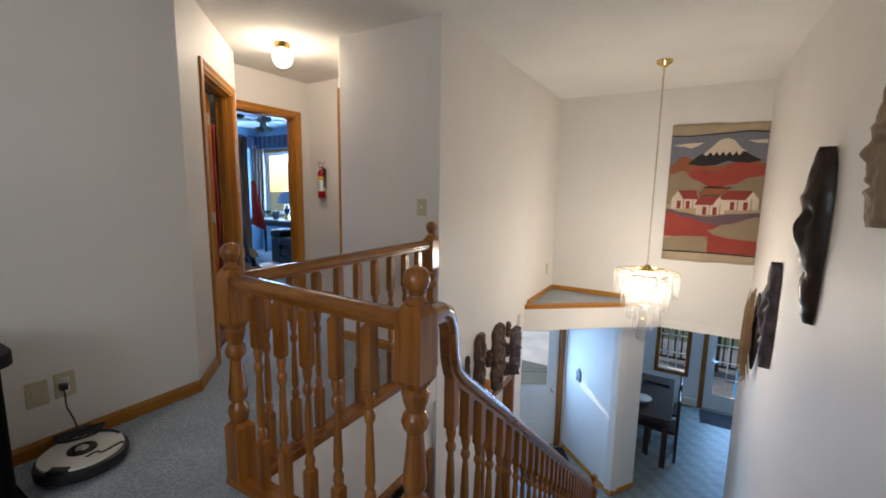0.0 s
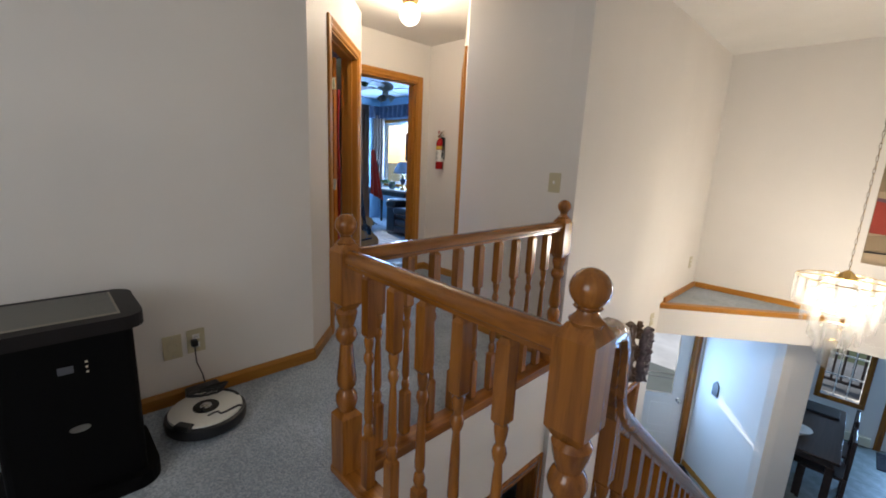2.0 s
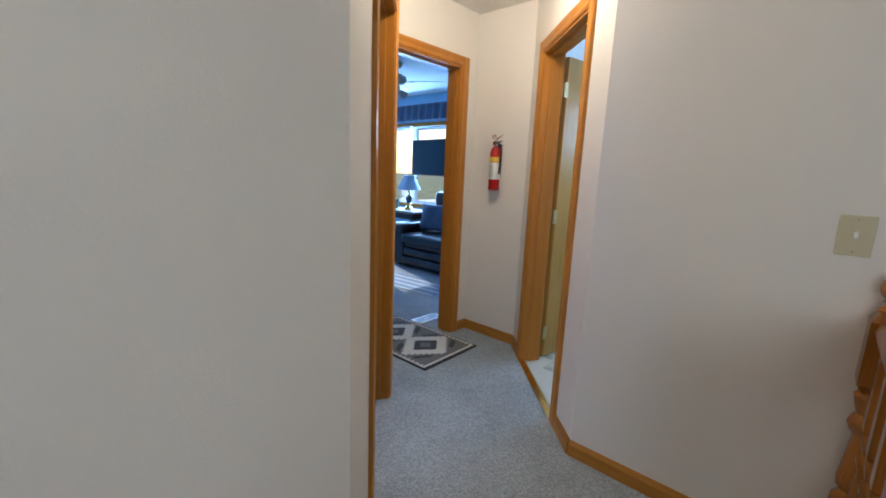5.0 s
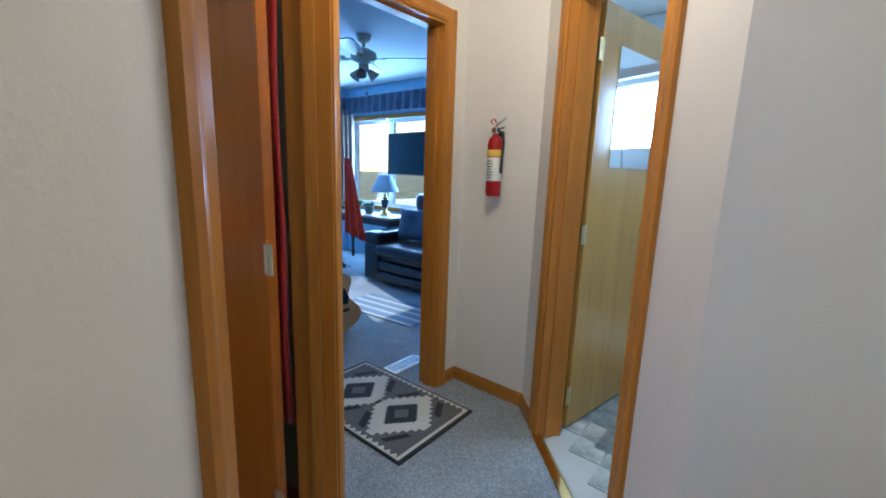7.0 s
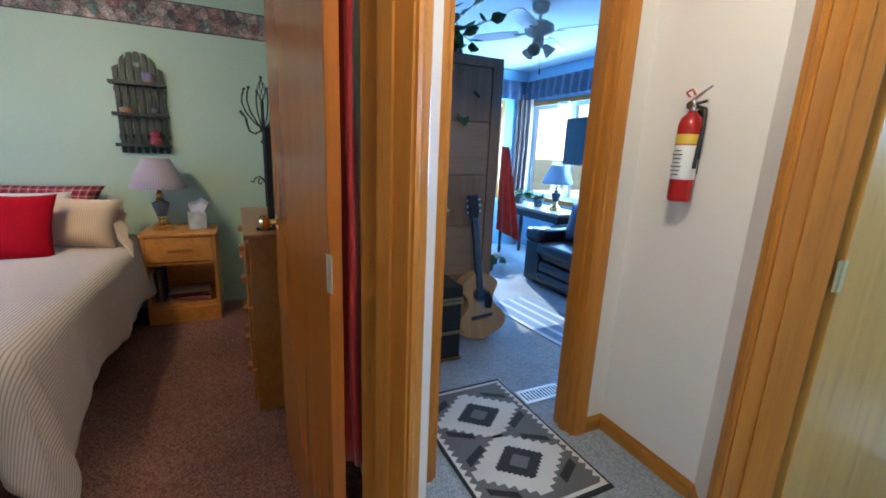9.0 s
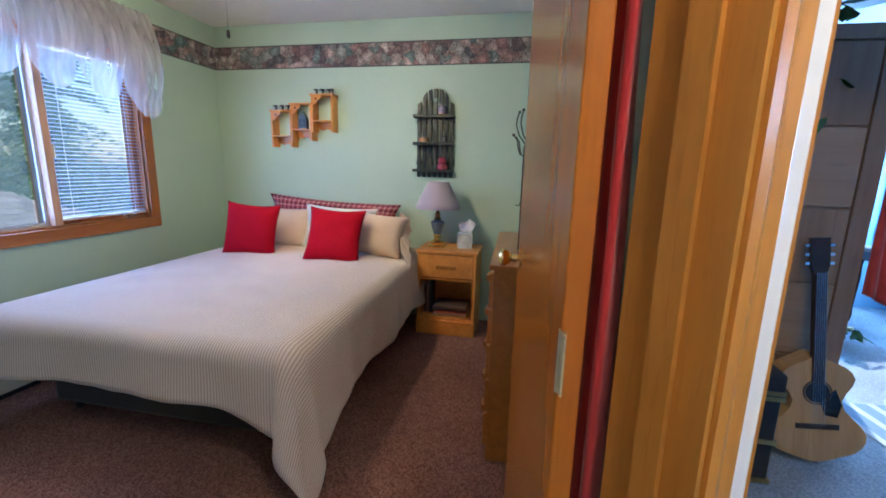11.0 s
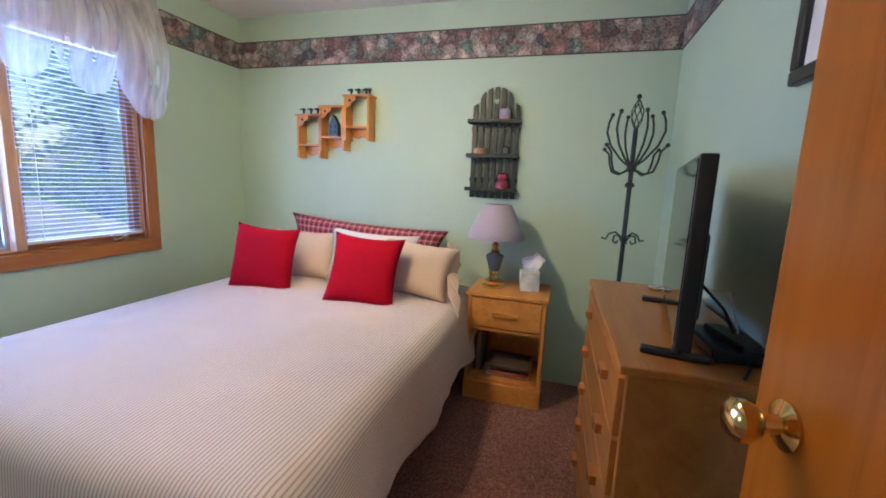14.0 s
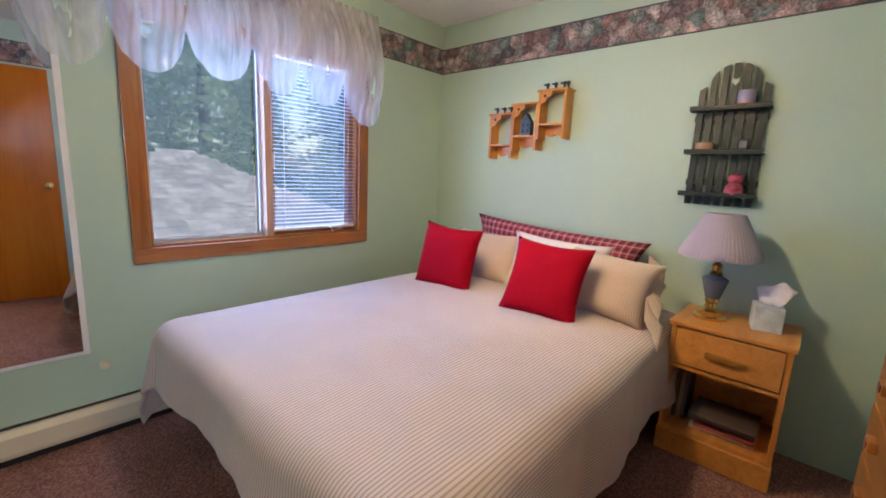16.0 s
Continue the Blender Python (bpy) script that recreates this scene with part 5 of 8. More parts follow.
b0 = baluster_thing(pose(-1.56 + 0.15, 0.969, 0.036), 0.80, "turned oak baluster of the landing railing")
for i in range(2, 6):
    copy_thing(b0, pose(-1.56 + 0.15 * i, 0.978 - 0.0093 * i, 0.036))
for i in range(1, 10):
    copy_thing(b0, pose(-1.571 + 0.0011 * i, 0.975 + 0.147 * i, 0.034))
b1 = baluster_thing(pose(-0.645, 1.16, -0.09), 0.74, "turned oak baluster of the stair railing", 0.05)
for i in range(1, 27):
    y = 1.16 + i * 0.113
    copy_thing(b1, pose(-0.645, y, -(y - 1.02) * 0.796 + 0.02))


def air_cleaner():
    a = thing("air_humidifier", pose(-2.185, 0.215, 0, 0, 0, 90), "black tower humidifier with grey top grille", "humidifier")

    def rounded(hx, hy, r, n=5):
        pts = []
        for cx, cy, a0 in ((hx - r, hy - r, 0), (-hx + r, hy - r, 90), (-hx + r, -hy + r, 180), (hx - r, -hy + r, 270)):
            for i in range(n + 1):
                t = radians(a0 + 90 * i / n)
                pts.append((cx + r * math.cos(t), cy + r * math.sin(t)))
        return pts

    def bowed(hx, hy, r, bow):
        return [(x, y - bow * (1 - (x / hx) ** 2) if y < 0 else y) for x, y in rounded(hx, hy, r, 6)]
    SB = paint("satin_black", (0.0035, 0.0032, 0.0032), 0.6, 0.1, 250, 0.0005, spec=0.08)
    part("body", prism(bmesh.new(), bowed(0.185, 0.165, 0.03, 0.0), 0.03, 0.625), SB, a)
    part("base_tray", prism(bmesh.new(), bowed(0.225, 0.185, 0.07, 0.02), 0.0, 0.055), SB, a)
    lid = part("lid", prism(bmesh.new(), bowed(0.22, 0.185, 0.06, 0.015), 0.625, 0.672), paint("lid_charcoal", (0.014, 0.011, 0.010), 0.5, 0.1, 250, 0.0005, spec=0.2), a)
    part("grille_plate", one_box(-0.155, 0.155, -0.14, 0.14, 0.672, 0.676), paint("grille_grey", (0.31, 0.275, 0.22), 0.6, 0.1, 300, 0.0006), lid, "grey perforated grille")
    gm = paint("grille_slot", (0.17, 0.165, 0.15), 0.7)
    sl = mesh_of(one_box(-0.148, 0.148, -0.0012, 0.0012, 0.676, 0.6775), "grille_slot", gm)
    for i in range(30):
        o = new("grille_slot", sl)
        o.parent = lid
        o.matrix_local = pose(0, -0.13 + i * 0.26 / 29, 0)
    part("display", one_box(-0.025, 0.015, -0.1685, -0.165, 0.505, 0.530, 0.001), paint("display_grey", (0.10, 0.10, 0.11), 0.3), a)
    for i in range(3):
        part("button", one_box(0.045, 0.052, -0.1685, -0.165, 0.495 + 0.018 * i, 0.501 + 0.018 * i), CREAM, a)
    part("badge", lathe(bmesh.new(), [(0.022, 0), (0.020, 0.003)], 18), metal("badge_metal", (0.35, 0.32, 0.28), 0.3), a).matrix_local = pose(0.01, -0.165, 0.30, 90, 0, 0) @ Matrix.Diagonal((1.3, 0.6, 1, 1))


def robot_vacuum():
    r = thing("robot_vacuum", pose(-2.265, 0.66, 0, 0, 0, 35), "round white and black robot vacuum on its dock", "robot vacuum")
    WP = paint("white_gloss_plastic", (0.66, 0.64, 0.58), 0.25, 0.02, 200, 0)
    part("body", lathe(bmesh.new(), [(0.150, 0.012), (0.165, 0.02), (0.168, 0.05), (0.164, 0.064), (0.150, 0.072)], 40), BLACK, r, "black bumper ring", True)
    part("top_shell", lathe(bmesh.new(), [(0.152, 0.0715), (0.150, 0.079), (0.10, 0.082), (0.005, 0.082)], 40), WP, r, "white top shell", True)
    part("control_ring", lathe(bmesh.new(), [(0.055, 0.081), (0.053, 0.087), (0.030, 0.088)], 28), GLOSSBLACK, r, "black control ring", True)
    part("button", lathe(bmesh.new(), [(0.026, 0.087), (0.022, 0.091), (0.002, 0.092)], 20), CHROME, r, "round silver button", True)
    bm = bmesh.new()
    pts = [(0.06 + 0.085 * u, -0.06 + 0.10 * u + 0.02 * math.sin(u * 9)) for u in [i / 8 for i in range(9)]]
    tube(bm, [(x, y, 0.081) for x, y in pts], 0.006, 6)
    part("seam", bm, BLACK, r, "", True)
    part("bumper_window", one_box(-0.03, 0.05, -0.162, -0.120, 0.06, 0.084, 0.006), BLACK, r)
    bm = bmesh.new()
    tube(bm, [(0.145 * math.cos(a), 0.145 * math.sin(a), 0.084) for a in [radians(60 + i * 12) for i in range(8)]], 0.006, 6)
    part("handle", bm, BLACK, r, "curved black carry handle", True)
    d = thing("charging_dock", pose(-2.44, 0.70, 0, 0, 0, 90), "black charging dock with coiled cable against the wall", "charging dock")
    part("dock_body", one_box(-0.075, 0.075, -0.03, 0.06, 0.0, 0.085, 0.015, 3), BLACK, d)
    co = []
    for i in range(60):
        a = i * 0.42
        co.append((0.085 * math.cos(a) * (1 + 0.1 * math.sin(i * 1.7)), -0.06 + 0.035 * math.sin(a), 0.094 + 0.010 * math.sin(i * 0.9) + i * 0.0002))
    part("coiled_cable", tube(bmesh.new(), co, 0.0035, 6), BLACK, d, "", True)
    part("power_cable", tube(bmesh.new(), [(0.02, 0.05, 0.06), (0.015, 0.075, 0.12), (-0.01, 0.066, 0.20), (-0.012, 0.062, 0.27), (-0.012, 0.07, 0.298)], 0.003, 6), BLACK, d, "", True)
    part("plug", one_box(-0.026, 0.002, 0.050, 0.084, 0.287, 0.317, 0.005, 2), BLACK, d, "black power plug")


IVORY = paint("ivory_plastic", (0.55, 0.49, 0.32), 0.35, 0.02, 200, 0)


def plate_thing(name, m, label, kind_of, category):
    """Ivory wall plate facing local -y."""
    p = thing(name, m, label, category)
    part("plate", one_box(-0.040, 0.040, -0.006, 0.0, -0.060, 0.060, 0.003, 2), IVORY, p)
    if kind_of == "switch":
        part("toggle", one_box(-0.005, 0.005, -0.016, -0.006, -0.008, 0.012, 0.002), WHITE, p)
    elif kind_of == "outlet":
        for z in (-0.022, 0.022):
            part("socket", one_box(-0.016, 0.016, -0.0075, -0.006, z - 0.013, z + 0.013, 0.001), WHITE, p)
            for x in (-0.006, 0.006):
                part("slot", one_box(x - 0.001, x + 0.001, -0.008, -0.0075, z - 0.004, z + 0.005), BLACK, p)
    else:
        part("dial_ring", lathe(bmesh.new(), [(0.024, 0), (0.024, 0.003), (0.020, 0.004), (0.019, 0.0025)], 20), IVORY, p, "", True).matrix_local = pose(0, -0.006, 0, 90, 0, 0)
    for z in ((-0.047, 0.047) if kind_of != "outlet" else (0,)):
        part("screw", lathe(bmesh.new(), [(0.003, 0), (0.002, 0.001)], 8), CHROME, p).matrix_local = pose(0, -0.006, z, 90, 0, 0)
    return p


def globe_light():
    g = thing("ceiling_light", pose(-2.96, 2.38, H), "round lit opal glass globe on a brass ceiling plate", "ceiling light")
    part("ceiling_plate", lathe(bmesh.new(), [(0.045, -0.040), (0.060, -0.022), (0.066, 0.0)], 24), BRASS, g, "", True)
    bm = bmesh.new()
    bmesh.ops.create_uvsphere(bm, u_segments=28, v_segments=16, radius=0.078, matrix=Matrix.Translation((0, 0, -0.112)))
    o = part("glass_globe", bm, BULB, g, "glowing opal glass globe", True)
    o.visible_shadow = False


def fire_extinguisher():
    e = thing("fire_extinguisher", pose(-3.565, 3.330, 1.155), "red fire extinguisher with white label hanging on the wall", "fire extinguisher")
    RED = paint("extinguisher_red", (0.42, 0.012, 0.012), 0.25, 0.05, 200, 0)
    part("cylinder", lathe(bmesh.new(), [(0.036, 0.0), (0.040, 0.008), (0.040, 0.27), (0.034, 0.295), (0.018, 0.312), (0.014, 0.32)], 24), RED, e, "", True)
    part("label_band", lathe(bmesh.new(), [(0.0408, 0.08), (0.0412, 0.081), (0.0412, 0.20), (0.0408, 0.201)], 24), WHITE, e, "white paper label", True)
    part("label_stripe", lathe(bmesh.new(), [(0.0414, 0.205), (0.0418, 0.206), (0.0418, 0.238), (0.0414, 0.239)], 24), paint("label_yellow", (0.75, 0.50, 0.06), 0.4), e, "", True)
    bk = paint("print_black", (0.03, 0.03, 0.03), 0.5)
    for i in range(7):
        a = 0.010 + 0.004 * (i % 3)
        part("print_line", one_box(-a - 0.004, a, -0.0425, -0.0405, 0.095 + i * 0.014, 0.099 + i * 0.014), bk, e)
    part("valve", lathe(bmesh.new(), [(0.014, 0.318), (0.017, 0.33), (0.013, 0.35), (0.010, 0.358)], 16), CHROME, e, "", True)
    part("lever", tube(bmesh.new(), [(-0.012, 0, 0.352), (0.02, -0.004, 0.372), (0.065, -0.008, 0.398)], [0.007, 0.006, 0.004], 8), CHROME, e, "metal squeeze lever", True)
    part("handle", tube(bmesh.new(), [(-0.014, 0, 0.345), (0.03, -0.004, 0.348), (0.055, -0.006, 0.352)], 0.006, 8), CHROME, e, "", True)
    part("safety_pin", tube(bmesh.new(), [(-0.02, 0, 0.37), (-0.035, -0.003, 0.385), (-0.012, -0.004, 0.395), (0.0, 0, 0.375)], 0.004, 6), RED, e, "red plastic pull pin", True)
    part("gauge", lathe(bmesh.new(), [(0.014, 0), (0.014, 0.008)], 14), CHROME, e, "", True).matrix_local = pose(0.0, -0.014, 0.338, 90, 0, 0)
    part("hose", tube(bmesh.new(), [(0.014, 0, 0.335), (0.045, -0.002, 0.325), (0.052, -0.004, 0.27), (0.046, -0.006, 0.17), (0.044, -0.006, 0.12)], 0.007, 8), BLACK, e, "", True)
    part("wall_bracket", one_box(-0.018, 0.018, 0.036, 0.055, 0.10, 0.33), BLACK, e)


def rug():
    r = thing("woven_rug", pose(-3.93, 2.86, 0.0, 0, 0, 0.8), "black, white and grey woven rug with stepped diamonds", "rug")
    LX, LY = 0.44, 0.28
    BLK = fabric("rug_black", (0.011, 0.011, 0.013), 0.95, 260, 0.25, 0.003)
    WHT = fabric("rug_white", (0.72, 0.70, 0.64), 0.95, 260, 0.08, 0.003)
    GRY = fabric("rug_grey", (0.14, 0.135, 0.13), 0.95, 260, 0.15, 0.003)

    def toothed(pts, tooth=0.012, n=None):
        out = []
        for i in range(len(pts)):
            a, b = Vector((*pts[i], 0)), Vector((*pts[(i + 1) % len(pts)], 0))
            d = b - a
            k = max(1, int(d.length / 0.016))
            if abs(d.y) < 1e-5:
                out.append((a.x, a.y))
                continue
            for j in range(k):
                p, q = a + d * (j / k), a + d * ((j + 0.5) / k)
                out.append((p.x, p.y))
                out.append((q.x, q.y + (tooth if d.x > 0 else -tooth)))
        return out

    def stepped(cx, hx, hy, n=7):
        """Diamond whose sides climb in small steps."""
        q = []
        for i in range(n):
            q += [(hx * (1 - i / n), hy * i / n), (hx * (1 - i / n), hy * (i + 1) / n)]
        up = q + [(-x, y) for x, y in reversed(q)]
        return [(cx + x, y) for x, y in up] + [(cx - x, -y) for x, y in up]
    part("border", one_box(-LX, LX, -LY, LY, 0.001, 0.010, 0.003), BLK, r)
    part("white_field", prism(bmesh.new(), [(-LX + 0.022, -LY + 0.014), (LX - 0.022, -LY + 0.014), (LX - 0.022, LY - 0.014), (-LX + 0.022, LY - 0.014)], 0.010, 0.0108), WHT, r)
    zig = []
    n = 40
    for i in range(n):
        x = -LX + 0.04 + (2 * LX - 0.08) * i / (n - 1)
        zig.append((x, -LY + (0.020 if i % 2 else 0.045)))
    zig2 = [(-x, -y) for x, y in zig]
    part("grey_field", prism(bmesh.new(), zig + zig2, 0.0108, 0.0116), GRY, r)
    for cx in (-0.175, 0.175):
        part("white_diamond", prism(bmesh.new(), stepped(cx, 0.185, 0.225), 0.0116, 0.0122), WHT, r)
        part("black_diamond", prism(bmesh.new(), stepped(cx, 0.100, 0.118), 0.0122, 0.0128), BLK, r)
        part("grey_centre", prism(bmesh.new(), stepped(cx, 0.045, 0.050), 0.0128, 0.0134), GRY, r)
    for sx in (-1, 0, 1):
        for sy in (-1, 1):
            for s2 in (-1, 1):
                if sx and s2 == sx:
                    continue
                x0 = sx * 0.37 if sx else 0.0
                bar = [(x0 + s2 * 0.02, sy * 0.105), (x0 + s2 * 0.06, sy * 0.105), (x0 + s2 * 0.125, sy * 0.215), (x0 + s2 * 0.085, sy * 0.215)]
                part("black_bar", prism(bmesh.new(), toothed(bar, 0.008), 0.0124, 0.0130), BLK, r)


def chandelier():
    c = thing("chandelier", pose(-0.31, 4.27, 0.0), "lit tiered chandelier of frosted glass drops on a chain", "chandelier")
    part("ceiling_canopy", lathe(bmesh.new(), [(0.012, 2.36), (0.035, 2.375), (0.065, 2.40), (0.068, 2.42)], 24), BRASS, c, "", True)
    ch = bmesh.new()
    n = 44
    for i in range(n):
        z = 0.60 + (2.37 - 0.60) * (i + 0.5) / n
        ring = []
        for k in range(9):
            a = 2 * math.pi * k / 8
            u, v = 0.006 * math.cos(a), 0.024 * math.sin(a)
            ring.append((u, 0, z + v) if i % 2 else (0, u, z + v))
        tube(ch, ring, 0.0017, 5)
    part("chain", ch, metal("aged_brass", (0.16, 0.11, 0.05), 0.35), c, "dark brass link chain")
    part("cord", tube(bmesh.new(), [(0.004, 0.003, 0.6), (0.006, 0.004, 1.5), (0.004, 0.003, 2.38)], 0.0014, 5), BRASS, c)
    part("top_plate", lathe(bmesh.new(), [(0.055, 0.545), (0.06, 0.55), (0.05, 0.575), (0.012, 0.61)], 24), BRASS, c, "", True)
    for k in range(6):
        a = k * math.pi / 3
        part("spoke", tube(bmesh.new(), [(0.05 * math.cos(a), 0.05 * math.sin(a), 0.55), (0.275 * math.cos(a), 0.275 * math.sin(a), 0.54)], 0.005, 6), BRASS, c)
    m, nn, l, p = mat_base("frosted_glass_drop")
    tr, tl, mx, mx2 = nn.new("ShaderNodeBsdfTransparent"), nn.new("ShaderNodeBsdfTranslucent"), nn.new("ShaderNodeMixShader"), nn.new("ShaderNodeMixShader")
    p.inputs["Base Color"].default_value, p.inputs["Roughness"].default_value = (0.55, 0.54, 0.52, 1), 0.12
    tl.inputs[0].default_value = (0.20, 0.195, 0.185, 1)
    l.new(ramp(nn, l, noise_tex(nn, l, coords(nn, l), 40, 4, 0.6, 1.5), [(0.35, (0.03, 0.03, 0.03)), (0.65, (0.17, 0.17, 0.17))]), mx.inputs[0])
    l.new(tr.outputs[0], mx.inputs[1]), l.new(tl.outputs[0], mx.inputs[2])
    mx2.inputs[0].default_value = 0.10
    l.new(mx.outputs[0], mx2.inputs[1]), l.new(p.outputs[0], mx2.inputs[2])
    l.new(mx2.outputs[0], nn["Material Output"].inputs[0])
    bm = bmesh.new()
    prism_x(bm, [(-0.036, 0.026), (-0.027, 0.008), (-0.012, 0.0), (0.012, 0.0), (0.027, 0.008), (0.036, 0.026), (0.036, 0.174), (0.027, 0.192), (0.012, 0.20), (-0.012, 0.20), (-0.027, 0.192), (-0.036, 0.174)], -0.003, 0.003)
    drop = mesh_of(bm, "glass_drop", m)
    for r, z, k, hgt in ((0.275, 0.325, 17, 1.05), (0.205, 0.20, 12, 1.1), (0.145, 0.085, 9, 1.1), (0.085, -0.03, 6, 1.1), (0.036, -0.13, 3, 1.0)):
        part("ring", tube(bmesh.new(), [(r * math.cos(a), r * math.sin(a), z + 0.2 * hgt + 0.004) for a in [2 * math.pi * i / 24 for i in range(25)]], 0.004, 6), BRASS, c)
        for i in range(k):
            a = 2 * math.pi * i / k + r * 7
            o = new("glass_drop", drop)
            o.parent = c
            o.matrix_local = pose(r * math.cos(a), r * math.sin(a), z, random.uniform(-3, 3), random.uniform(-3, 3), math.degrees(a) + random.uniform(-8, 8)) @ Matrix.Diagonal((1, 1, hgt, 1))
    for i in range(5):
        a = 2 * math.pi * i / 5
        bm = bmesh.new()
        bmesh.ops.create_uvsphere(bm, u_segments=12, v_segments=8, radius=0.026, matrix=Matrix.Translation((0.15 * math.cos(a), 0.15 * math.sin(a), 0.42)))
        o = part("bulb", bm, glow("bulb_glow", (1.0, 0.86, 0.62), 9), c, "glowing light bulb", True)
        o.visible_shadow = False


def tapestry():
    t = thing("wall_tapestry", pose(-0.255, 5.418, 0.52), "woven wool tapestry of a mountain village in red and tan", "tapestry")
    W, Hh = 0.875, 1.50

    def wool(nm, c):
        return fabric("wool_" + nm, c, 0.95, 170, 0.14, 0.003)
    tan, grey, blk, wht = wool("tan", (0.42, 0.32, 0.21)), wool("grey", (0.17, 0.17, 0.20)), wool("black", (0.025, 0.02, 0.02)), wool("white", (0.60, 0.50, 0.38))
    red, rust, roof, olive, plum = wool("red", (0.30, 0.045, 0.030)), wool("rust", (0.26, 0.085, 0.035)), wool("roof", (0.24, 0.035, 0.025)), wool("olive", (0.27, 0.20, 0.125)), wool("plum", (0.13, 0.075, 0.095))
    lay = [0]

    def patch(nm, pts, mt):
        lay[0] += 1
        y = -0.008 - 0.0006 * lay[0]
        bm = bmesh.new()
        a = [bm.verts.new((u * W, y, v * Hh)) for u, v in pts]
        b = [bm.verts.new((u * W, y + 0.003, v * Hh)) for u, v in pts]
        bm.faces.new(a), bm.faces.new(b[::-1])
        for i in range(len(pts)):
            j = (i + 1) % len(pts)
            bm.faces.new((a[i], b[i], b[j], a[j]))
        bmesh.ops.recalc_face_normals(bm, faces=bm.faces)
        part(nm, bm, mt, t)

    def hill(pts):
        out = []
        for (u0, v0), (u1, v1) in zip(pts, pts[1:]):
            for i in range(6):
                s = i / 6
                out.append((u0 + (u1 - u0) * s, v0 + (v1 - v0) * (s * s * (3 - 2 * s))))
        return out + [pts[-1]]

    def cloth(u, v):
        return (u * W * (1 - 0.0) + 0.0, -0.004 - 0.004 * math.sin(v * 8 + u * 3) * 0.5, v * Hh + (0.014 * math.sin(u * 5.5) + 0.006 * math.sin(u * 17)) * (v - 0.5))
    sheet_mesh("backing_cloth", 30, 30, cloth, tan, (1, 1), 0.003, t, "tan woven wool ground")
    patch("sky", [(0.005, 0.60), (0.995, 0.60), (0.995, 0.925), (0.8, 0.935), (0.5, 0.925), (0.2, 0.915), (0.005, 0.925)], grey)
    patch("sky_line", [(0.005, 0.920), (0.2, 0.912), (0.5, 0.922), (0.8, 0.932), (0.995, 0.922), (0.995, 0.930), (0.8, 0.940), (0.5, 0.930), (0.2, 0.920), (0.005, 0.928)], blk)
    patch("cloud", [(0.03, 0.855), (0.20, 0.865), (0.36, 0.868), (0.30, 0.845), (0.22, 0.828), (0.16, 0.842), (0.05, 0.848)], wht)
    patch("cloud", [(0.80, 0.872), (0.99, 0.876), (0.99, 0.850), (0.90, 0.852)], wht)
    patch("far_hill", hill([(0.005, 0.70), (0.14, 0.775), (0.34, 0.72), (0.5, 0.70), (0.84, 0.745), (0.995, 0.715)]) + [(0.995, 0.55), (0.005, 0.55)], rust)
    patch("mountain", [(0.20, 0.715), (0.30, 0.77), (0.38, 0.80), (0.50, 0.835), (0.70, 0.835), (0.84, 0.775), (0.96, 0.735), (0.80, 0.715), (0.62, 0.735), (0.50, 0.705), (0.36, 0.700)], blk)
    zig = [(0.36, 0.785)] + [(0.40 + 0.033 * i, 0.800 if i % 2 else 0.772) for i in range(12)] + [(0.80, 0.795)]
    patch("snow_cap", zig + [(0.74, 0.825), (0.66, 0.880), (0.60, 0.892), (0.52, 0.880), (0.44, 0.830)], wht)
    patch("red_hill", hill([(0.18, 0.60), (0.30, 0.685), (0.50, 0.66), (0.74, 0.725), (0.995, 0.69)]) + [(0.995, 0.50), (0.18, 0.50)], red)
    patch("tan_hill", hill([(0.005, 0.64), (0.16, 0.665), (0.30, 0.60), (0.45, 0.56)]) + [(0.45, 0.42), (0.005, 0.42)], olive)
    patch("tan_hill", hill([(0.50, 0.54), (0.70, 0.57), (0.86, 0.62), (0.995, 0.63)]) + [(0.995, 0.40), (0.50, 0.40)], olive)
    patch("ground", hill([(0.005, 0.385), (0.2, 0.36), (0.45, 0.335), (0.75, 0.36), (0.995, 0.375)]) + [(0.995, 0.20), (0.005, 0.20)], plum)
    patch("red_field", hill([(0.005, 0.365), (0.25, 0.325), (0.5, 0.285), (0.75, 0.25)]) + [(0.72, 0.16), (0.005, 0.18)], red)
    patch("tan_field", hill([(0.48, 0.235), (0.66, 0.285), (0.995, 0.345)]) + [(0.995, 0.17), (0.72, 0.185), (0.55, 0.205)], olive)
    patch("red_field", hill([(0.46, 0.215), (0.70, 0.185), (0.995, 0.175)]) + [(0.995, 0.075), (0.50, 0.070)] + [(0.50 - (0.02 if i % 2 else 0.0), 0.08 + 0.022 * i) for i in range(6)], red)
    patch("tan_field", hill([(0.005, 0.165), (0.22, 0.185), (0.46, 0.19)]) + [(0.50 - (0.02 if i % 2 else 0.0), 0.19 - 0.022 * i) for i in range(6)] + [(0.005, 0.075)], olive)
    patch("hem_line", [(0.005, 0.062), (0.5, 0.066), (0.995, 0.062), (0.995, 0.072), (0.5, 0.076), (0.005, 0.072)], blk)
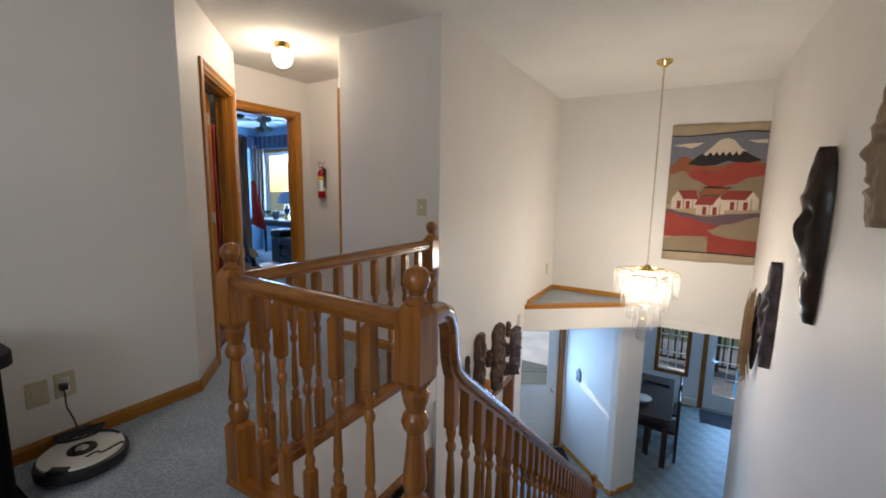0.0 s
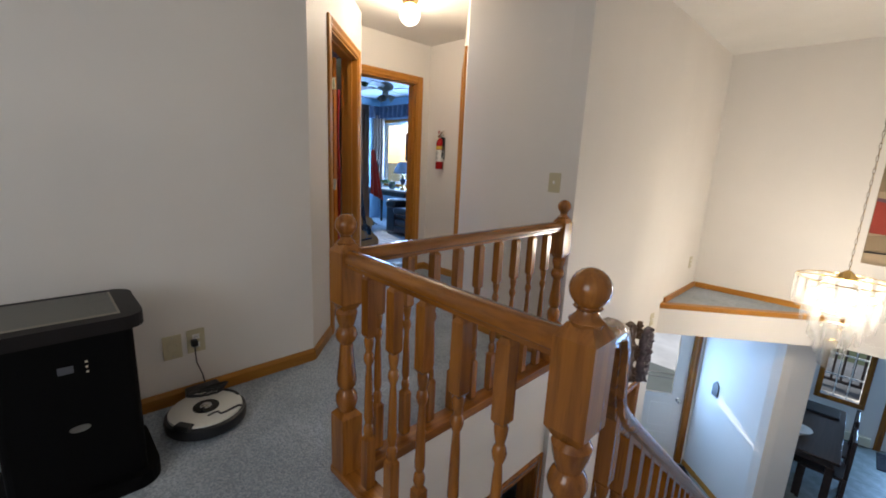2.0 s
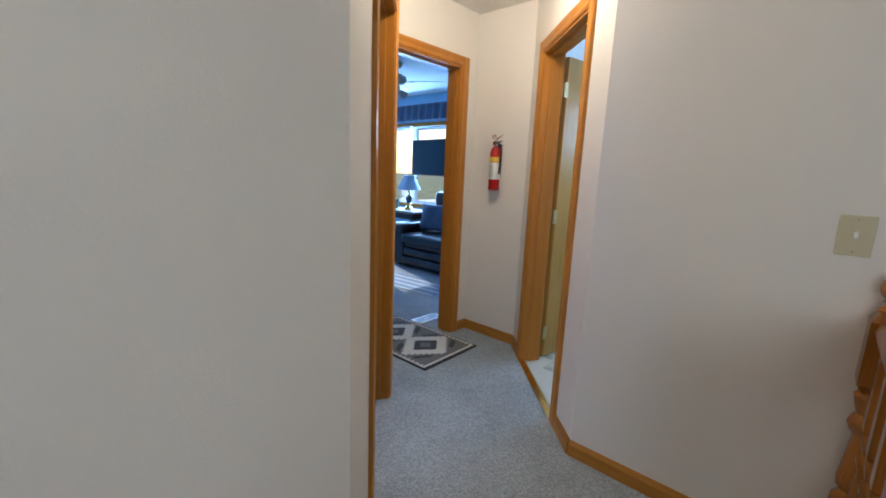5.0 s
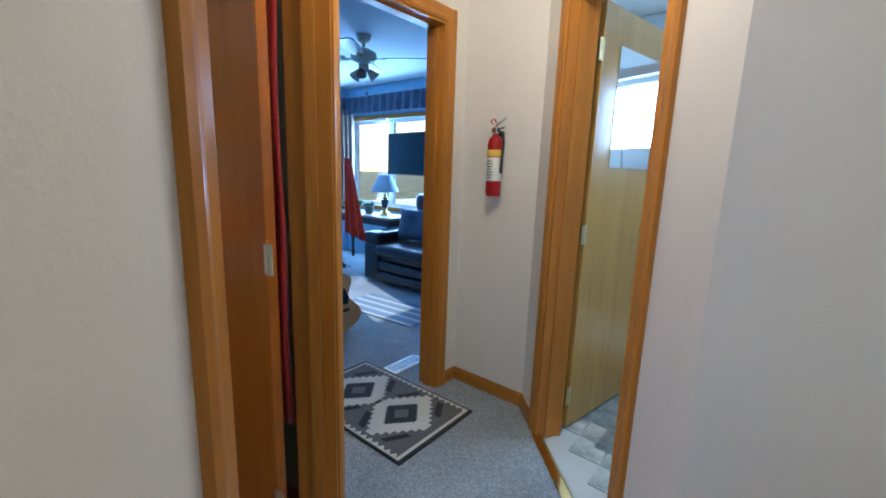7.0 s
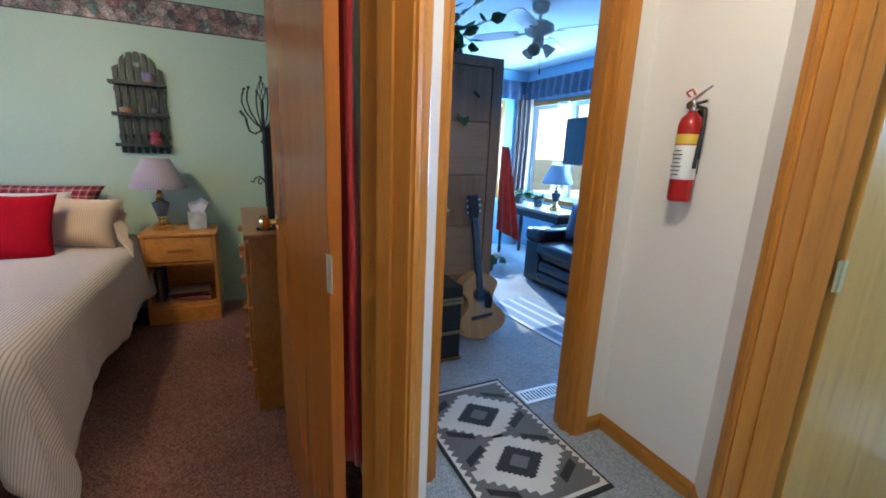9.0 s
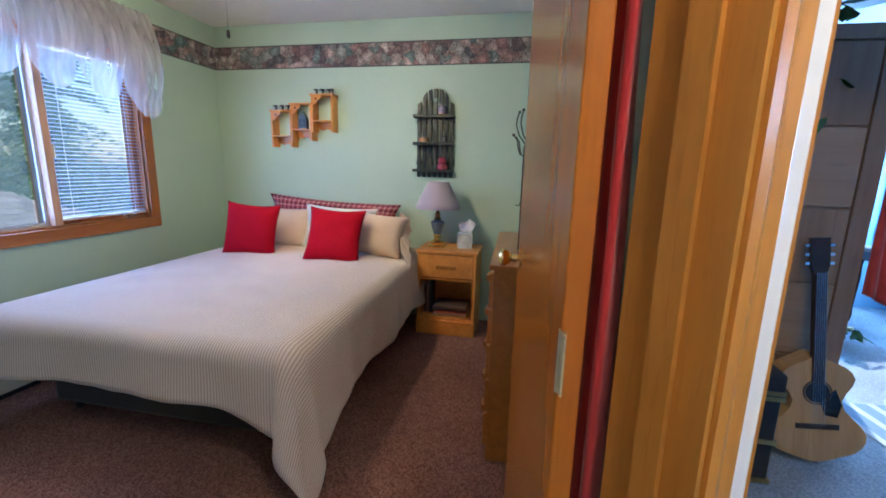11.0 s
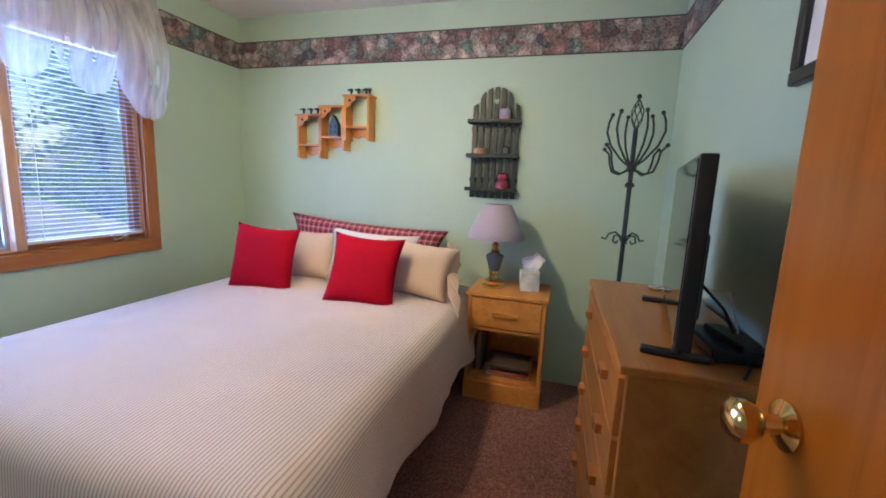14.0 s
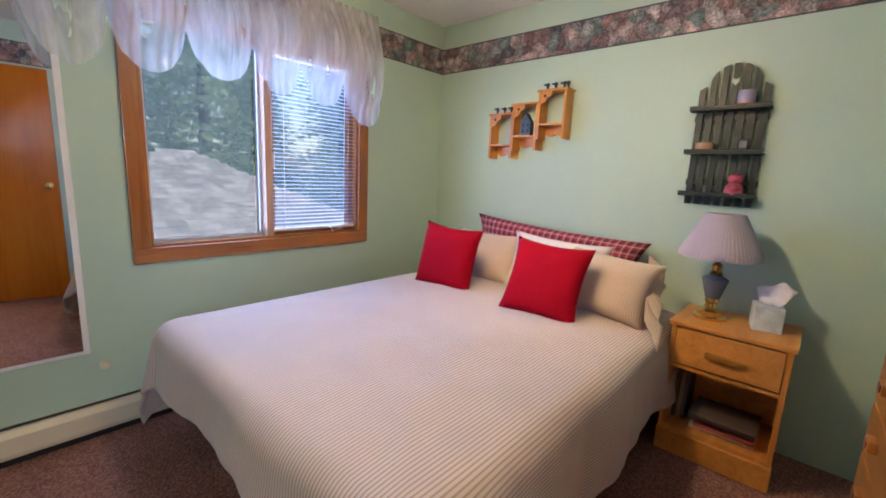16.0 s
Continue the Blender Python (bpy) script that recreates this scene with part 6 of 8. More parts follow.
    for u0, u1, v0, d in ((0.06, 0.34, 0.385, 0.12), (0.60, 0.97, 0.385, 0.27), (0.34, 0.64, 0.345, 0.22)):
        um = u0 + d * (u1 - u0) if u0 > 0.05 else u0
        patch("house_wall", [(u0, v0), (u1, v0 + 0.01), (u1, v0 + 0.085), (u0, v0 + 0.085)], wht)
        patch("house_gable", [(u0, v0 + 0.08), (u0 + 0.13, v0 + 0.08), (u0 + 0.065, v0 + 0.135)] if u0 < 0.3 else [(u1 - 0.13, v0 + 0.08), (u1, v0 + 0.08), (u1 - 0.065, v0 + 0.135)], wht)
        rf = [(u0 + 0.13, v0 + 0.075), (u1 + 0.015, v0 + 0.075), (u1 - 0.02, v0 + 0.140), (u0 + 0.065, v0 + 0.140)] if u0 < 0.3 else [(u0 - 0.02, v0 + 0.075), (u1 - 0.13, v0 + 0.075), (u1 - 0.065, v0 + 0.140), (u0 + 0.03, v0 + 0.140)]
        patch("roof", rf, roof)
        for k in range(2):
            ud = u0 + (u1 - u0) * (0.30 + 0.36 * k)
            patch("house_door", [(ud - 0.022, v0 + 0.005), (ud + 0.022, v0 + 0.005), (ud + 0.022, v0 + 0.062), (ud - 0.022, v0 + 0.062)], roof)
            patch("house_edge", [(ud + 0.05, v0), (ud + 0.056, v0), (ud + 0.056, v0 + 0.08), (ud + 0.05, v0 + 0.08)], blk)
    patch("roof", [(0.34, 0.495), (0.62, 0.495), (0.68, 0.545), (0.42, 0.545)], rust)
    patch("roof_line", [(0.40, 0.541), (0.69, 0.541), (0.69, 0.549), (0.40, 0.549)], blk)


def carved_mask(name, m, w, h, d, mat, label, seed, top=1.0, chin=0.6, face=1.0, rough=0.012, dome=False, profile=None):
    """A carved wooden face: bowed outline, brow, nose, eye hollows and chisel marks. Local x across, z up, -y out."""
    bm = bmesh.new()
    nu, nv = 22, 44
    g = []
    for j in range(nv + 1):
        v = j / nv
        half = w / 2 * (chin + (1 - chin) * math.sin(min(1.0, v * 1.25) * math.pi / 2)) * (1 - (1 - top) * max(0.0, (v - 0.6) / 0.4) ** 2) * max(0.12, min(1, (1.02 - v) * 9)) ** 0.5 * max(0.35, min(1, (v + 0.02) * 12)) ** 0.5
        half *= 1 + 0.05 * noise.noise(Vector((v * 9, seed, 0))) + (0.0 if profile else 0.34 * (1 - face)) * noise.noise(Vector((v * 5.5, seed * 1.7, 4.0)))
        if dome and v > 0.62:
            half *= max(0.06, 1 - ((v - 0.62) / 0.385) ** 2.4) ** 0.5
        row = []
        for i in range(nu + 1):
            u = 2 * i / nu - 1
            dep = d * max(0.0, 1 - u * u) ** 0.5 * (0.75 + 0.25 * math.sin(v * math.pi))
            dep += face * d * 0.45 * math.exp(-(u / 0.22) ** 2) * math.exp(-((v - 0.52) / 0.10) ** 2)
            dep += face * d * 0.25 * math.exp(-((v - 0.70) / 0.035) ** 2) * math.exp(-(u / 0.7) ** 4)
            for s in (-1, 1):
                dep -= face * d * 0.40 * math.exp(-((u - s * 0.42) / 0.20) ** 2 - ((v - 0.62) / 0.04) ** 2)
            dep += face * d * 0.22 * math.exp(-(u / 0.45) ** 2 - ((v - 0.33) / 0.025) ** 2) - face * d * 0.30 * math.exp(-(u / 0.4) ** 2 - ((v - 0.29) / 0.016) ** 2) + face * d * 0.22 * math.exp(-(u / 0.4) ** 2 - ((v - 0.25) / 0.022) ** 2)
            dep += rough * noise.noise(Vector((u * 3 + seed, v * 16, seed * 2))) * max(0.0, 1 - u * u) + (1 - face) * d * 0.35 * abs(noise.noise(Vector((u * 2.2 + seed * 3, v * 7 + seed, 0)))) * max(0.0, 1 - u ** 4)
            if profile:
                k = max(i for i, (a, _) in enumerate(profile[:-1]) if a <= v)
                (a0, b0), (a1, b1) = profile[k], profile[k + 1]
                dep *= b0 + (b1 - b0) * (v - a0) / (a1 - a0)
            row.append(bm.verts.new((u * half, -max(dep, 0.0) - 0.004, v * h)))
        g.append(row)
    for j in range(nv):
        for i in range(nu):
            bm.faces.new((g[j][i], g[j][i + 1], g[j + 1][i + 1], g[j + 1][i]))
    rim = [g[0][i] for i in range(nu + 1)] + [g[j][nu] for j in range(1, nv + 1)] + [g[nv][i] for i in range(nu - 1, -1, -1)] + [g[j][0] for j in range(nv - 1, 0, -1)]
    back = [bm.verts.new((v.co.x, 0.0, v.co.z)) for v in rim]
    for i in range(len(rim)):
        j = (i + 1) % len(rim)
        bm.faces.new((rim[i], back[i], back[j], rim[j]))
    bm.faces.new(back)
    bmesh.ops.recalc_face_normals(bm, faces=bm.faces)
    ob = part(name, bm, mat, None, "", True)
    ob.matrix_world = m
    return tagged(ob, label, "carving", "wall carvings")


MASKW = wood("mask_dark_wood", (0.012, 0.007, 0.005), (0.045, 0.024, 0.016), 0.4, "z", 1.0, 0.2)
MASKM = wood("mask_brown_wood", (0.05, 0.028, 0.018), (0.13, 0.075, 0.045), 0.55, "z", 1.0, 0.1)
MASKC = paint("mask_painted", (0.07, 0.05, 0.06), 0.5, 0.45, 40, 0.001, 16)
MASKG = wood("totem_grey_wood", (0.20, 0.13, 0.07), (0.36, 0.26, 0.17), 0.6, "z", 1.0, 0.05)


def east_wall(y, z):
    return pose(0.616, y, z, 0, 0, -90)


def west_wall(y, z):
    return pose(-1.516, y, z, 0, 0, 90)


carved_mask("long_mask", east_wall(2.93, 0.57), 0.215, 0.95, 0.10, MASKW, "long dark carved wooden face mask on the stair wall", 1.3, 1.0, 0.55, 0.85, 0.006, True,
            [(0.0, 0.42), (0.05, 0.62), (0.085, 0.50), (0.11, 0.66), (0.20, 0.78), (0.25, 0.62), (0.36, 0.72), (0.375, 0.88), (0.41, 0.80), (0.60, 0.98), (0.70, 0.90), (0.72, 1.05), (0.88, 1.02), (1.0, 0.8)])
carved_mask("narrow_mask", east_wall(3.92, -0.06), 0.115, 0.83, 0.08, MASKC, "narrow painted dark wooden mask on the stair wall", 4.1, 1.0, 0.6, 0.8, 0.012, True)
carved_mask("totem_carving", east_wall(2.15, 1.15), 0.17, 0.52, 0.06, MASKG, "tan and grey carved totem mask on the stair wall", 6.4, 0.95, 0.9)


def feather_mask():
    f = thing("raffia_mask", east_wall(4.50, -0.44), "dark mask with long tan raffia hair on the wall", "carving", "wall carvings")
    ra = fabric("raffia", (0.22, 0.13, 0.06), 0.9, 200, 0.3)
    bm = bmesh.new()
    rnd = random.Random(7)
    for i in range(170):
        x = rnd.uniform(-0.07, 0.07)
        z0 = 0.90 - abs(x) * 1.5 - rnd.uniform(0, 0.45)
        ln = rnd.uniform(0.30, 0.50)
        y0 = -0.06 - rnd.uniform(0, 0.05)
        z1 = max(0.0, z0 - ln)
        tube(bm, [(x * 0.6, y0, z0), (x * 1.3 + rnd.uniform(-0.02, 0.02), y0 - 0.02, (z0 + z1) / 2), (x * 1.1 + rnd.uniform(-0.03, 0.03), y0 + rnd.uniform(-0.03, 0.02), z1)], [0.004, 0.0035, 0.001], 4)
    part("raffia_hair", bm, ra, f, "tan raffia strands")
    bm = bmesh.new()
    bmesh.ops.create_uvsphere(bm, u_segments=16, v_segments=12, radius=1.0, matrix=pose(0, -0.035, 0.50) @ Matrix.Diagonal((0.06, 0.035, 0.36, 1)))
    part("mask_face", bm, MASKW, f, "", True)


feather_mask()
for nm, y, z, w, h, d, mt, sd, lb in (
        ("relief_carving", 3.20, -0.66, 0.21, 0.68, 0.05, MASKM, 2.0, "tall dark carved wooden relief above the closet opening"),
        ("relief_carving", 3.61, -0.66, 0.26, 0.66, 0.06, MASKM, 8.0, "carved brown wooden relief of entwined figures"),
        ("relief_carving", 4.07, -0.68, 0.24, 0.52, 0.06, MASKC, 5.5, "painted square carved wooden relief"),
        ("small_carving", 2.97, -0.36, 0.05, 0.25, 0.02, MASKM, 3.0, "small narrow dark wooden carving"),
        ("small_carving", 2.98, -0.52, 0.05, 0.09, 0.02, MASKM, 3.7, "tiny dark wooden carving"),
        ("small_carving", 3.40, -0.36, 0.09, 0.16, 0.03, MASKM, 9.0, "small oval brown wooden mask"),
        ("small_carving", 3.37, -0.60, 0.08, 0.12, 0.03, PINEZ, 9.9, "small yellow wooden carving"),
        ("small_carving", 3.86, -0.21, 0.07, 0.16, 0.03, MASKM, 1.1, "small oval dark wooden mask"),
        ("small_carving", 3.86, -0.42, 0.08, 0.14, 0.03, MASKM, 1.9, "small round dark wooden mask"),
        ("small_carving", 3.85, -0.62, 0.08, 0.14, 0.03, MASKM, 2.7, "small reddish wooden mask")):
    carved_mask(nm, west_wall(y, z), w, h, d, mt, lb, sd, 0.9, 0.9, 0.10, 0.032)

plate_thing("wall_plate", pose(-2.5295, 0.598, 0.297, 0, 0, 90), "ivory wall plate with a round blank cover", "jack", "wall plate")
plate_thing("wall_outlet", pose(-2.5295, 0.70, 0.305, 0, 0, 90), "ivory electrical outlet with a black plug", "outlet", "outlet")
plate_thing("light_switch", pose(-1.665, 2.4995, 1.14, 0, 0, 0), "ivory toggle light switch on the wall", "switch", "light switch")
plate_thing("wall_outlet", pose(-1.5195, 5.16, 0.30, 0, 0, 90), "ivory electrical outlet above the plant ledge", "outlet", "outlet")
plate_thing("light_switch", pose(-1.5195, 4.20, -0.12, 0, 0, 90), "ivory switch plate beside the carvings", "switch", "light switch")
air_cleaner()
robot_vacuum()
globe_light()
fire_extinguisher()
rug()
chandelier()
tapestry()

# plant ledge over the entry
structure("plant_ledge", prism(bmesh.new(), [(-1.52, 4.38), (-0.22, 5.42), (-1.52, 5.42)], -0.30, -0.03), WALL, "cream boxed plant ledge over the entry", "ledge")
structure("ledge_carpet", prism(bmesh.new(), [(-1.515, 4.42), (-0.27, 5.415), (-1.515, 5.415)], -0.03, -0.012), HALLC, "grey carpet on the plant ledge", "floor")
mt, ln = along((-1.52, 4.38), (-0.22, 5.42))
o = structure("ledge_trim_front", one_box(0.0, ln, -0.018, 0.06, -0.045, 0.0, 0.004), TRIMX, "varnished wooden edge of the plant ledge", "trim")
o.matrix_world = mt
structure("ledge_trim_back", one_box(-1.50, -0.30, 5.400, 5.420, -0.012, 0.045, 0.003), TRIMX, "varnished wooden trim at the back of the ledge", "trim")
structure("ledge_trim_side", one_box(-1.518, -1.500, 4.45, 5.400, -0.012, 0.045, 0.003), TRIMY, "varnished wooden trim at the side of the ledge", "trim")

# ---- office, seen through its doorway ----
BLEA = paint("navy_black_leather", (0.012, 0.013, 0.018), 0.30, 0.2, 90, 0.003)
WALN = wood("wardrobe_walnut", (0.22, 0.135, 0.08), (0.34, 0.22, 0.14), 0.45, "z", 0.4, 0.1)
LEAF = paint("leaf_green", (0.05, 0.13, 0.03), 0.45, 0.3, 60, 0.0006, 12)


def leaf_mesh(name, s):
    bm = bmesh.new()
    pts = [(0, 0), (0.35, 0.28), (0.32, 0.6), (0, 1.0), (-0.32, 0.6), (-0.35, 0.28)]
    c = bm.verts.new((0, 0.5 * s, -0.06 * s))
    vs = [bm.verts.new((x * s, y * s, 0.05 * s * abs(x))) for x, y in pts]
    for i in range(6):
        bm.faces.new((c, vs[i], vs[(i + 1) % 6]))
    return mesh_of(bm, name, LEAF)


def trailing_plant(name, m, n, spread, fall, label, seed, pot=True, size=0.075):
    p = thing(name, m, label, "plant")
    rnd = random.Random(seed)
    if pot:
        part("pot", lathe(bmesh.new(), [(0.05, 0), (0.065, 0.09), (0.07, 0.10), (0.058, 0.10), (0.055, 0.085)], 16), paint("clay_pot", (0.10, 0.12, 0.14), 0.5), p, "", True)
    lm = leaf_mesh("leaf", size)
    vines = bmesh.new()
    for k in range(max(4, n // 9)):
        a = rnd.uniform(0, 2 * math.pi)
        r, dz = rnd.uniform(0.3, 1.0) * spread, rnd.uniform(-fall, 0.6 * spread)
        P = [Vector((0, 0, 0.09)), Vector((math.cos(a) * r * 0.5, math.sin(a) * r * 0.5, 0.14 + abs(dz) * 0.2)), Vector((math.cos(a) * r, math.sin(a) * r, 0.06 + dz))]
        tube(vines, P, 0.003, 4)
        for i in range(9):
            t = (i + 1) / 9
            q = P[0] * (1 - t) ** 2 + P[1] * 2 * t * (1 - t) + P[2] * t * t
            o = new("leaf", lm)
            o.parent = p
            o.matrix_local = pose(q.x, q.y, q.z, rnd.uniform(-70, 40), rnd.uniform(-40, 40), rnd.uniform(0, 360)) @ Matrix.Scale(rnd.uniform(0.7, 1.3), 4)
    part("vines", vines, LEAF, p)
    return p


def wardrobe():
    w = thing("wardrobe", pose(-5.06, 2.52, 0), "tall brown wooden wardrobe with panelled front and brass knob", "wardrobe")
    W, Hh = 0.94, 1.91
    part("body", one_box(-0.42, -0.02, 0.0, W, 0.0, Hh, 0.004), WALN, w)
    part("stile", one_box(-0.02, 0.0, 0.0, 0.075, 0.0, Hh), WALN, w)
    part("stile", one_box(-0.02, 0.0, W - 0.075, W, 0.0, Hh), WALN, w)
    for z0, z1 in ((0.0, 0.09), (Hh - 0.06, Hh)):
        part("rail", one_box(-0.02, 0.0, 0.075, W - 0.075, z0, z1), WALN, w)
    lite = wood("wardrobe_panel", (0.28, 0.18, 0.11), (0.38, 0.26, 0.17), 0.4, "y", 0.4, 0.1)
    for i in range(5):
        z0 = 0.095 + i * 0.352
        part("panel", one_box(-0.02, -0.008, 0.078, W - 0.078, z0, z0 + 0.342, 0.003), lite if i in (1, 3) else WALN, w)
    k = part("knob", lathe(bmesh.new(), KNOB, 16), BRASS, w, "brass knob", True)
    k.matrix_local = pose(0.0, 0.555, 0.91, 0, 90, 0) @ Matrix.Scale(0.75, 4)


def guitar():
    g = thing("guitar", pose(-4.87, 3.325, 0.012, 5, -6, 0), "natural spruce acoustic guitar leaning on the wardrobe", "guitar")
    top = wood("spruce_top", (0.45, 0.24, 0.09), (0.60, 0.36, 0.15), 0.25, "z", 0.6, 0.5)
    out = []
    for i in range(40):
        a = 2 * math.pi * i / 40
        z = 0.245 - 0.245 * math.cos(a)
        v = z / 0.49
        half = 0.195 * (0.62 * math.exp(-((v - 0.24) / 0.30) ** 2) + 0.44 * math.exp(-((v - 0.80) / 0.20) ** 2)) / 0.62
        half *= min(1.0, (math.sin(max(0.0, min(1.0, v)) * math.pi) * 3.2)) ** 0.5
        out.append((half if math.sin(a) >= 0 else -half, z))
    body = part("body", prism_x(bmesh.new(), out, -0.10, 0.0), top, g)
    part("sound_hole", lathe(bmesh.new(), [(0.048, 0), (0.048, 0.002)], 24), BLACK, body).matrix_local = pose(0.0, 0, 0.325, 0, 90, 0)
    part("rosette", tube(bmesh.new(), [(0.002, 0.055 * math.cos(a), 0.325 + 0.055 * math.sin(a)) for a in [2 * math.pi * i / 24 for i in range(25)]], 0.003, 5), DARKW, body)
    part("pickguard", prism_x(bmesh.new(), [(0.01, 0.29), (0.07, 0.34), (0.095, 0.27), (0.08, 0.21), (0.03, 0.22)], 0.0, 0.002), GLOSSBLACK, body)
    part("bridge", one_box(0.0, 0.010, -0.085, 0.085, 0.155, 0.180, 0.003), DARKW, body)
    part("neck", one_box(-0.02, 0.010, -0.024, 0.024, 0.37, 0.86, 0.004), DARKW, g)
    part("headstock", prism_x(bmesh.new(), [(-0.024, 0.86), (0.024, 0.86), (0.036, 0.90), (0.036, 1.02), (-0.036, 1.02), (-0.036, 0.90)], -0.02, 0.0), DARKW, g)
    for s in (-1, 1):
        for i in range(3):
            part("tuning_peg", one_box(-0.014, -0.006, s * 0.036 if s > 0 else -0.056, 0.056 if s > 0 else -0.036, 0.90 + i * 0.04, 0.912 + i * 0.04), CHROME, g)
    for i in range(6):
        y = -0.018 + i * 0.0072
        part("string", tube(bmesh.new(), [(0.012, y * 1.3, 0.17), (0.013, y, 0.87)], 0.0008, 4), CHROME, g)


def trunk():
    t = thing("storage_trunk", pose(-4.81, 2.84, 0), "small black storage trunk with brass edges", "trunk")
    part("body", one_box(-0.14, 0.14, -0.19, 0.19, 0.0, 0.40, 0.006), BLACK, t)
    part("lid", one_box(-0.145, 0.145, -0.195, 0.195, 0.40, 0.50, 0.012, 2), BLACK, t)
    br = metal("aged_brass", (0.45, 0.33, 0.14), 0.35)
    for z in (0.01, 0.19, 0.385, 0.41):
        part("brass_band", one_box(-0.148, 0.148, -0.198, 0.198, z, z + 0.018), br, t)
    part("latch", one_box(0.145, 0.152, -0.02, 0.02, 0.36, 0.43), br, t)


def recliner():
    s = thing("recliner_sofa", pose(-6.02, 4.47, 0), "black leather reclining sofa with padded arms", "sofa")
    for i, z in enumerate((0.04, 0.155, 0.27)):
        part("front_roll", one_box(0.23, 1.72, -0.02 + 0.02 * i, 0.35, z, z + 0.115, 0.045, 4), BLEA, s, "", True)
    part("seat", one_box(0.23, 0.97, -0.04, 0.62, 0.34, 0.46, 0.05, 4), BLEA, s, "", True)
    part("seat", one_box(0.98, 1.72, -0.04, 0.62, 0.34, 0.46, 0.05, 4), BLEA, s, "", True)
    part("base", one_box(0.02, 1.93, 0.06, 0.85, 0.02, 0.34), BLEA, s)
    for x in (0.0, 1.72):
        part("arm", one_box(x, x + 0.23, 0.0, 0.80, 0.03, 0.45, 0.03, 3), BLEA, s, "", True)
        part("arm_pad", one_box(x - 0.01, x + 0.24, -0.02, 0.78, 0.44, 0.58, 0.06, 4), BLEA, s, "", True)
    for x in (0.23, 0.98):
        b = part("backrest", one_box(x, x + 0.74, 0.58, 0.86, 0.40, 0.86, 0.08, 4), BLEA, s, "", True)
        part("head_roll", one_box(x + 0.01, x + 0.73, 0.56, 0.88, 0.80, 1.0, 0.08, 4), BLEA, s, "", True)
    th = fabric("throw_cloth", (0.10, 0.13, 0.20), 0.9, 60, 0.5, 0.004)
    o = pillow("throw_cushion", pose(-5.64, 4.85, 0.46, -20, 0, 20), 0.40, 0.40, 0.14, th, "patterned blue cushion on the sofa", 3.3)


def side_table():
    t = thing("console_table", pose(-6.62, 5.02, 0), "carved console table under the office window", "table")
    TW = wood("grey_oak", (0.20, 0.14, 0.10), (0.34, 0.26, 0.20), 0.5, "x", 0.6, 0.1)
    part("top", one_box(-0.62, 0.62, -0.17, 0.25, 0.655, 0.69, 0.01, 2), TW, t)
    part("apron", one_box(-0.58, 0.58, -0.14, 0.22, 0.575, 0.655), DARKW, t)
    for x in (-0.56, 0.56):
        for y in (-0.12, 0.20):
            part("leg", lathe(bmesh.new(), [(0.018, 0), (0.024, 0.06), (0.018, 0.12), (0.028, 0.40), (0.022, 0.52), (0.030, 0.575)], 12, (x, y, 0)), DARKW, t, "", True)


def office_window(name, m, w, z0, z1, panes, label):
    """Wooden window in a wall; local x along the wall, -y into the room."""
    f = tagged(new(name), label, "window", "", "structure")
    f.matrix_world = m
    c = 0.06
    for a, b, lo, hi in ((-c, w + c, z0 - c, z0), (-c, w + c, z1, z1 + c), (-c, 0, z0, z1), (w, w + c, z0, z1)):
        part("casing", one_box(a, b, -0.018, 0.0, lo, hi, 0.004), TRIM, f)
    for k in range(panes):
        a, b = w * k / panes, w * (k + 1) / panes
        bm = bmesh.new()
        s = 0.045
        box(bm, a, b, 0.03, 0.075, z0, z0 + s), box(bm, a, b, 0.03, 0.075, z1 - s, z1)
        box(bm, a, a + s, 0.03, 0.075, z0 + s, z1 - s), box(bm, b - s, b, 0.03, 0.075, z0 + s, z1 - s)
        sash = part("sash", bm, WHITE, f)
        g = part("pane", one_box(a + s, b - s, 0.05, 0.054, z0 + s, z1 - s), GLASS, sash)
        g.visible_shadow = False
    return f


def short_blind(m, w, z0, z1, label, tilt=-18):
    b = thing("venetian_blind", m, label, "blind")
    bm = bmesh.new()
    vs = [bm.verts.new(p) for p in ((0, -0.011, -0.004), (w, -0.011, -0.004), (w, 0.011, 0.004), (0, 0.011, 0.004))]
    bm.faces.new(vs)
    me = mesh_of(bm, "slat", WHITE)
    n = int((z1 - z0) / 0.026)
    for i in range(n):
        o = new("slat", me)
        o.parent = b
        o.matrix_local = pose(0, 0, z0 + i * 0.026, tilt, 0, 0)
    part("head_rail", one_box(0, w, -0.02, 0.02, z1 - 0.01, z1 + 0.03), WHITE, b)


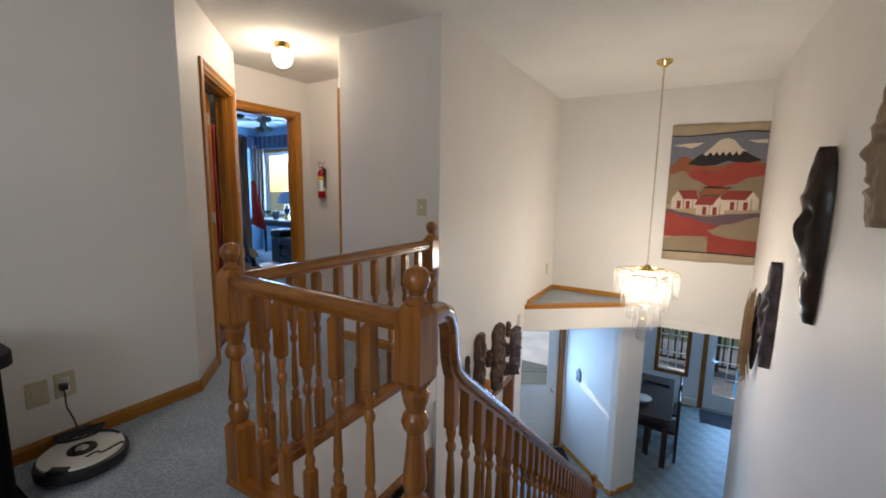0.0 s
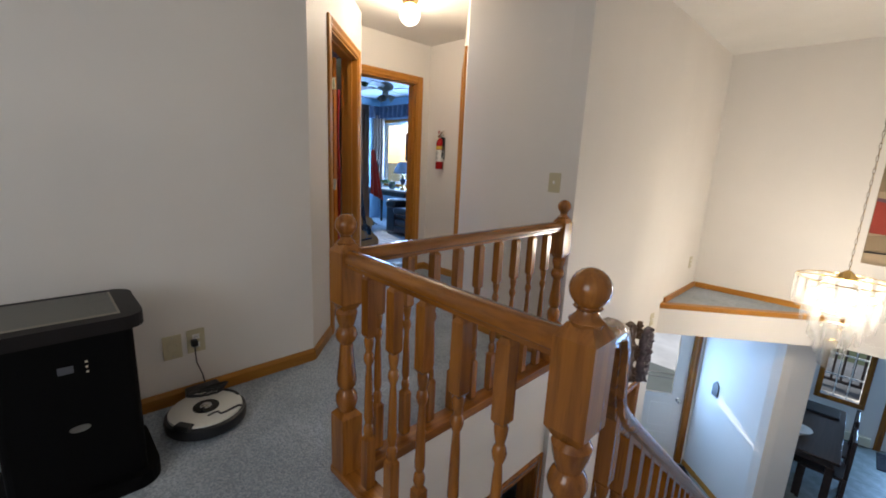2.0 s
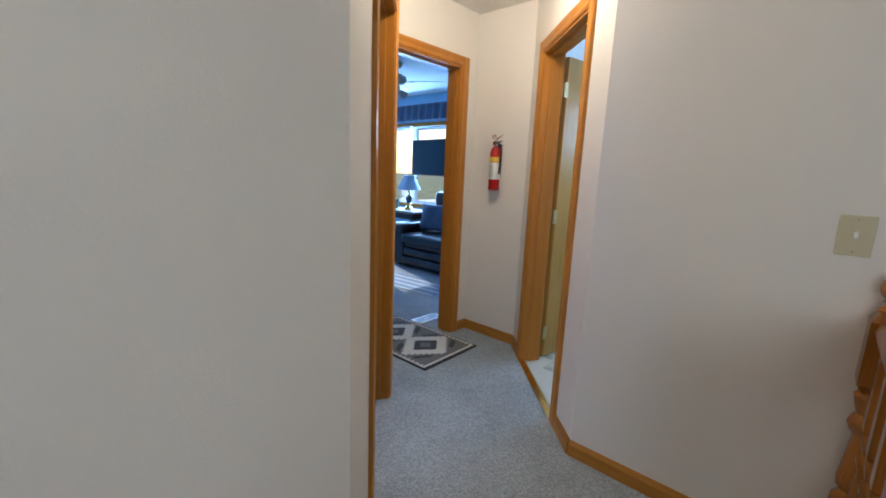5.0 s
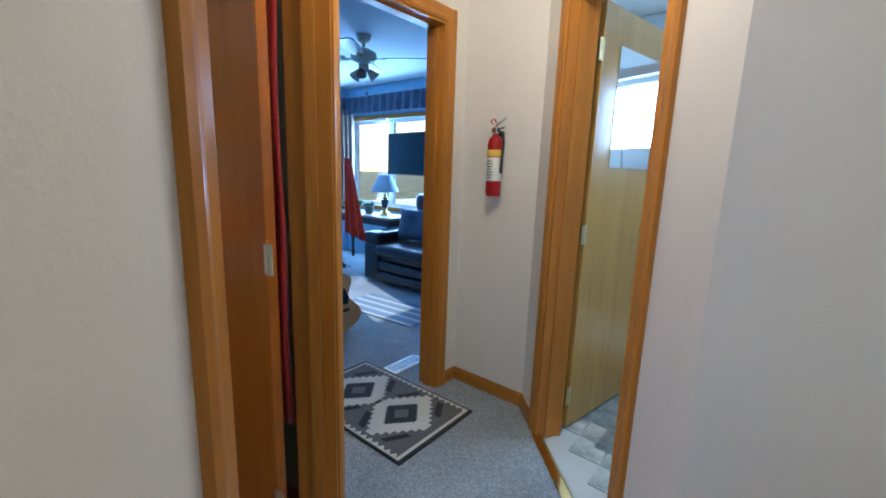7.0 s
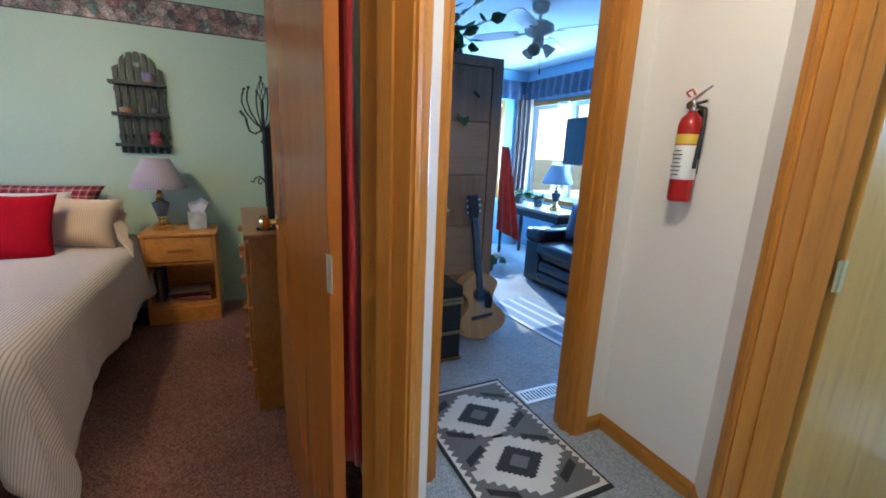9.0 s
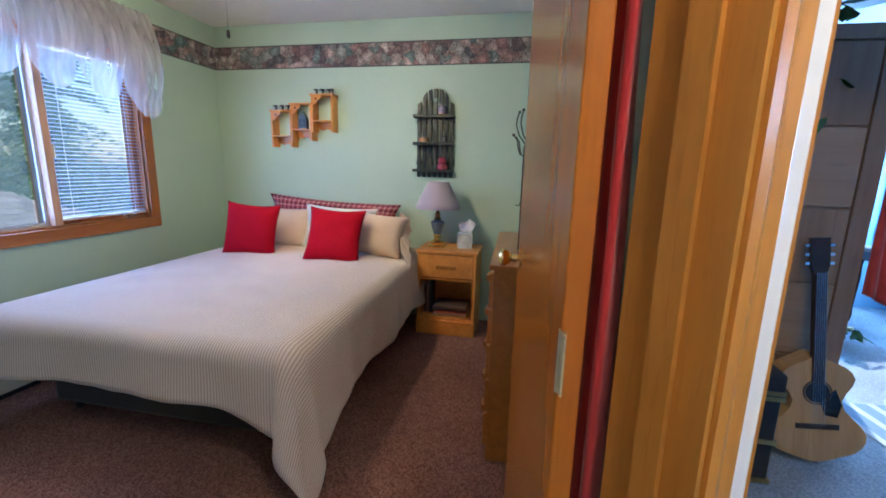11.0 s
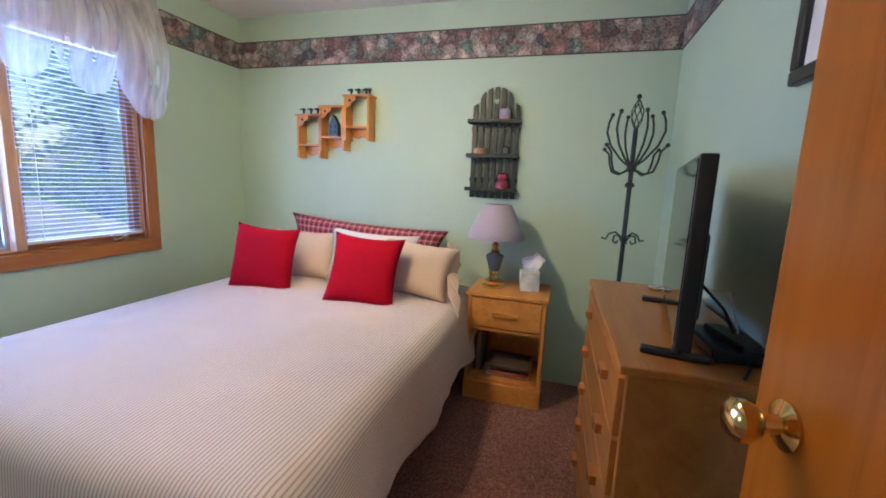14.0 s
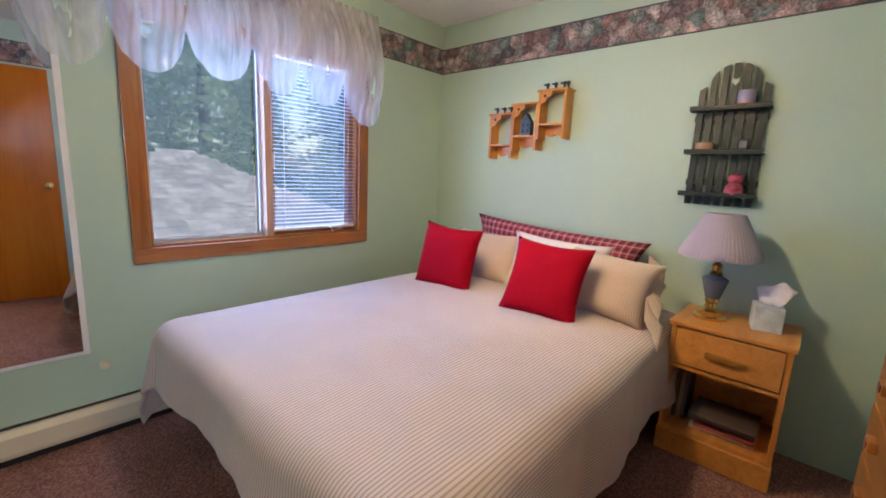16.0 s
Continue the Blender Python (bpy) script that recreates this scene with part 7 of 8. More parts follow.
def office():
    wardrobe(), guitar(), trunk(), recliner(), side_table()
    office_window("window_office_north", pose(OX0 + 0.15, OY1, 0), 1.60, 0.75, 1.95, 2, "wide wooden office window with white sashes")
    office_window("window_office_west", pose(OX0, OY0 + 2.08, 0, 0, 0, 90), 0.60, 0.75, 1.95, 1, "single wooden office window with white sash")
    short_blind(pose(-6.93, OY1 - 0.03, 0), 0.20, 0.80, 1.93, "white venetian blind strip in the office window")
    # unseen blind added with closed slats to cut the sun patch short
    short_blind(pose(OX0 + 0.03, OY0 + 2.10, 0, 0, 0, 90), 0.56, 1.48, 1.93, "white venetian blind added to trim the sun patch in the office", 72)
    NAV = fabric("navy_print", (0.035, 0.055, 0.10), 0.9, 50, 0.5, 0.003)
    for nm, (x0, y0), rz, w in (("valance_north", (OX0 + 0.02, OY1 - 0.06), 0, 2.2), ("valance_west", (OX0 + 0.06, OY0 + 1.7), 90, 1.35)):
        def cl(u, v, w=w):
            return (u * w, -0.02 + 0.014 * math.sin(u * w * 42) * (0.5 + v) - 0.02 * v, 2.27 - 0.24 * v)
        o = sheet_mesh("window_valance", 90, 8, cl, NAV, (1, 1), 0.006)
        o.matrix_world = pose(x0, y0, 0, 0, 0, rz)
        tagged(o, "dark navy patterned fabric valance above the office window", "curtain", "office valances")
    for x, y, rz in ((OX0 + 0.10, OY1 - 0.12, 35),):
        def drape(u, v):
            return (u * 0.26 - 0.13 + 0.01 * math.sin(v * 4), 0.03 * math.sin(u * 26), 2.10 - 1.5 * v)
        o = sheet_mesh("curtain_panel", 40, 14, drape, fabric("tan_curtain", (0.30, 0.20, 0.16), 0.9), (1, 1), 0.008)
        o.matrix_world = pose(x, y, 0, 0, 0, rz)
        tagged(o, "tan fabric curtain panel hanging in the office corner", "curtain")
    bord = paint("blue_border_paper", (0.05, 0.10, 0.17), 0.7, 0.4, 30, 0, 14)
    structure("wallpaper_border_office_north", one_box(OX0, OX1, OY1 - 0.003, OY1, 2.10, 2.27), bord, "dark blue patterned border on the office wall", "trim")
    structure("wallpaper_border_office_west", one_box(OX0, OX0 + 0.003, OY0, OY1 - 0.004, 2.10, 2.27), bord, "dark blue patterned border on the office wall", "trim")
    table_lamp(pose(-6.32, 5.06, 0.69), fabric("grey_blue_shade", (0.40, 0.50, 0.62), 0.9, 200, 0.06), paint("dark_glaze", (0.05, 0.07, 0.10), 0.2), "glazed table lamp with a grey-blue pleated shade")
    trailing_plant("potted_plant", pose(-6.98, 5.02, 0.69), 40, 0.16, 0.02, "bright green potted plant on the console table", 3, True, 0.10)
    trailing_plant("potted_plant", pose(-6.62, 5.05, 0.69), 24, 0.08, 0.02, "small green potted plant on the console table", 5, True, 0.05)
    trailing_plant("hanging_plant", pose(-5.16, 3.02, 1.91), 300, 0.42, 0.40, "lush trailing green plant on top of the wardrobe", 11, True, 0.10)
    trailing_plant("trailing_plant", pose(-6.45, 4.30, 0.0), 50, 0.20, 0.0, "green leafy plant standing on the office floor", 13, True, 0.085)
    tv = thing("television", pose(-6.00, 5.08, 1.21, 0, 0, -6), "black wall-mounted television on an arm", "television")
    part("panel", one_box(-0.34, 0.48, 0.0, 0.05, 0.0, 0.50, 0.006), BLACK, tv)
    part("screen", one_box(-0.33, 0.47, -0.002, 0.0, 0.012, 0.488), GLOSSBLACK, tv)
    part("wall_arm", one_box(0.04, 0.10, 0.05, 0.40, 0.22, 0.28), BLACK, tv)
    ceiling_fan("ceiling_fan", (-5.42, 3.98), 2.42, WHITE, paint("antique_white_metal", (0.55, 0.48, 0.37), 0.35, 0.1), 3, -0.50, 35, paint("frosted_shade_unlit", (0.45, 0.40, 0.33), 0.3))

    def flag(u, v):
        return (0.02 * math.sin(u * 14) * v, u * (0.06 + 0.14 * v), -0.58 * v - 0.10 * u * v)
    o = sheet_mesh("hanging_cloth", 16, 16, flag, fabric("red_orange_cloth", (0.48, 0.04, 0.03), 0.9, 20, 0.3), (1, 1), 0.006)
    o.matrix_world = pose(-5.04, 3.475, 1.35)
    tagged(o, "red and orange cloth hanging from the wardrobe side", "cloth")
    r = thing("striped_rug", pose(-5.06, 3.985, 0.0, 0, 0, 5), "blue and white striped woven rug", "rug")
    BL = fabric("rug_blue", (0.10, 0.20, 0.32), 0.95, 200, 0.2, 0.003)
    WH = fabric("rug_pale", (0.45, 0.50, 0.55), 0.95, 200, 0.1, 0.003)
    for i in range(12):
        part("stripe", one_box(-0.45, 0.45, -0.24 + i * 0.04, -0.24 + (i + 1) * 0.04, 0.001, 0.009), BL if i % 3 else WH, r)
    v = thing("floor_vent", pose(-4.16, 3.29, 0.0), "white metal floor vent grille in the carpet", "vent")
    part("vent_frame", one_box(-0.06, 0.06, -0.14, 0.14, 0.0, 0.006, 0.002), WHITE, v)
    for i in range(12):
        part("slot", one_box(-0.04, 0.04, -0.12 + i * 0.021, -0.108 + i * 0.021, 0.006, 0.0065), BLACK, v)
    door_slab("door_office", (-3.945, 2.515), 188, 0.69, 2.015, DOORW, "open flush brown wooden office door", swing=1)


office()

# ---- bathroom, seen past its open door ----


def bathroom():
    hp2 = Vector((-3.057, 3.338, 0))
    d = door_slab("door_bathroom", (hp2.x, hp2.y), 80.4, 0.66, 2.015, BATHDOORW, "open pale wooden bathroom door with a mirror", swing=1)
    mm, n, l, p = mat_base("door_mirror")
    p.inputs["Base Color"].default_value, p.inputs["Metallic"].default_value, p.inputs["Roughness"].default_value = (0.85, 0.88, 0.9, 1), 1.0, 0.03
    part("mirror_panel", one_box(0.16, 0.58, -0.004, -0.001, 1.32, 1.86), mm, d, "rectangular mirror fixed to the door")
    hung_robe(d.matrix_world @ pose(0.19, 0.055, 1.75), 1.05)
    sh = thing("shower_stall", pose(-2.50, 4.78, 0), "white shower stall with framed glass doors", "shower")
    part("tray", one_box(-0.75, 0.75, -0.78, 0.05, 0.0, 0.14, 0.02, 2), WHITE, sh)
    part("track", one_box(-0.75, 0.75, -0.76, -0.70, 0.14, 0.17), CHROME, sh)
    part("top_track", one_box(-0.75, 0.75, -0.76, -0.70, 1.85, 1.90), WHITE, sh)
    for x in (-0.75, -0.02, 0.70):
        part("door_stile", one_box(x, x + 0.045, -0.755, -0.705, 0.17, 1.85), WHITE, sh)
    TB, TW = paint("black_tile", (0.012, 0.012, 0.013), 0.12), paint("white_tile", (0.72, 0.74, 0.76), 0.12)
    ta, tb = mesh_of(one_box(0, 0.146, -0.008, 0, 0, 0.146, 0.002), "tile", TB), mesh_of(one_box(0, 0.146, -0.008, 0, 0, 0.146, 0.002), "tile", TW)
    for i in range(10):
        for j in range(7):
            o = new("tile", ta if (i + j) % 2 else tb)
            o.parent = sh
            o.matrix_local = pose(-0.75 + i * 0.15, 0.045, 0.15 + j * 0.15)
    part("fixture", lathe(bmesh.new(), [(0.05, 0), (0.045, 0.02), (0.02, 0.05)], 16), CHROME, sh, "", True).matrix_local = pose(0.25, 0.03, 0.75, 90, 0, 0)
    part("hose", tube(bmesh.new(), [(0.25, 0.0, 0.80), (0.15, -0.05, 0.95), (0.30, -0.04, 1.10), (0.38, 0.0, 1.6)], 0.008), CHROME, sh, "", True)
    bm = bmesh.new()
    bmesh.ops.create_icosphere(bm, subdivisions=3, radius=0.075)
    for v in bm.verts:
        v.co *= 1 + 0.35 * noise.noise(v.co * 40)
    part("bath_pouf", bm, fabric("blue_net", (0.06, 0.18, 0.55), 0.9), sh, "blue net bath pouf").matrix_local = pose(0.20, -0.08, 0.55)
    structure("threshold_bathroom", one_box(0.35, 1.07, -0.02, 0.02, 0.0, 0.008, 0.002), BRASS, "brass threshold strip at the bathroom door", "trim").matrix_world = along((-3.40, 3.45), (-2.45, 2.50))[0]
    ft = mesh_of(one_box(0.003, 0.197, 0.003, 0.197, -0.002, 0.001, 0.001), "floor_tile", paint("marbled_tile", (0.42, 0.46, 0.42), 0.25, 0.22, 30, 0.0004, 9))
    fl = bpy.data.objects["floor_bathroom"]
    for i in range(8):
        for j in range(11):
            x, y = -3.30 + i * 0.2, 2.70 + j * 0.2
            if x + y > 0.26 and y < 4.0:
                o = new("floor_tile", ft)
                o.parent = fl
                o.matrix_local = pose(x, y, 0)


bathroom()
hung_robe(pose(hp.x, hp.y - 0.075, 0, 0, 0, 186.0) @ pose(0.195, -0.095, 1.78), 1.35)

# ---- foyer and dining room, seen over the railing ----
# white wall; the bluish daylight in the passage is mixed into its colour
wall("wall_closet_back", (-2.6, 2.6), (-2.6, 4.36), paint("blue_lit_white", (0.66, 0.70, 0.74), 0.5), "pale wall inside the closet passage", LOW, -0.3)
wall("wall_closet_north", (-2.6, 4.29), (-1.64, 4.29), WALL, "pale wall of the closet passage", LOW, -0.3, 0.07)
wall("wall_entry_west", (-2.9, 4.36), (-2.75, 5.42), WALL, "cream entry wall", LOW, -0.3, 0.1)
structure("ceiling_entry", prism(bmesh.new(), [(-3.0, 4.30), (-1.60, 4.30), (-1.60, 5.42), (-0.2, 5.42), (-0.2, 6.5), (-3.0, 6.5)], -0.298, -0.21), CEIL, "white ceiling of the entry", "ceiling")
structure("ceiling_passage", one_box(-3.2, -1.60, 1.0, 4.30, -0.36, -0.29), CEIL, "white ceiling of the lower passage", "ceiling")
door_frame("door_frame_passage", (-1.52, 2.50), (-1.52, 5.42), 0.90, 1.55, 1.96, "varnished wooden frame of the passage opening", z=LOW, stop=0, lite=OAK)
FD0, FD1 = (-2.75, 5.40), (-1.44, 6.20)
wall("wall_front_door", FD0, FD1, WALL, "cream entry wall with the front door", LOW, -0.3, 0.14, [(0.52, 1.43, LOW, LOW + 2.05)])
wall("wall_entry", (-1.47, 6.21), (-0.61, 5.43), WALL, "cream angled entry wall", LOW, -0.3, 0.10)
wall("wall_entry_end", (-0.61, 5.43), (-0.375, 5.787), WALL, "cream end of the entry wall", LOW, -0.3, 0.10)
wall("wall_dining_return", (-0.375, 5.787), (-0.76, 6.10), WALL, "cream return of the entry wall", LOW, -0.3, 0.10)
wall("wall_dining_west", (-0.76, 6.10), (-0.76, 8.78), WALL, "cream dining room wall", LOW, -0.3, 0.10)
wall("wall_dining_north", (-0.8, 8.78), (3.2, 8.78), WALL, "cream dining room wall with door and window", LOW, -0.3, 0.14, [(0.50, 0.94, LOW + 0.62, LOW + 2.0), (1.26, 2.12, LOW, LOW + 2.05)])
wall("wall_dining_east", (3.1, 8.78), (3.1, 0.9), WALL, "cream dining room wall", LOW, -0.3)
wall("wall_dining_south", (0.62, 5.54), (3.2, 5.54), WALL, "cream dining room wall", LOW, -0.3)
wall("wall_low_south", (3.2, 1.0), (-3.2, 1.0), WALL, "cream wall of the lower hall", LOW, -0.3)
wall("wall_low_west", (-3.2, 0.9), (-3.2, 5.6), WALL, "cream wall of the lower hall", LOW, -0.3)


def closet_doors():
    """Two flush white leaves closing the passage opening."""
    for y0, y1 in ((3.42, 3.732), (3.738, 4.03)):
        d = tagged(new("closet_door"), "white flush bifold closet door leaf in the foyer", "door", "closet door leaves", "structure")
        d.location = (-1.60, y0, LOW)
        part("door_slab", one_box(-0.03, 0.0, 0.0, y1 - y0, 0.01, 1.93, 0.004), WHITE, d)


closet_doors()


def front_door():
    m, _ = along(FD0, FD1)
    d = tagged(new("door_front"), "white steel front door with half-height glass pane", "door", "", "structure")
    d.matrix_world = m @ pose(0.54, 0.04, LOW)
    w, h = 0.87, 2.02
    bm = bmesh.new()
    box(bm, 0, w, 0, 0.045, 0.01, 0.98), box(bm, 0, 0.15, 0, 0.045, 0.98, 1.86), box(bm, w - 0.15, w, 0, 0.045, 0.98, 1.86), box(bm, 0, w, 0, 0.045, 1.86, h)
    part("door_slab", bm, WHITE, d)
    for x0, x1 in ((0.13, 0.40), (0.47, 0.74)):
        for z0, z1 in ((0.18, 0.40), (0.50, 0.84)):
            part("raised_panel", one_box(x0, x1, -0.008, 0.0, z0, z1, 0.006), WHITE, d)
    g = part("pane", one_box(0.15, w - 0.15, 0.02, 0.024, 0.98, 1.86), GLASS, d)
    g.visible_shadow = False
    for z in (1.20, 1.26):
        part("pane_bar", one_box(0.15, w - 0.15, 0.014, 0.03, z, z + 0.012), CHROME, d)
    k = part("door_knob", lathe(bmesh.new(), KNOB, 16), CHROME, d, "round metal knob", True)
    k.matrix_local = pose(w - 0.07, 0.0, 0.92, 90, 0, 0)
    door_frame("door_frame_front", FD0, FD1, 0.52, 1.43, 2.05, "varnished wooden frame of the front door", t=0.14, z=LOW, stop=0, lite=OAK)
    mt = thing("door_mat", m @ pose(1.16, -0.45, LOW), "large black door mat inside the front door", "door mat")
    part("mat", one_box(-0.36, 0.37, -0.40, 0.40, 0.0, 0.012, 0.004), carpet("mat_dark", (0.012, 0.012, 0.014), (0.02, 0.02, 0.022), (0.035, 0.035, 0.04), 90), mt)
    b = thing("ceiling_light", pose(-1.30, 5.75, -0.30), "round lit flush ceiling light over the entry", "ceiling light")
    part("glass_bowl", lathe(bmesh.new(), [(0.03, -0.07), (0.08, -0.055), (0.11, -0.02), (0.115, 0.0)], 20), glow("entry_bowl", (1, 0.9, 0.75), 4), b, "", True)
    kp = thing("wall_ornament", along((-1.47, 6.21), (-0.61, 5.43))[0] @ pose(0.36, -0.001, LOW + 1.24), "small dark house-shaped wall ornament", "ornament")
    o = part("plaque", prism_x(bmesh.new(), [(-0.05, 0), (0.05, 0), (0.05, 0.14), (0.0, 0.20), (-0.05, 0.14)], 0.0, 0.012), BLACK, kp)
    o.matrix_local = pose(0, 0, 0, 0, 0, -90)
    baseboard("baseboard_entry", (-1.47, 6.21), (-0.61, 5.43), TRIMX, z=LOW)
    baseboard("baseboard_entry_end", (-0.61, 5.43), (-0.375, 5.787), TRIMX, z=LOW)


front_door()


def dining_chair_mesh(m):
    c = thing("dining_chair", m, "dark wooden dining chair with slatted back", "chair", "chairs round the dining table")
    for x in (-0.19, 0.19):
        part("leg", one_box(x - 0.02, x + 0.02, -0.20, -0.16, 0, 0.44), DARKW, c)
        part("back_leg", one_box(x - 0.02, x + 0.02, 0.17, 0.21, 0, 0.98), DARKW, c)
    part("seat", one_box(-0.22, 0.22, -0.22, 0.21, 0.44, 0.48, 0.01), DARKW, c)
    for x in (-0.11, 0.0, 0.11):
        part("slat", one_box(x - 0.025, x + 0.025, 0.18, 0.20, 0.52, 0.90), DARKW, c)
    part("top_rail", one_box(-0.21, 0.21, 0.175, 0.205, 0.88, 0.98, 0.006), DARKW, c)
    part("stretcher", one_box(-0.17, 0.17, -0.19, -0.17, 0.18, 0.21), DARKW, c)
    return c


def dining():
    t = thing("dining_table", pose(-0.32, 7.15, LOW), "dark wooden rectangular dining table with square legs", "table")
    part("tabletop", one_box(-0.34, 0.33, -0.77, 0.80, 0.74, 0.78, 0.006), DARKW, t)
    part("apron", one_box(-0.29, 0.28, -0.71, 0.74, 0.66, 0.74), DARKW, t)
    for x in (-0.25, 0.26):
        for y in (-0.68, 0.71):
            part("leg", one_box(x - 0.038, x + 0.038, y - 0.038, y + 0.038, 0, 0.66, 0.004), DARKW, t)
    c = dining_chair_mesh(pose(-0.10, 6.86, LOW, 0, 0, -90))
    copy_thing(c, pose(-0.09, 7.45, LOW, 0, 0, -91))
    copy_thing(c, pose(-0.50, 6.90, LOW, 0, 0, 90))
    bowl = thing("fruit_bowl", pose(-0.40, 6.78, LOW + 0.78), "white patterned bowl on the dining table", "bowl")
    part("bowl", lathe(bmesh.new(), [(0.05, 0), (0.11, 0.05), (0.13, 0.075), (0.12, 0.073), (0.05, 0.012)], 24), WHITE, bowl, "", True)
    tr = thing("serving_tray", pose(-0.25, 7.70, LOW + 0.78), "dark serving tray on the dining table", "tray")
    part("tray", one_box(-0.2, 0.2, -0.14, 0.14, 0, 0.03, 0.01, 2), BLACK, tr)
    w = tagged(new("window_dining"), "wooden dining room window", "window", "", "structure")
    w.location = (-0.30, 8.78, LOW + 0.62)
    for a, b, lo, hi in ((-0.07, 0.51, -0.07, 0.0), (-0.07, 0.51, 1.38, 1.45), (-0.07, 0.0, 0.0, 1.38), (0.44, 0.51, 0.0, 1.38)):
        part("casing", one_box(a, b, -0.02, 0.0, lo, hi, 0.004), OAK, w)
    g = part("pane", one_box(0.0, 0.44, 0.06, 0.064, 0, 1.38), GLASS, w)
    g.visible_shadow = False
    for z in (0.33, 0.67, 1.01):
        part("muntin", one_box(0, 0.44, 0.05, 0.075, z, z + 0.018), WHITE, w)
    for x in (0.14, 0.29):
        part("muntin", one_box(x, x + 0.014, 0.05, 0.075, 0, 1.38), WHITE, w)
    d = tagged(new("door_patio"), "white patio door with divided glass panes", "door", "", "structure")
    d.location = (0.48, 8.81, LOW)
    ww, h = 0.82, 2.02
    bm = bmesh.new()
    box(bm, 0, ww, 0, 0.045, 0.01, 0.30), box(bm, 0, 0.13, 0, 0.045, 0.30, 1.88), box(bm, ww - 0.13, ww, 0, 0.045, 0.30, 1.88), box(bm, 0, ww, 0, 0.045, 1.88, h)
    part("door_slab", bm, WHITE, d)
    g = part("pane", one_box(0.13, ww - 0.13, 0.02, 0.024, 0.30, 1.88), GLASS, d)
    g.visible_shadow = False
    for i in range(1, 5):
        part("muntin", one_box(0.13, ww - 0.13, 0.012, 0.034, 0.30 + i * 0.316, 0.316 + i * 0.316), WHITE, d)
    for i in (1, 2):
        part("muntin", one_box(0.13 + i * 0.187, 0.144 + i * 0.187, 0.010, 0.036, 0.30, 1.88), WHITE, d)
    k = part("lever", tube(bmesh.new(), [(0.07, 0, 0.95), (0.07, -0.05, 0.95), (0.17, -0.05, 0.95)], 0.009), CHROME, d, "metal lever handle", True)
    door_frame("door_frame_patio", (-0.6, 8.78), (3.2, 8.78), 1.06, 1.92, 2.05, "varnished wooden frame of the patio door", t=0.14, z=LOW, stop=0, lite=OAK)
    mt = thing("door_mat", pose(0.90, 8.45, LOW), "dark grey mat inside the patio door", "door mat")
    part("mat", one_box(-0.46, 0.46, -0.26, 0.26, 0, 0.012, 0.004), carpet("mat_grey", (0.015, 0.016, 0.018), (0.03, 0.03, 0.034), (0.05, 0.05, 0.055), 90), mt)
    hb = thing("baseboard_heater", pose(0, 8.78, LOW), "cream baseboard heater below the dining window", "heater")
    part("cover", one_box(-0.20, 0.36, -0.065, 0.0, 0.02, 0.16, 0.008), CREAM, hb)
    th = plate_thing("thermostat", pose(0.32, 8.779, LOW + 1.5), "small cream thermostat beside the patio door", "jack", "thermostat")
    wp = thing("water_toy", pose(1.06, 9.15, LOW), "yellow-green and blue plastic toy outside the patio door", "toy")
    part("tube", lathe(bmesh.new(), [(0.07, 0.75), (0.05, 1.1), (0.09, 1.55)], 14), paint("lime_plastic", (0.45, 0.55, 0.06), 0.4), wp, "", True)
    part("stand", lathe(bmesh.new(), [(0.10, 0.0), (0.08, 0.75)], 14), paint("azure_plastic", (0.03, 0.25, 0.60), 0.4), wp, "", True)


dining()

# ---- outdoors, seen through the windows ----
GROUND = paint("lawn_and_drive", (0.10, 0.13, 0.06), 0.95, 0.35, 6, 0.01, 0.4)
structure("ground", one_box(-400, 400, -400, 400, LOW - 0.45, LOW - 0.25), GROUND, "grassy ground around the house reaching the horizon", "ground")
structure("driveway", one_box(-45.0, -0.8, 6.6, 60.0, LOW - 0.249, LOW - 0.20), paint("pale_concrete", (0.78, 0.78, 0.78), 0.85, 0.1, 20, 0.002), "pale concrete drive in front of the house", "pavement")
structure("deck", one_box(-0.7, 3.6, 8.96, 13.0, LOW - 0.24, LOW - 0.10), paint("weathered_deck", (0.20, 0.21, 0.22), 0.8, 0.2, 20, 0.002), "weathered grey deck outside the patio door", "pavement")


# made-up wall out of view that blocks the sun at the front door pane
wall("wall_porch_side", (-2.86, 5.50), (-3.92, 7.24), paint("sun_blocker_pale", (0.70, 0.71, 0.72), 0.6), "pale outdoor wall added to keep the sun off the entry", LOW - 0.25, -0.25, 0.12)


def deck_rail():
    """Painted wooden rail round the far edge of the deck."""
    r = thing("deck_railing", pose(0, 11.2, LOW - 0.10), "dark brown wooden railing at the edge of the deck", "railing")
    RB = paint("rail_stain", (0.05, 0.035, 0.03), 0.7, 0.2)
    part("top_rail", one_box(-0.7, 3.6, -0.05, 0.05, 0.90, 0.95, 0.005), RB, r)
    part("bottom_rail", one_box(-0.7, 3.6, -0.025, 0.025, 0.10, 0.15), RB, r)
    bar = mesh_of(one_box(-0.018, 0.018, -0.018, 0.018, 0.15, 0.90), "slat", RB)
    for i in range(30):
        o = new("slat", bar)
        o.parent = r
        o.matrix_local = pose(-0.62 + i * 0.14, 0, 0)
    for x in (-0.65, 0.8, 2.2, 3.55):
        part("post", one_box(x - 0.045, x + 0.045, -0.045, 0.045, 0, 0.90), RB, r)


deck_rail()
SHING = paint("shingle_brown_grey", (0.27, 0.25, 0.26), 0.9, 0.25, 40, 0.004, 5)


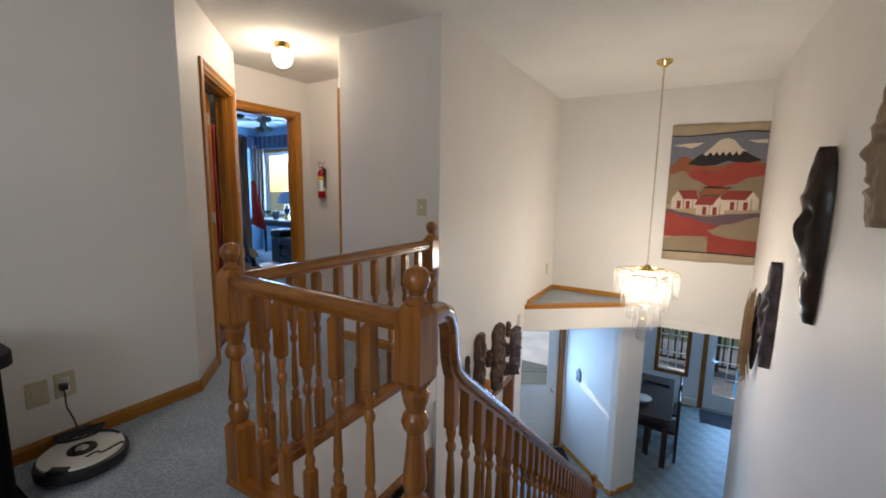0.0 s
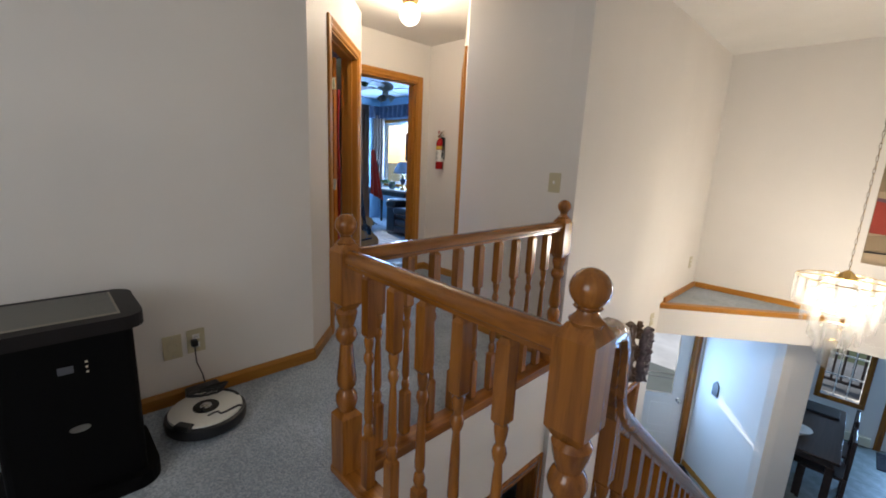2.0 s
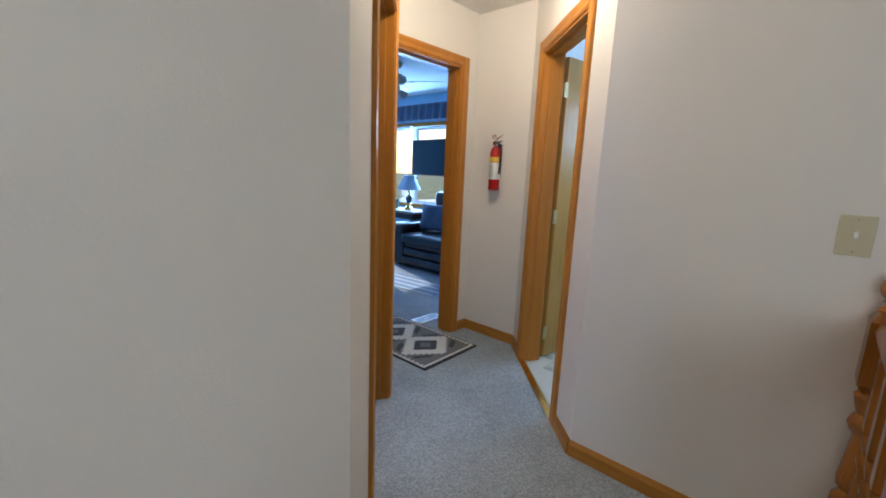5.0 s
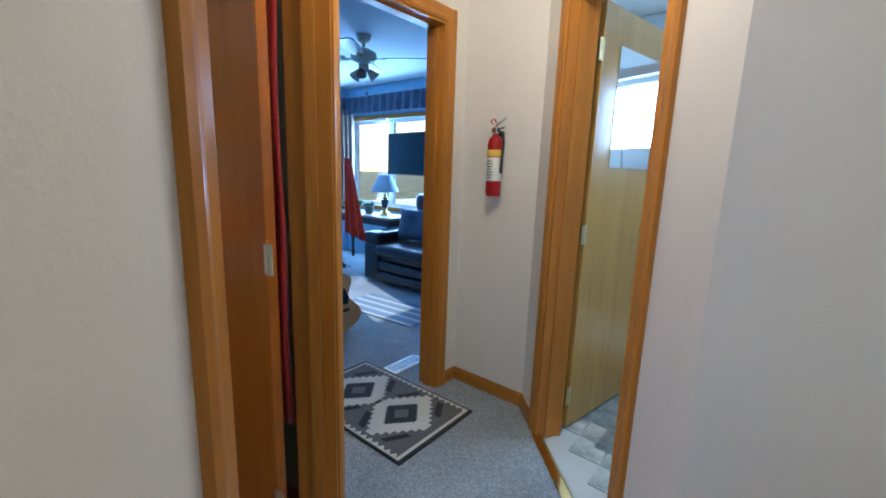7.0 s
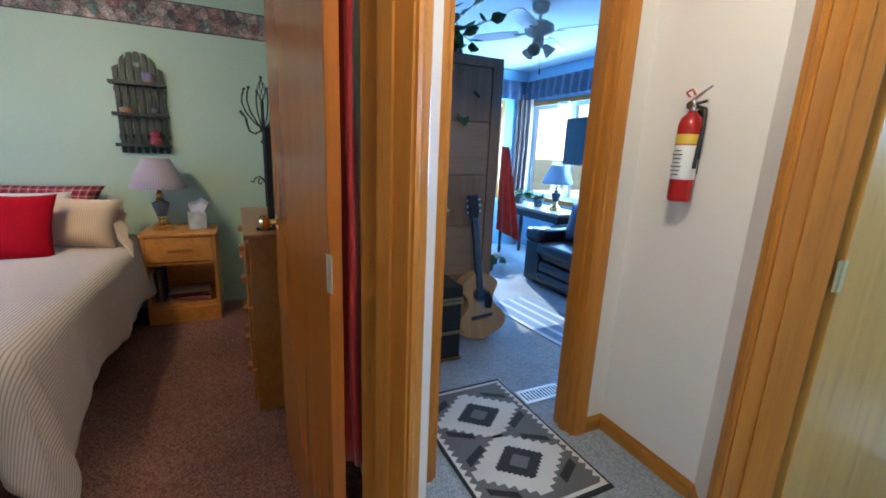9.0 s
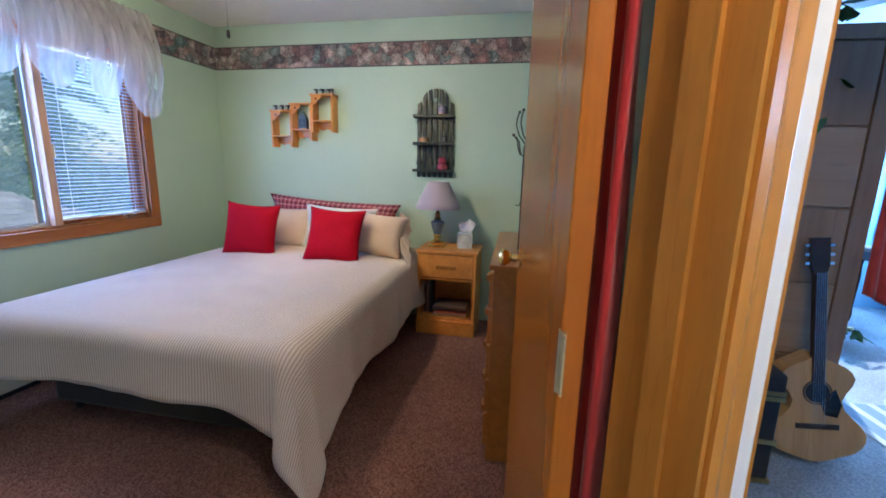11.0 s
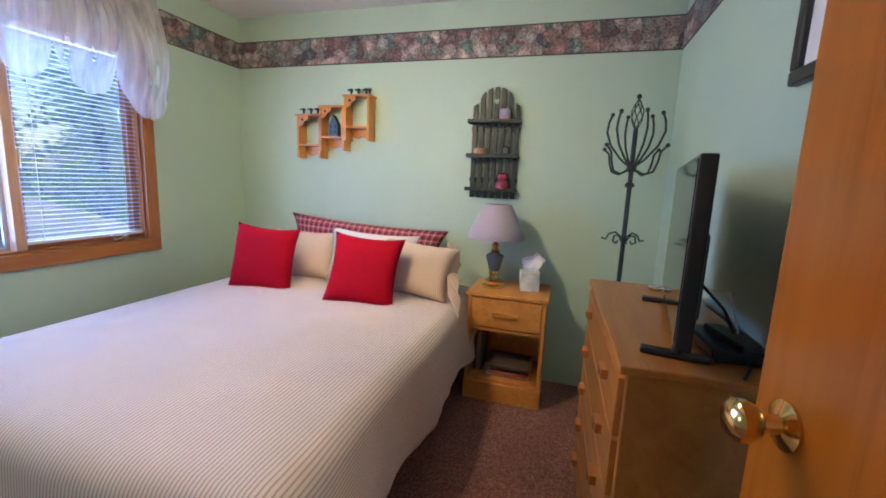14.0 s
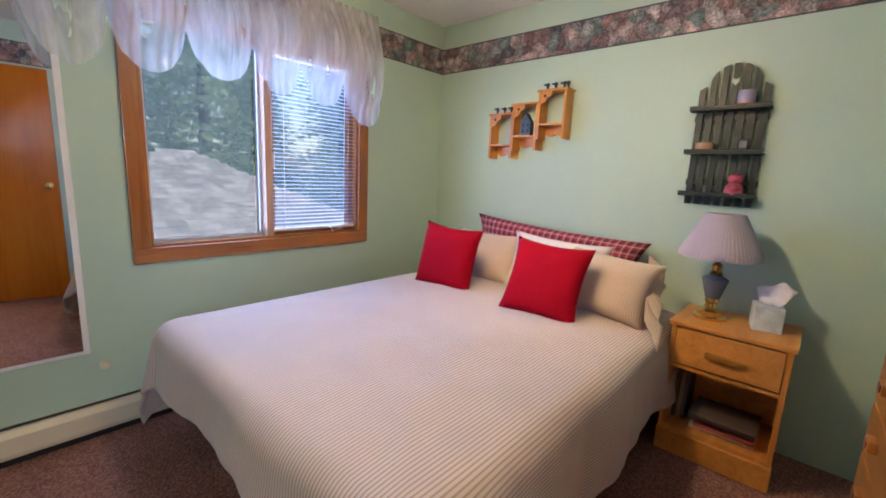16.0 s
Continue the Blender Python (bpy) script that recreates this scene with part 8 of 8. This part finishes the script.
def garage():
    g = thing("garage", pose(-6.40, -8.2, 0, 0, 0, 6), "garage with a brown shingled hip roof beside the house", "building")
    L2, D2, Z0, Z1, RX = 4.0, 3.7, -0.50, 1.52, 0.25
    part("wall", one_box(-L2 + 0.3, L2 - 0.3, -D2 + 0.3, D2 - 0.3, LOW - 0.25, Z0), WALL, g)
    bm = bmesh.new()
    c = [bm.verts.new(p) for p in ((-L2, -D2, Z0), (L2, -D2, Z0), (L2, D2, Z0), (-L2, D2, Z0))]
    r = [bm.verts.new((-RX, 0, Z1)), bm.verts.new((RX, 0, Z1))]
    bm.faces.new((c[0], c[1], r[1], r[0])), bm.faces.new((c[1], c[2], r[1])), bm.faces.new((c[2], c[3], r[0], r[1])), bm.faces.new((c[3], c[0], r[0])), bm.faces.new(c[::-1])
    roof = part("roof", bm, SHING, g, "brown shingled hip roof")
    # shingles of the slope that faces the window, joined row by row
    rnd = random.Random(4)
    bm = bmesh.new()
    run, rise = D2, Z1 - Z0
    sl = math.hypot(run, rise)
    nx, nz = rise / sl, run / sl
    rows = 26
    for j in range(rows):
        s0, s1 = j / rows, (j + 1.15) / rows
        half0 = L2 + (RX - L2) * s0
        x = -half0 + rnd.uniform(0, 0.1)
        while x < half0 - 0.1:
            w = rnd.uniform(0.14, 0.30)
            pts = []
            for xx, s, up in ((x, s0, 0.018), (min(x + w - 0.006, half0), s0, 0.018), (min(x + w - 0.006, half0), s1, 0.004), (x, s1, 0.004)):
                pts.append(bm.verts.new((xx, D2 - run * s + nx * up, Z0 + rise * s + nz * up)))
            bm.faces.new(pts)
            x += w
    sm, n, l, p = mat_base("shingle_courses")
    gi = n.new("ShaderNodeNewGeometry")
    col = ramp(n, l, gi.outputs["Random Per Island"], [(0.0, (0.17, 0.145, 0.15)), (0.5, (0.27, 0.235, 0.24)), (1.0, (0.38, 0.335, 0.335))])
    l.new(mix(n, l, 0.15, col, ramp(n, l, noise_tex(n, l, coords(n, l), 60, 3), [(0.3, (0.12, 0.1, 0.1)), (0.7, (0.4, 0.36, 0.34))])), p.inputs["Base Color"])
    p.inputs["Roughness"].default_value = 0.9
    sh = part("shingles", bm, sm, g)
    sh["kind"] = "stuff"


garage()
NEEDLE = paint("conifer_needles", (0.145, 0.215, 0.14), 0.7, 0.22, 20, 0, 1.2)
nn_, nl_ = NEEDLE.node_tree.nodes, NEEDLE.node_tree.links
thin, blend = nn_.new("ShaderNodeBsdfTranslucent"), nn_.new("ShaderNodeMixShader")
thin.inputs[0].default_value = (0.33, 0.43, 0.22, 1)
blend.inputs[0].default_value = 0.5
nl_.new(nn_["Principled BSDF"].outputs[0], blend.inputs[1])
nl_.new(thin.outputs[0], blend.inputs[2])
nl_.new(blend.outputs[0], nn_["Material Output"].inputs[0])
BARK = paint("conifer_bark", (0.07, 0.05, 0.04), 0.9, 0.3, 30, 0.004)


def conifer(m, h, seed, parent=None):
    rnd = random.Random(seed)
    t = thing("conifer_tree", m, "tall green spruce tree with drooping branches", "tree", "spruce trees behind the garage")
    part("trunk", tube(bmesh.new(), [(0, 0, 0), (0.03, 0, h * 0.5), (0, 0.02, h)], [h * 0.022, h * 0.013, 0.01], 10), BARK, t)
    bm = bmesh.new()
    tiers = int(h * 3.4)
    for k in range(tiers):
        z = h * (0.08 + 0.92 * k / tiers)
        r = (h - z) * 0.26 + 0.15
        for b in range(11):
            a = rnd.uniform(0, 2 * math.pi)
            ln = r * rnd.uniform(0.65, 1.1)
            steps = 6
            for i in range(1, steps + 1):
                s = i / steps
                c = Vector((math.cos(a) * ln * s, math.sin(a) * ln * s, z - 0.32 * ln * s * s + 0.1 * ln * s))
                for q in range(8):
                    w = 0.06 + 0.06 * (1 - s) + rnd.uniform(0, 0.05)
                    c2 = c + Vector((rnd.uniform(-0.09, 0.09), rnd.uniform(-0.09, 0.09), rnd.uniform(-0.08, 0.05)))
                    d = Vector((rnd.uniform(-1, 1), rnd.uniform(-1, 1), rnd.uniform(-0.7, 0.25))).normalized() * w * 1.6
                    e = d.orthogonal().normalized() * w * 0.45
                    vs = [bm.verts.new(c2 - e), bm.verts.new(c2 + d * 0.5 + e * 0.3), bm.verts.new(c2 + d), bm.verts.new(c2 + e)]
                    bm.faces.new(vs)
    cr = part("crown", bm, NEEDLE, t)
    return t


base_trees = [conifer(pose(-7.0, -15.0, LOW - 0.25), 11.0, 1), conifer(pose(-3.6, -16.5, LOW - 0.25), 12.5, 2), conifer(pose(-10.5, -14.0, LOW - 0.25), 10.0, 3)]
spots = [(-0.6, -15.5, 0, 40), (-13.2, -12.5, 1, 100), (-5.3, -19.0, 1, 200), (-9.0, -18.5, 0, 310), (2.4, -17.0, 2, 70), (-15.5, -16.0, 2, 20), (-12.0, -19.5, 0, 150), (-1.9, -20.5, 1, 260), (5.5, -15.0, 0, 220), (-18.5, -12.0, 1, 10), (-8.6, -13.2, 1, 33), (-5.2, -14.0, 2, 77), (-2.2, -14.2, 0, 120), (-6.2, -22.0, 0, 5), (-11.8, -16.0, 0, 290)]
for x, y, k, rz in spots:
    copy_thing(base_trees[k], pose(x, y, LOW - 0.25, 0, 0, rz))

# vinyl tiles of the foyer and dining floor
VT = mesh_of(one_box(0.002, 0.303, 0.002, 0.303, -0.001, 0.002, 0.001), "floor_tile", paint("vinyl_tile_grey_green", (0.20, 0.225, 0.215), 0.5, 0.22, 30, 0.0005, 7))
low_floor = bpy.data.objects["floor_foyer"]
for i in range(15):
    for j in range(15):
        x, y = -2.75 + i * 0.305, 4.30 + j * 0.305
        if (x > -0.9 or y < 6.4) and x < 1.6:
            o = new("floor_tile", VT)
            o.parent = low_floor
            o.matrix_local = pose(x, y, LOW)

# small vinyl squares of the bathroom floor
BT = mesh_of(one_box(0.002, 0.148, 0.002, 0.148, -0.004, 0.001, 0.001), "bath_tile", paint("bath_tile_marbled", (0.60, 0.63, 0.57), 0.22, 0.30, 26, 0.0006, 9))
bath_floor = bpy.data.objects["floor_bathroom"]
for i in range(12):
    for j in range(15):
        x, y = -3.43 + i * 0.15, 2.60 + j * 0.15
        if x + y > 0.10 and x < -1.85:
            o = new("floor_tile", BT)
            o.parent = bath_floor
            o.matrix_local = pose(x, y, 0.0)
